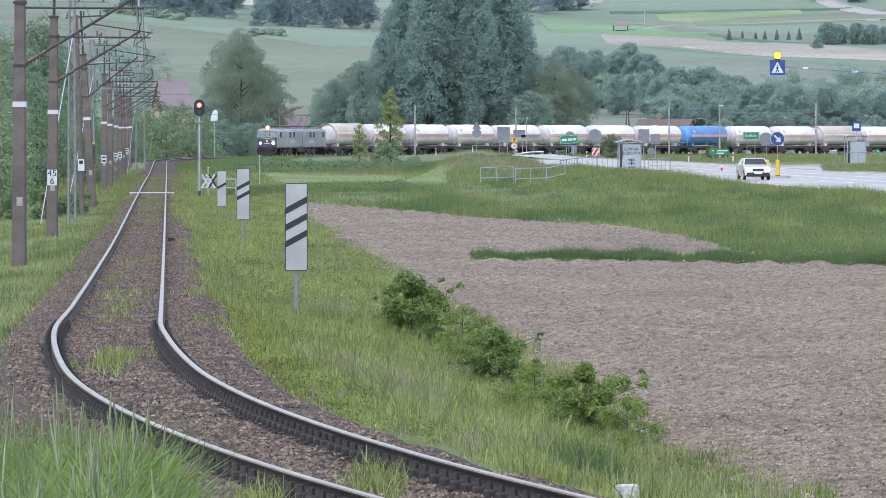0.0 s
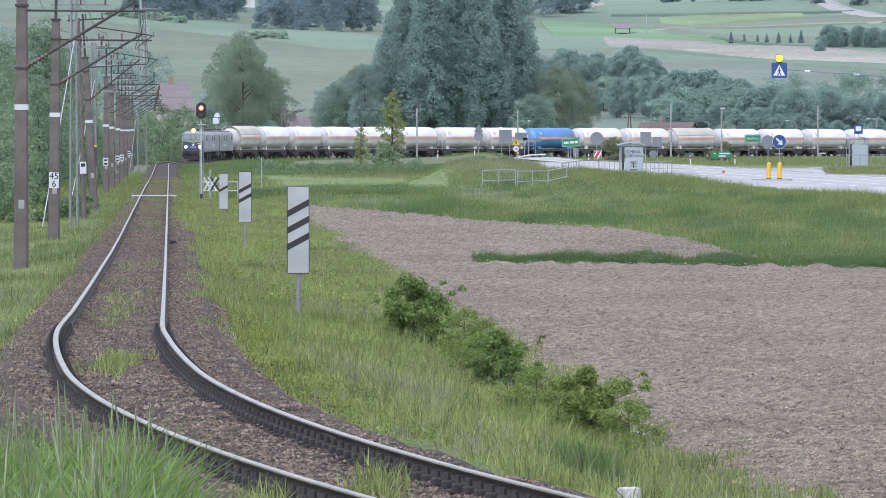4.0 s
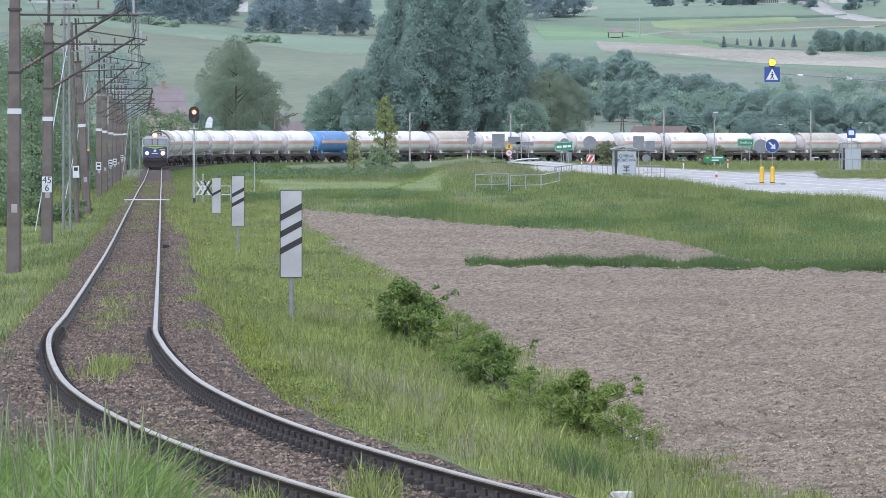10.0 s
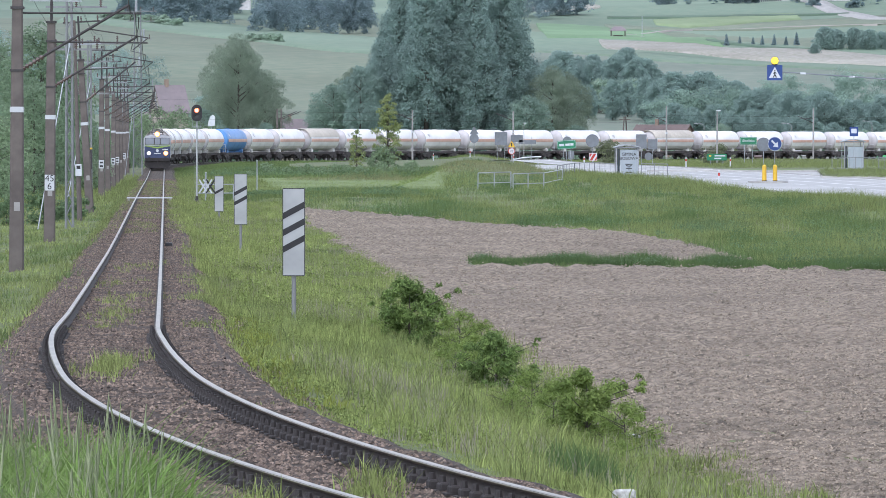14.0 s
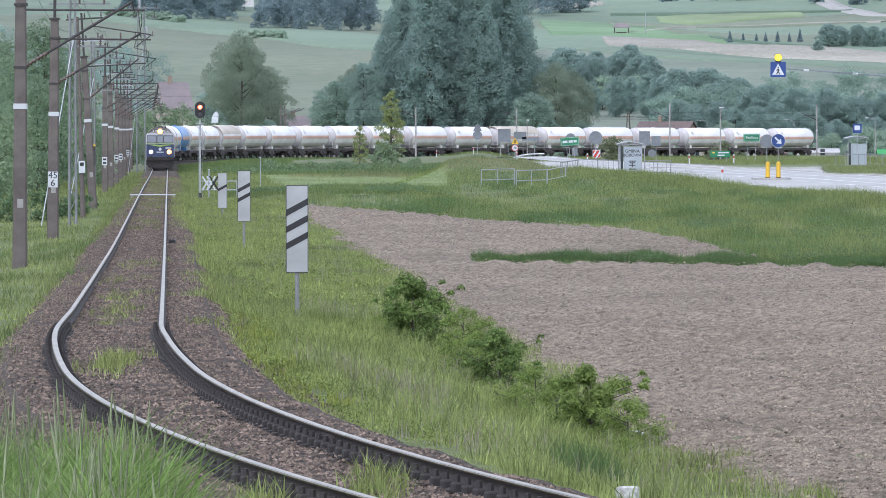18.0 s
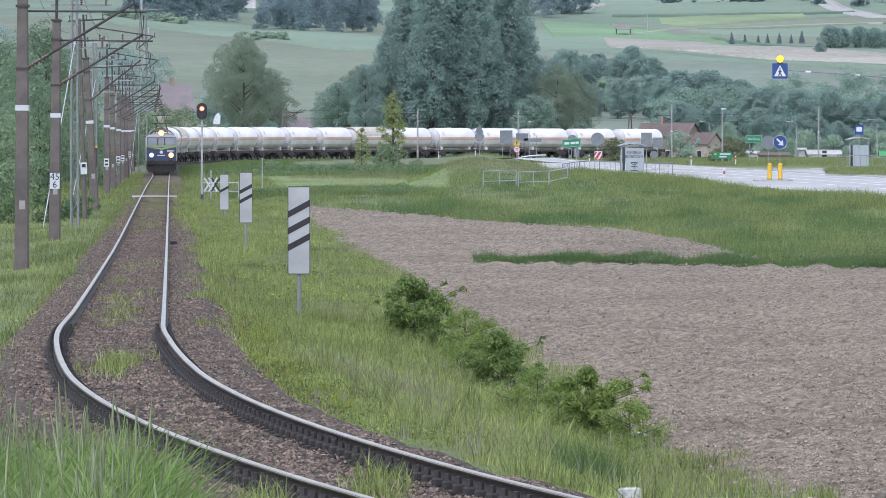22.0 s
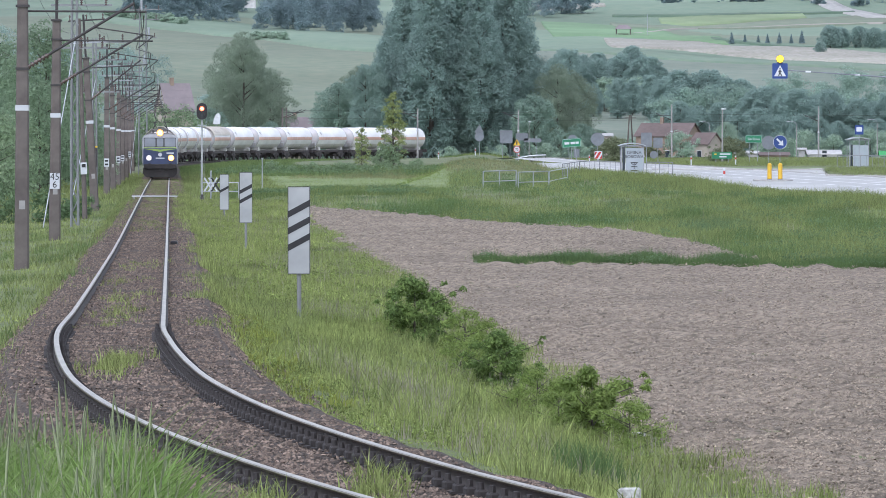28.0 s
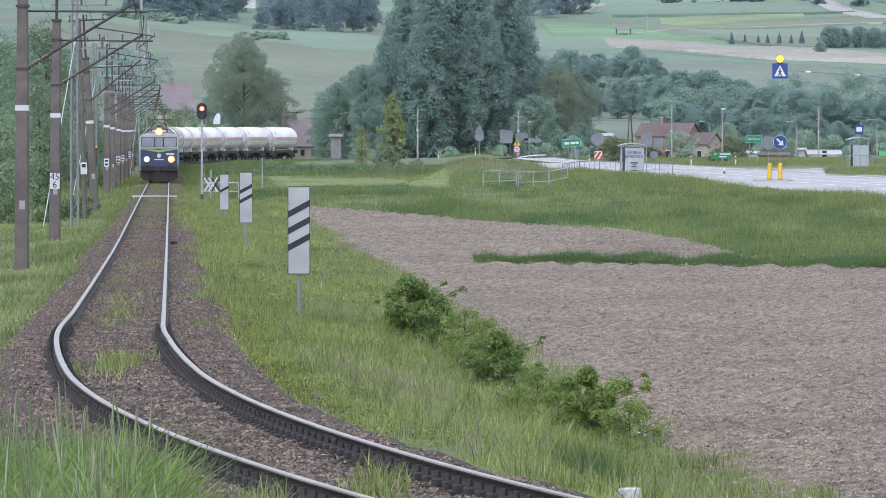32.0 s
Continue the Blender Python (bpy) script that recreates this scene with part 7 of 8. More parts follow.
for px in (448, 585, 740, 917, 1188, 1449):
    xs, ys = LX + 3.3 * np.cos(LA), LY - 3.3 * np.sin(LA)
    off_px = 784 + 1e4 * xs / ys
    far = (LS > 690) if px > 440 else (LS > 600)
    s = float(LS[far][np.argmin(np.abs(off_px[far] - px))])
    far_mast(s, -3.3 if px < 600 else 3.3, 8.6 if px > 1000 else 7.6)
for name, up, r in (("contact_wire", 5.6, 0.012), ("catenary_wire", 6.7, 0.012)):
    wire(name, [on_line(s, 0.0, up) for s in np.arange(690, 1100, 12)], r, "thin dark overhead wire above the railway")


def lamp(x, y, h, arm, label, fat=1.0):
    t = thing("street_lamp", pose(x, y, zl(x, y)), label, "street lamp", "street lamps")
    bm = bmesh.new()
    rod(bm, (0, 0, 0), (0, 0, h), 0.13 * fat, 0.07 * fat, 10)
    part("pole", bm, CONC2, t)
    bm = bmesh.new()
    if arm:
        pts = [(0, h), (0.1 * arm, h + 0.4), (0.5 * arm, h + 0.65), (1.3 * arm, h + 0.75)]
        for (a, b), (c, d) in zip(pts, pts[1:]):
            rod(bm, (a, 0, b), (c, 0, d), 0.05)
        part("arm", bm, STEEL, t)
        bm = bmesh.new()
        box(bm, 1.5 * arm, 0, h + 0.74, 0.6, 0.25, 0.14, 0.04)
    else:
        box(bm, 0.15 * fat, 0, h + 0.05, 0.6 * fat, 0.3 * fat, 0.16, 0.05)
    part("lamp_head", bm, WHITE, t)
    return t


lamp(34.6, 700, 6.6, 0, "pale concrete street lamp beyond the road")
lamp(47.6, 1010, 6.6, -1, "curved-arm street lamp by the houses")
lamp(63.2, 1010, 6.6, -1, "curved-arm street lamp by the houses")
lamp(77.6, 1010, 7.0, -1, "curved-arm street lamp by the houses")
lamp(11.2, 735, 5.2, 0, "thin pale lamp pole beside the road signs", 0.5)
t = thing("utility_pole", pose(29.8, 900, zl(29.8, 900)), "dark wooden twin-leg utility pole", "utility pole")
for sx in (-1, 1):
    bm = bmesh.new()
    rod(bm, (sx * 0.6, 0, 0), (sx * 0.12, 0, 8.0), 0.14, 0.09)
    part("leg", bm, SLEEPER, t)
bm = bmesh.new()
box(bm, 0, 0, 7.5, 1.8, 0.1, 0.12)
part("crossarm", bm, SLEEPER, t)

# ---- grass, stones, clods ----
BLADE = leafy("grass_blades", (0.340, 0.388, 0.140), (0.195, 0.242, 0.080), 0.9, 0.7, island=0.5, coarse=0.25)
BLADE_DARK = leafy("dense_green_blades", (0.115, 0.175, 0.065), (0.085, 0.135, 0.052), 0.5, 0.75, island=0.3, coarse=0.15)
BLADE_BANK = leafy("bank_blades", (0.180, 0.240, 0.090), (0.125, 0.178, 0.068), 0.3, 0.75, island=0.35, coarse=0.07)
BLADE_OLIVE = leafy("olive_seeding_blades", (0.250, 0.290, 0.112), (0.180, 0.222, 0.084), 0.5, 0.75, island=0.45, coarse=0.12)
BLADE_DRY = leafy("dry_olive_blades", (0.285, 0.285, 0.150), (0.205, 0.215, 0.105), 0.5, 0.8, island=0.4, coarse=0.12)
BLADE_SOFTBANK = leafy("grey_green_blades", (0.165, 0.215, 0.095), (0.120, 0.165, 0.072), 0.5, 0.75, island=0.4, coarse=0.12)
BLADE_MEADOW = leafy("meadow_blades", (0.225, 0.29, 0.092), (0.18, 0.24, 0.075), 0.5, 0.75, island=0.4, coarse=0.12)
BLADE_SOFT = leafy("soft_grass_blades", (0.325, 0.385, 0.185), (0.225, 0.290, 0.120), 1.2, 0.7, island=0.4, coarse=0.4)
BLADE_LUSH = leafy("lush_grass_blades", (0.225, 0.325, 0.095), (0.140, 0.220, 0.062), 1.2, 0.6, island=0.35, coarse=0.5)
PLUME = leafy("seed_plumes", (0.450, 0.490, 0.310), (0.350, 0.400, 0.225), 3, 0.8, island=0.25)
LEAF_WEED = leafy("weed_leaves", (0.285, 0.340, 0.110), (0.185, 0.240, 0.076), 2, 0.7, island=0.45)
STRAW = leafy("dry_stalks", (0.345, 0.32, 0.24), (0.27, 0.25, 0.19), 2, 0.8, island=0.3)
WEED = leafy("yellow_weeds", (0.275, 0.305, 0.075), (0.190, 0.235, 0.060), 3, 0.7, island=0.4)


def blades(name, label, x, y, z, h, width, per, spread, material, seed, lean=0.35, simple=False):
    """Bent grass blades in tufts at (x, y, z)."""
    rng = np.random.default_rng(seed)
    n = len(x) * per
    X = np.repeat(x, per) + rng.normal(size=n) * spread
    Y = np.repeat(y, per) + rng.normal(size=n) * spread
    Z = np.repeat(z, per)
    H = np.repeat(h, per) * (0.45 + 0.65 * rng.random(n))
    a = rng.random(n) * 2 * math.pi
    lx, ly = np.cos(a) * H * lean * rng.random(n), np.sin(a) * H * lean * rng.random(n)
    b = rng.random(n) * math.pi
    wx, wy = np.cos(b) * width * (0.6 + 0.8 * rng.random(n)), np.sin(b) * width * 0.6
    base = np.stack([X, Y, Z - 0.05], -1)
    mid = base + np.stack([lx * 0.35, ly * 0.35, H * 0.6], -1)
    tip = base + np.stack([lx, ly, H], -1)
    side = np.stack([wx, wy, 0 * wx], -1)
    if simple:
        V = np.stack([base - side, base + side, tip], 1).reshape(-1, 3)
        return tagged(part_mesh(name, mesh_np(name, V, np.arange(n * 3).reshape(-1, 3)), material), label, "grass", kind="stuff")
    V = np.stack([base - side, base + side, mid - side * 0.7, mid + side * 0.7, tip], 1).reshape(-1, 3)
    k = np.arange(n)[:, None] * 5
    F = np.concatenate([k + np.array([[0, 1, 3]]), k + np.array([[0, 3, 2]]), k + np.array([[2, 3, 4]])], 0)
    ob = part_mesh(name, mesh_np(name, V, F), material)
    return tagged(ob, label, "grass", kind="stuff")


rng = np.random.default_rng(100)


def scatter(n, y0, y1, o0, o1, power=1.0):
    y = y0 + (y1 - y0) * rng.random(n) ** power
    x = line_x(y) + o0 + (o1 - o0) * rng.random(n)
    return x, y


def ballast_edge(x, y, right=True):
    off = x - line_x(y)
    wob = 1.3 * lattice(0, x, y * 0.4, 0.5, 41) + 0.9 * lattice(0, x, y * 0.5, 1.6, 42)
    near = 0.55 * smooth01((y - 190) / 60)
    return off > 1.62 - 0.6 * near + 0.55 * wob if right else off < -1.5 + 0.5 * near - 0.7 * wob


x, y = scatter(18500, 36, 112, 1.2, 8.6, 1.3)
ok = ballast_edge(x, y) & (x - line_x(y) < 7.7 + 1.2 * lattice(0, x, y, 0.5, 43))
x, y = x[ok], y[ok]
hh = 0.07 + 0.34 * np.clip(0.42 + lattice(0, x, y * 0.5, 0.8, 44) + 0.5 * lattice(0, x, y * 0.5, 2.4, 96), 0.03, 1) ** 1.4 * (0.5 + rng.random(len(x)))
hh *= np.clip((x - line_x(y) - 1.2) / 2.0, 0.35, 1)
blades("slope_grass", "long fresh green grass on the railway slope", x, y, turf(x, y), hh, 0.008, 11, 0.09, BLADE, 101, 0.6)
x, y = scatter(24000, 110, 335, 1.1, 7.6, 1.2)
ok = ballast_edge(x, y)
x, y = x[ok], y[ok]
tone = lattice(0, x, y * 0.2, 0.7, 92) + 0.5 * lattice(0, x, y * 0.3, 2.1, 93)
for sel, mt, seed in ((tone > 0.0, BLADE, 102), (tone <= 0.0, BLADE_OLIVE, 136)):
    blades("slope_grass", "green grass along the far railway slope", x[sel], y[sel], turf(x[sel], y[sel]), 0.14 + 0.30 * np.clip(0.5 + tone[sel], 0, 1) * rng.random(sel.sum()), 0.012, 9, 0.16, mt, seed, 0.7, True)
x, y = scatter(19000, 40, 330, -14, -1.4, 1.5)
ok = ballast_edge(x, y, False)
x, y = x[ok], y[ok]
tone = lattice(0, x, y * 0.2, 0.6, 94) + 0.5 * lattice(0, x, y * 0.3, 1.9, 95)
for sel, mt, seed in ((tone > 0.12, BLADE, 103), ((tone <= 0.12) & (tone > -0.2), BLADE_OLIVE, 137), (tone <= -0.2, BLADE_BANK, 138)):
    blades("verge_grass", "green grass under the line masts", x[sel], y[sel], turf(x[sel], y[sel]), 0.12 + 0.34 * np.clip(0.5 - tone[sel], 0, 1) * rng.random(sel.sum()), 0.012, 9, 0.14, mt, seed, 0.7, True)
x, y = scatter(9000, 330, 600, -16, 9, 1.0)
ok = np.abs(x - line_x(y)) > 1.5
x, y = x[ok], y[ok]
blades("verge_grass", "distant green grass along the railway", x, y, land(x, y), 0.20 + 0.3 * rng.random(len(x)), 0.02, 8, 0.3, BLADE_OLIVE, 104, 0.7, True)
n = 12000
x, y = 3 + 62 * rng.random(n), 545 + 330 * rng.random(n)
ok = np.abs(x - road_x(y)) > 11.5
x, y = x[ok], y[ok]
blades("verge_grass", "rough olive grass beyond the road", x, y, land(x, y), 0.16 + 0.26 * rng.random(len(x)), 0.022, 10, 0.8, BLADE_OLIVE, 116, 0.8, True)
n = 13000
ss, oo = 470 + 330 * rng.random(n), 1.9 + 13 * rng.random(n) ** 1.3
x, y, _ = on_line(ss, oo)
ok = np.abs(x - road_x(y)) > 9.5
x, y = x[ok], y[ok]
blades("verge_grass", "rough olive grass along the curving track", x, y, land(x, y), 0.14 + 0.34 * np.clip(lattice(0, x, y, 0.2, 56) + 0.4, 0, 1) * (0.5 + rng.random(len(x))), 0.022, 9, 0.4, BLADE_BANK, 128, 1.0, True)
n = 5000
x, y = 29.5 + 26 * rng.random(n), 424 + 76 * rng.random(n)
ok = x > 29.5 + (y - 428) * 0.062
x, y = x[ok], y[ok]
blades("island_grass", "overgrown grass on the traffic island", x, y, land(x, y) + 0.2, 0.14 + 0.24 * rng.random(len(x)), 0.012, 10, 0.3, BLADE_OLIVE, 129, 0.9, True)
# tall seeding grass on the knoll by the near end: broad soft blades, then stems with pale plumes
def plumes(name, label, x, y, z, h, material, seed):
    """Thin stems, each with a spindle-shaped seed head at its top."""
    rng = np.random.default_rng(seed)
    Vs, Fs = [], []
    for k in range(len(x)):
        lean = Vector((rng.normal() * 0.05, rng.normal() * 0.05, 1)) * h[k]
        foot = Vector((x[k], y[k], z[k] - 0.05))
        for a, b, r0, r1, r2 in ((0.0, 0.74, 0.0022, 0.0020, 0.0016), (0.66, 1.0, 0.0018, 0.0062, 0.001)):
            ring = []
            for u, r in ((a, r0), (a + (b - a) * 0.45, r1), (b, r2)):
                c = foot + lean * u + Vector((lean.x, lean.y, 0)) * u * u
                ring += [(c.x + r * math.cos(q), c.y + r * math.sin(q), c.z) for q in (0.3, 2.4, 4.5)]
            n0 = len(Vs)
            Vs += ring
            for m in (0, 3):
                for q in range(3):
                    Fs.append((n0 + m + q, n0 + m + (q + 1) % 3, n0 + m + 3 + (q + 1) % 3, n0 + m + 3 + q))
    return tagged(part_mesh(name, mesh_np(name, Vs, Fs), material, smooth=True), label, "grass", kind="stuff")


n = 2700
x, y = -2.1 + 1.75 * rng.random(n), 15.0 + 7.5 * rng.random(n)
lim = -0.052 * y + 0.12 + 0.16 * lattice(0, x, y, 1.2, 45)
x, y = x[x < lim], y[x < lim]
clump = np.clip(0.5 + lattice(0, x, y, 2.6, 46), 0, 1)
tall = (0.26 + 0.20 * clump) * (0.75 + 0.4 * rng.random(len(x)))
tall *= np.clip((-0.030 * y - x) / 0.30 + 0.55, 0.40, 1.0)
z = land(x, y)
for sel, mt, lab, wd, lean_, seed in ((clump > 0.55, BLADE_LUSH, "broad lush green grass blades on the near knoll", 0.0070, 1.2, 105), (clump <= 0.55, BLADE_SOFT, "soft pale green grass on the near knoll", 0.0038, 0.9, 133)):
    blades("tall_grass", lab, x[sel], y[sel], z[sel], tall[sel], wd, 10, 0.05, mt, seed, lean_)
k = rng.random(len(x)) < 0.15
plumes("seed_stalks", "pale seeding grass stalks on the near knoll", x[k], y[k], z[k], tall[k] * 1.15 + 0.06, PLUME, 106)
n = 34
x = -0.0525 * 17 + 0.62 * rng.random(n)
y = 17.5 + 3 * rng.random(n)
plumes("seed_stalks", "scattered seeding stalks at the knoll's rim", x, y, land(x, y), 0.30 + 0.26 * rng.random(n), PLUME, 134)
# the bank below the road: fine tall grasses in drifts of three kinds
BANK_CREST = ([-14, -10, -3, 2, 6, 9, 12.6, 16.2, 19.6, 23.5, 35], [345, 343, 380, 500, 540, 500, 441, 400, 353, 300, 235])


def drift(x, y, seed):
    """Uneven drifts, drawn out along the slope."""
    return lattice(0, x, y * 0.10, 0.42, seed) + 0.6 * lattice(0, x, y * 0.12, 1.3, seed + 1)


n = 70000
inv = rng.random(n)
y = 1 / (1 / 174 + (1 / 560 - 1 / 174) * inv)
x = -13 + 56 * rng.random(n)
foot = np.interp(x, *BANK_FOOT)
ok = (y > foot - 3 + 5 * lattice(0, x, y, 0.5, 52)) & (y > 183 - 0.6 * x) & (x < road_x(y) - 10.8) & (x - line_x(y) > 6) & ~((y > 362) & (y < 480) & (x < 0.5)) & (x < 0.082 * y + 2)
x, y = x[ok], y[ok]
crest = np.interp(x, *BANK_CREST)
d1, d2 = drift(x, y, 60), drift(x, y, 70)
lump = np.clip(0.5 + d2 + 0.5 * lattice(0, x, y * 0.25, 1.1, 91), 0, 1)
hh = (0.24 + 0.54 * lump ** 1.5) * (0.5 + 0.7 * rng.random(len(x))) * np.where(x > 9, np.clip((crest - y) / 40 + 0.5, 0.5, 1), 1)
dry = (x < 9 + 1.5 * d2) & (y > 425)
for sel, mt, lab, seed in ((dry, BLADE_DRY, "dry olive-brown grass on the mound by the road", 135), (~dry & (d1 > 0.32), BLADE_DARK, "dark lush grass in patches on the road bank", 139), (~dry & (d1 > 0.10) & (d1 <= 0.32), BLADE_BANK, "rough deep green grass on the road bank", 107), (~dry & (d1 <= 0.10) & (d1 > -0.36), BLADE_OLIVE, "yellow-green seeding grass on the road bank", 117),
                           (~dry & (d1 <= -0.36), BLADE_SOFTBANK, "soft grey-green grass on the road bank", 118)):
    blades("bank_grass", lab, x[sel], y[sel], land(x[sel], y[sel]), hh[sel], 0.0095, 13, 0.30, mt, seed, 0.8, True)
k = (d2 > 0.10) & (rng.random(len(x)) < 0.45)
V, F = leaf_cloud(rng, np.stack([x[k], y[k], land(x[k], y[k]) + 0.14, 0.34 + 0 * x[k], 0.7 + 0 * x[k], 0.30 + 0 * x[k]], -1), 60000, 0.040, 0.2, 0.1)
tagged(part_mesh("bank_weeds", mesh_np("bank_weeds", V, F), LEAF_NEAR), "dark leafy weeds among the bank's grass", "weeds", kind="stuff")
k = (d2 < -0.30) & (rng.random(len(x)) < 0.10)
blades("dry_stalks", "dry pale stalks on the road bank", x[k], y[k], land(x[k], y[k]), 0.35 + 0.25 * rng.random(k.sum()), 0.006, 5, 0.25, STRAW, 119, 0.4)
n = 6000
y = 235 + 215 * rng.random(n)
x = road_x(y) - 10.9 - 3.5 * rng.random(n)
ok = x > 8.5
x, y = x[ok], y[ok]
blades("bank_grass", "tall uneven seeding grass along the road's edge", x, y, land(x, y), (0.30 + 0.50 * np.clip(0.5 + drift(x, y, 90), 0, 1)) * (0.6 + 0.5 * rng.random(len(x))), 0.0105, 11, 0.25, BLADE_OLIVE, 131, 0.7, True)
# the strip between the two fields
n = 6500
x = 0.8 + 24 * rng.random(n)
y = 184 - 0.6 * x + (rng.random(n) - 0.5) * 7.4
ok = x > 1.2 + 0.8 * lattice(0, x, y, 0.8, 47)
x, y = x[ok], y[ok]
tuft = np.clip(0.5 + lattice(0, x, y * 0.3, 0.9, 50) + 0.5 * lattice(0, x, y, 2.2, 53), 0, 1)
hs = (0.14 + 0.42 * tuft) * (0.6 + 0.5 * rng.random(len(x)))
for sel, mt, lab, seed in ((tuft > 0.25, BLADE_DARK, "dark dense grass strip between ploughed fields", 108), (tuft <= 0.25, BLADE_BANK, "green grass strip between ploughed fields", 126)):
    blades("grass_strip", lab, x[sel], y[sel], land(x[sel], y[sel]), hs[sel], 0.009, 14, 0.16, mt, seed, 0.9, True)
k = tuft > 0.6
V, F = leaf_cloud(rng, np.stack([x[k], y[k], land(x[k], y[k]) + 0.16, 0.18 + 0 * x[k], 0.5 + 0 * x[k], 0.18 + 0 * x[k]], -1), 9000, 0.030, 0.2, 0.1)
tagged(part_mesh("strip_weeds", mesh_np("strip_weeds", V, F), LEAF_NEAR), "dark leafy weeds in the grass strip", "weeds", kind="stuff")
# mown meadow and the verge below the road signs
n = 7000
x, y = -16 + 18 * rng.random(n), 362 + 145 * rng.random(n)
ok = (x - line_x(y) > 6)
x, y = x[ok], y[ok]
blades("meadow_grass", "short yellow-green meadow grass", x, y, land(x, y), 0.06 + 0.07 * rng.random(len(x)), 0.016, 10, 0.5, BLADE_MEADOW, 127, 1.0, True)
n = 3500
x, y = -22 + 26 * rng.random(n), 505 + 90 * rng.random(n)
ok = x - line_x(y) > 5
x, y = x[ok], y[ok]
blades("ditch_grass", "rough grass and weeds below the far track", x, y, land(x, y), (0.25 + 0.6 * np.clip(lattice(0, x, y, 0.12, 48) + 0.45, 0, 1)) * (0.6 + 0.5 * rng.random(len(x))), 0.045, 7, 0.6, BLADE_BANK, 109, 0.9, True)
V, F = leaf_cloud(rng, np.stack([x, y, land(x, y) + 0.25, 0.5 + 0 * x, 0.6 + 0 * x, 0.32 + 0 * x], -1), 16000, 0.075, 0.2, 0.1)
tagged(part_mesh("ditch_weeds", mesh_np("ditch_weeds", V, F), LEAF_NEAR), "dark leafy weeds filling the ditch below the track", "weeds", kind="stuff")
n = 3200
x, y = -13 + 13 * rng.random(n), 338 + 24 * rng.random(n)
y = y + 14 * lattice(0, x, y, 0.2, 49)
blades("ditch_grass", "deep green grass along the meadow edge", x, y, land(x, y), 0.16 + 0.3 * rng.random(n), 0.010, 14, 0.35, BLADE_BANK, 110, 0.9, True)
k = lattice(0, x, y * 0.2, 0.8, 57) > 0.0
V, F = leaf_cloud(rng, np.stack([x[k], y[k], land(x[k], y[k]) + 0.18, 0.3 + 0 * x[k], 0.5 + 0 * x[k], 0.22 + 0 * x[k]], -1), 9000, 0.05, 0.2, 0.1)
tagged(part_mesh("meadow_weeds", mesh_np("meadow_weeds", V, F), LEAF_NEAR), "dark leafy weeds along the meadow edge", "weeds", kind="stuff")
x, y = scatter(110, 44, 125, 2.6, 6.6)
x, y = np.repeat(x, 5) + 0.10 * rng.normal(size=550), np.repeat(y, 5) + 0.7 * rng.normal(size=550)
blades("grass_tussocks", "darker taller grass tussocks on the slope", x, y, land(x, y), 0.26 + 0.28 * rng.random(550), 0.007, 10, 0.05, BLADE_OLIVE, 115, 0.8)
# leafy weeds in the slope's grass
x, y = scatter(3200, 40, 130, 2.0, 7.2, 1.2)
keep = lattice(0, x, y * 0.4, 0.55, 51) > -0.05
x, y = x[keep], y[keep]
V, F = leaf_cloud(rng, np.stack([x, y, land(x, y) + 0.09, 0.10 + 0 * x, 0.25 + 0 * x, 0.10 + 0 * x], -1), 42000, 0.018, 0.0, 0.1)
tagged(part_mesh("slope_weeds", mesh_np("slope_weeds", V, F), LEAF_WEED), "low leafy green weeds among the grass", "weeds", kind="stuff")
x, y = scatter(2600, 120, 335, 1.8, 7.4, 1.1)
keep = lattice(0, x, y * 0.3, 0.6, 58) > 0.02
x, y = x[keep], y[keep]
V, F = leaf_cloud(rng, np.stack([x, y, land(x, y) + 0.12, 0.16 + 0 * x, 0.5 + 0 * x, 0.14 + 0 * x], -1), 22000, 0.034, 0.0, 0.1)
tagged(part_mesh("slope_weeds", mesh_np("slope_weeds", V, F), LEAF_WEED), "leafy weeds along the far slope", "weeds", kind="stuff")
x, y = scatter(1500, 115, 335, 1.8, 7.4, 1.1)
blades("dry_stalks", "dry grey stalks on the far slope", x, y, land(x, y), 0.22 + 0.28 * rng.random(len(x)), 0.007, 5, 0.2, STRAW, 130, 0.5, True)
n = 12000
y = 205 + 280 * rng.random(n) ** 1.1
off = -1.9 + 4.0 * rng.random(n)
ok = (np.abs(np.abs(off) - 0.7525) > 0.16) & (rng.random(n) < 0.35 + 0.65 * smooth01((y - 230) / 90)) & (lattice(0, off * 2, y * 0.2, 1.0, 59) > -0.22)
y, off = y[ok], off[ok]
x = line_x(y) + off
blades("track_grass", "low grass overgrowing the far track", x, y, rail_z(y) - 0.2 - 0.25 * smooth01((np.abs(off) - 1.45) / 0.6), 0.07 + 0.16 * rng.random(len(y)), 0.011, 9, 0.10, BLADE_OLIVE, 132, 0.9, True)
# weeds between and beside the rails
xs, ys, hs = [], [], []
for s, off, rr, c, h in ((-21.5, -0.12, 0.35, 60, 0.26), (-19.5, 0.1, 0.25, 25, 0.2), (0.5, -0.05, 0.4, 25, 0.16), (8, 0.0, 0.5, 40, 0.2), (19, 0.05, 0.7, 36, 0.2), (35, -0.1, 0.9, 30, 0.2), (52, 0, 1.5, 40, 0.18), (-46.5, 0.1, 0.25, 40, 0.3), (-49.5, -1.45, 0.3, 40, 0.3)):
    px, py, _ = on_line(s, off)
    xs.append(px + rng.normal(size=c) * rr * 0.42)
    ys.append(py + rng.normal(size=c) * min(rr * 4.5, 3))
    hs.append(h * (0.5 + 0.6 * rng.random(c)))
x, y, h = np.concatenate(xs), np.concatenate(ys), np.concatenate(hs)
blades("track_weeds", "green weed tufts growing in the ballast", x, y, rail_z(y) - 0.19, h, 0.007, 11, 0.06, BLADE, 111, 0.8)
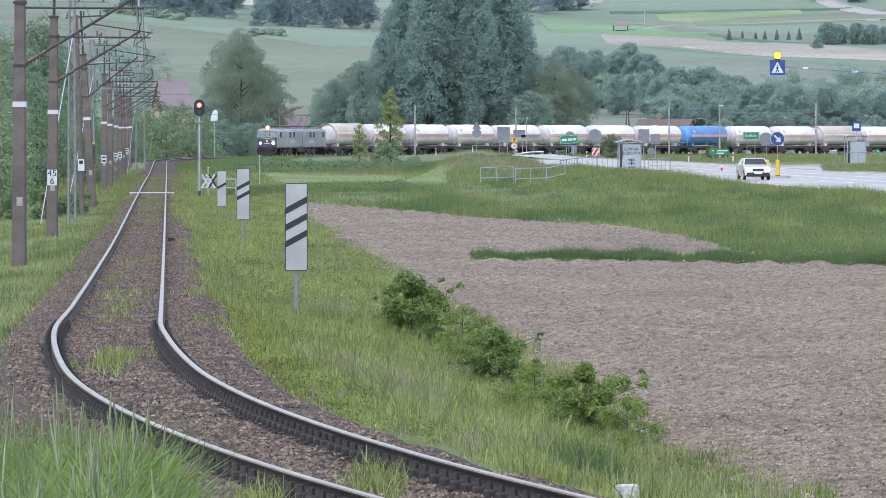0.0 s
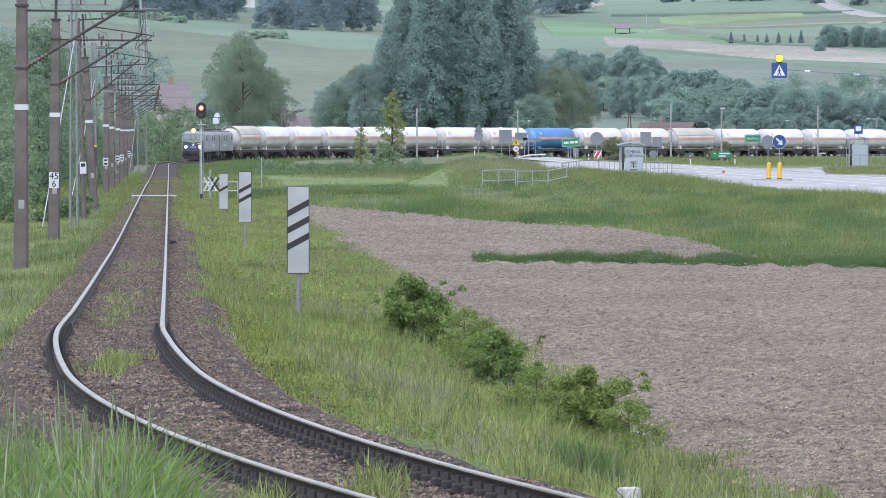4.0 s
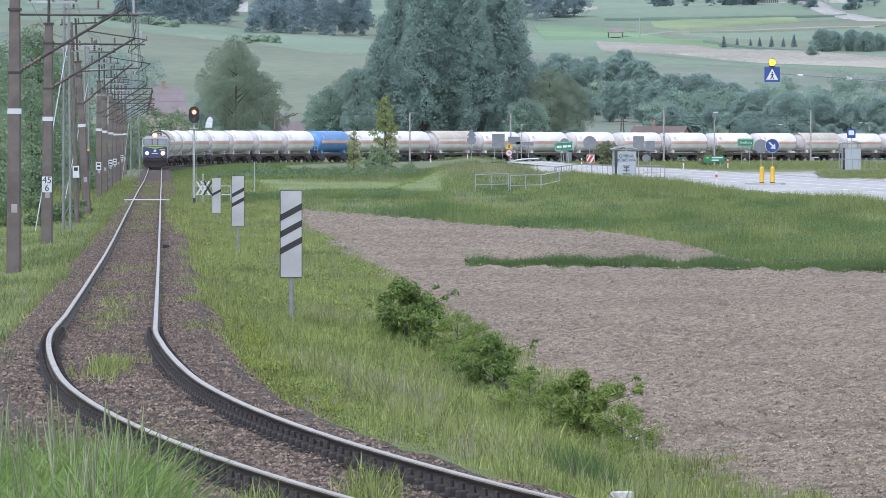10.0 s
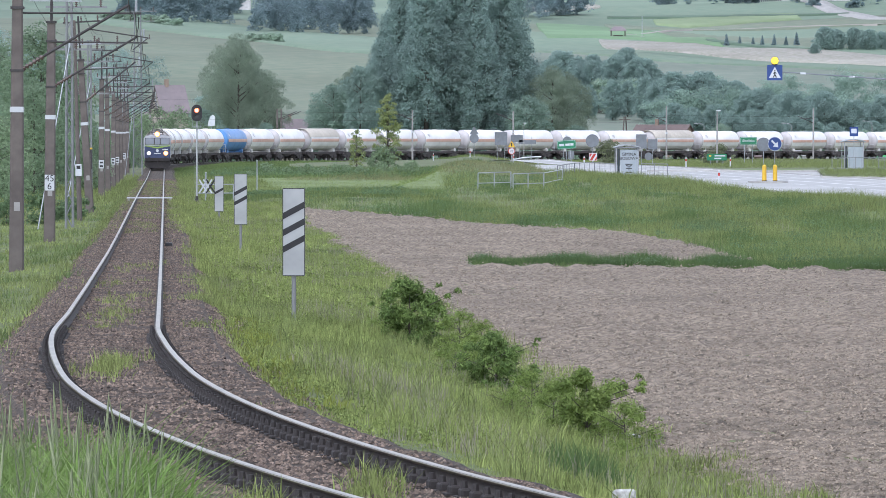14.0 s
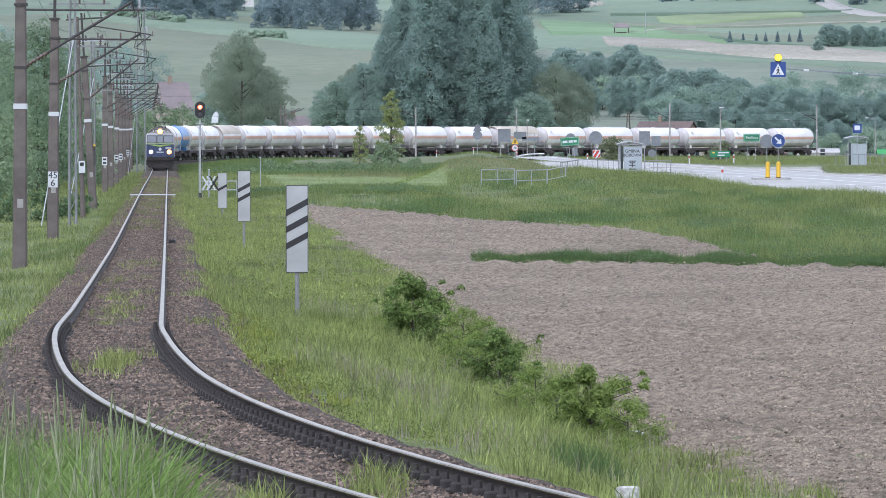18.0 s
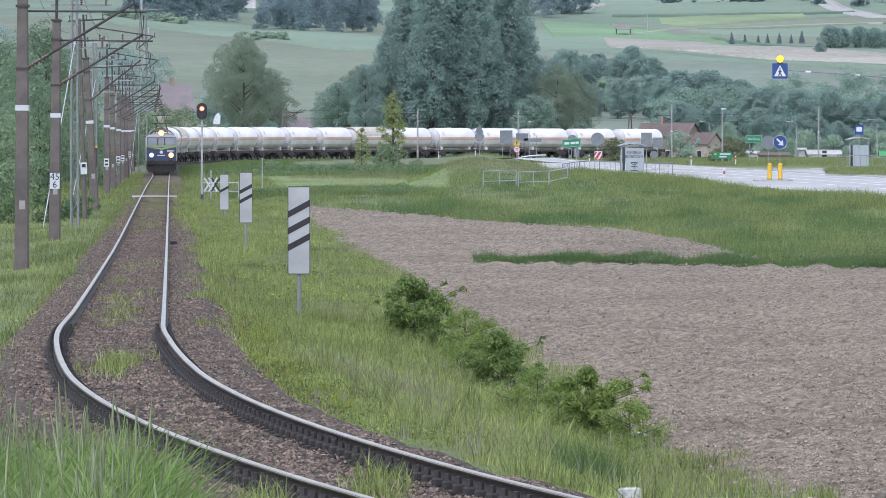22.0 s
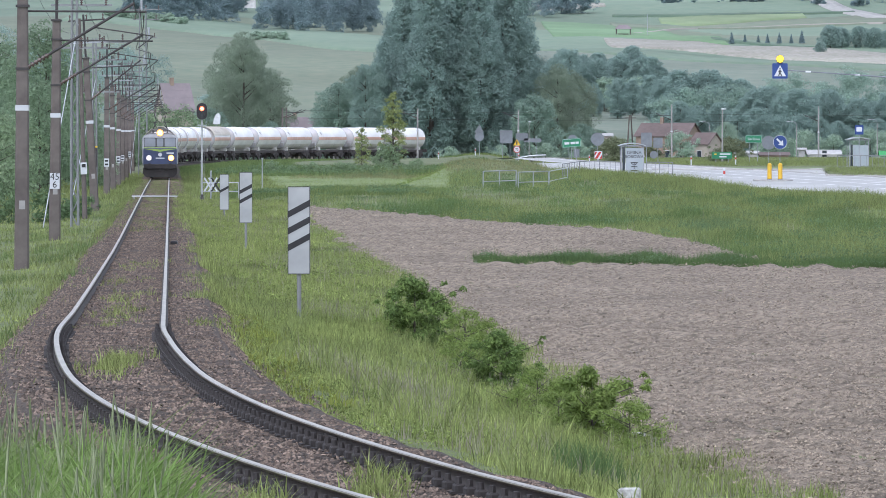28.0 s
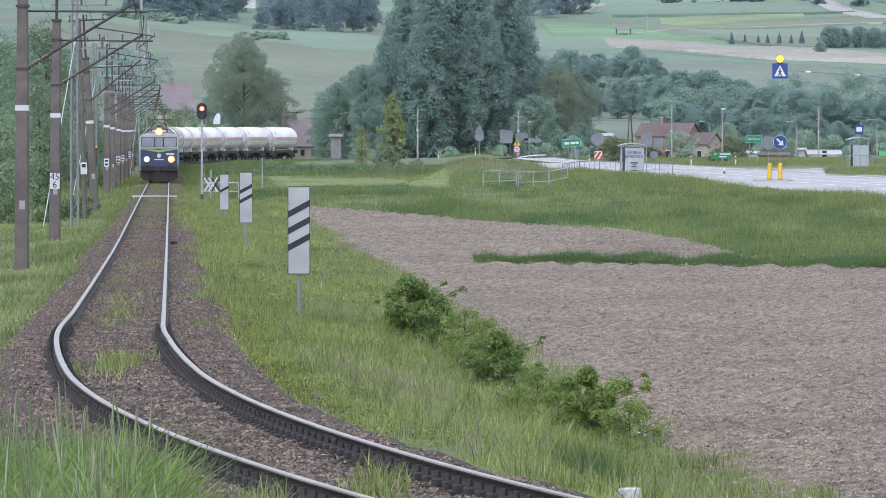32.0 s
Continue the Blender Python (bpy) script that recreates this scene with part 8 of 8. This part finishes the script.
x, y = scatter(130, 66, 108, 1.7, 2.7)
blades("yellow_weeds", "yellow-green flowering weeds beside the ballast", x, y, land(x, y) + 0.04, 0.13 + 0.1 * rng.random(130), 0.014, 12, 0.10, WEED, 112, 0.9)
x, y = scatter(1500, 55, 125, 2.6, 7.4)
keep = (lattice(0, x, y * 0.3, 0.7, 55) > 0.08) | (x - line_x(y) > 6.2)
x, y = x[keep], y[keep]
blades("dry_stalks", "dry grey stalks of last year on the slope", x, y, land(x, y), 0.26 + 0.24 * rng.random(len(x)), 0.0042, 6, 0.10, STRAW, 113, 0.4)
x, y = 2.35 + 0.16 * rng.normal(size=40), 60.5 + 0.7 * rng.normal(size=40)
blades("grass_tussock", "tall dark green grass tussock at the field edge", x - 0.75, y, land(x - 0.75, y), 0.42 + 0.16 * rng.random(40), 0.008, 16, 0.07, BLADE_DARK, 114)


def stones(name, label, x, y, z, size, material, seed, cat, flat=0.7):
    """Angular little stones, bedded in the ground."""
    rng = np.random.default_rng(seed)
    n = len(x)
    o = np.array([(1, 0, -0.25), (-1, 0, -0.25), (0, 1, -0.25), (0, -1, -0.25), (0, 0, 0.85)], float)
    P = o[None] * (0.6 + 0.7 * rng.random((n, 5, 1))) + rng.normal(size=(n, 5, 3)) * 0.24
    a = rng.random(n) * 6.28
    c, s = np.cos(a)[:, None], np.sin(a)[:, None]
    P = np.stack([P[..., 0] * c - P[..., 1] * s, P[..., 0] * s + P[..., 1] * c, P[..., 2] * flat], -1) * size[:, None, None]
    V = (P + np.stack([x, y, z], -1)[:, None]).reshape(-1, 3)
    t = np.array([(0, 2, 4), (2, 1, 4), (1, 3, 4), (3, 0, 4)])
    F = (np.arange(n)[:, None, None] * 5 + t).reshape(-1, 3)
    return tagged(part_mesh(name, mesh_np(name, V, F), material), label, cat, kind="stuff")


n = 215000
s = -58 + 480 * rng.random(n) ** 2.4
off = -2.0 + 4.12 * rng.random(n)
keep = np.abs(np.abs(off) - 0.7525) > 0.062
s, off = s[keep], off[keep]
xx, yy, zz = on_line(s, off, 0.0)
drop = shoulder(off)
stones("ballast_stones", "loose brown-grey ballast stones", xx, yy, zz + drop + bed_bumps(xx, yy) + 0.014, (0.010 + 0.020 * rng.random(len(xx))) * (1 + np.clip(s - 60, 0, None) / 260), STONE, 120, "stones")
n = 26000
s = -58 + 230 * rng.random(n) ** 1.7
off = 1.55 + 0.85 * rng.random(n)
xx, yy, zz = on_line(s, off)
stones("ballast_spill", "small loose stones spilt down the ballast's edge", xx, yy, turf(xx, yy) + bed_bumps(xx, yy) * (off < 2.15) + 0.012, 0.010 + 0.018 * rng.random(n), STONE, 123, "stones")
n = 270000
y = 1 / (1 / 57 + (1 / 335 - 1 / 57) * rng.random(n))
x = y * (-0.040 + 0.125 * rng.random(n))
foot = np.interp(x, *BANK_FOOT)
ok = (np.abs(y - (184 - 0.6 * x)) > np.where(x < 1, -1, 4.0)) & (x < 19.5) & ((y < foot - 3) | (y < 180 - 0.6 * x)) & (x - line_x(y) > 7.3 + 0.8 * lattice(0, x, y, 0.5, 54))
x, y = x[ok], y[ok]
heap = 0.09 * lattice(0, x, y, 1.6, 21) + 0.14 * lattice(0, x, y, 3.1, 22) + (0.045 + 0.05 * smooth01((y - 180) / 20)) * np.sin((x * 0.9 + y * 0.28) * 5.2 + 2 * lattice(0, x, y, 0.2, 23))
size = (0.007 + 0.019 * rng.random(len(x)) ** 1.8) * (0.70 + y / 200)
stones("soil_clods", "dry brown clods on the ploughed field", x, y, land(x, y) + 0.055 + heap, size, CLOD, 121, "soil", 0.85)


n = 26000
y = 1 / (1 / 57 + (1 / 240 - 1 / 57) * rng.random(n))
x = y * (-0.030 + 0.115 * rng.random(n))
foot = np.interp(x, *BANK_FOOT)
ok = (np.abs(y - (184 - 0.6 * x)) > np.where(x < 1, -1, 4.5)) & (x < 19.5) & ((y < foot - 3) | (y < 180 - 0.6 * x)) & (x - line_x(y) > 7.6)
x, y = x[ok], y[ok]
heap = 0.09 * lattice(0, x, y, 1.6, 21) + 0.14 * lattice(0, x, y, 3.1, 22)
stones("soil_lumps", "larger dark earth lumps on the ploughed field", x, y, land(x, y) + 0.06 + heap, 0.020 + 0.030 * rng.random(len(x)) ** 2, LUMP, 122, "soil", 0.65)


# a scrap of white paper caught at the field's edge
paper = thing("scrap_of_paper", pose(2.66, 77.0, zl(2.66, 77.0) + 0.07, 0, 8, 25), "crumpled white scrap of paper at the field edge", "litter")
bm = bmesh.new()
bmesh.ops.create_grid(bm, x_segments=6, y_segments=5, size=0.5)
for v in bm.verts:
    v.co = Vector((v.co.x * 0.24, v.co.y * 0.30, 0.06 * noise.noise(v.co * 4.0) + 0.03))
bmesh.ops.solidify(bm, geom=bm.faces[:], thickness=0.004)
part("sheet", bm, PAINT, paper)


# ---- what moves ----
def motions():
    times = [k * 0.5 for k in range(65)]
    walk(loco, [(t, on_rails(TRAIN_S - run(t) + 9.65, 4.6)) for t in times])
    for k, w in enumerate(wagons):
        walk(w, [(t, on_rails(TRAIN_S - run(t) + LOCO_GAP + WL * (k + 0.5), 3.9)) for t in times])

    walk(car, [(t, car_pose(t)) for t in [k * 0.5 for k in range(25)] + [32.0]])
    # the beacon shows its lamp for nine tenths of a second in every two
    rows = []
    for k in range(17):
        for dt, a in ((-0.55, 180), (-0.50, 120), (-0.47, 60), (-0.43, 0), (0.43, 0), (0.47, 60), (0.50, 120), (0.55, 180)):
            t = 2 * k + dt
            if 0 <= t <= 32:
                rows.append((t, pose(bx, by, 7.68, 0, 0, 180 + (a if dt < 0 else -a))))
    rows = [(0.0, pose(bx, by, 7.68, 0, 0, 180))] + rows + [(32.0, pose(bx, by, 7.68, 0, 0, 180))]
    walk(beacon, rows)


motions()
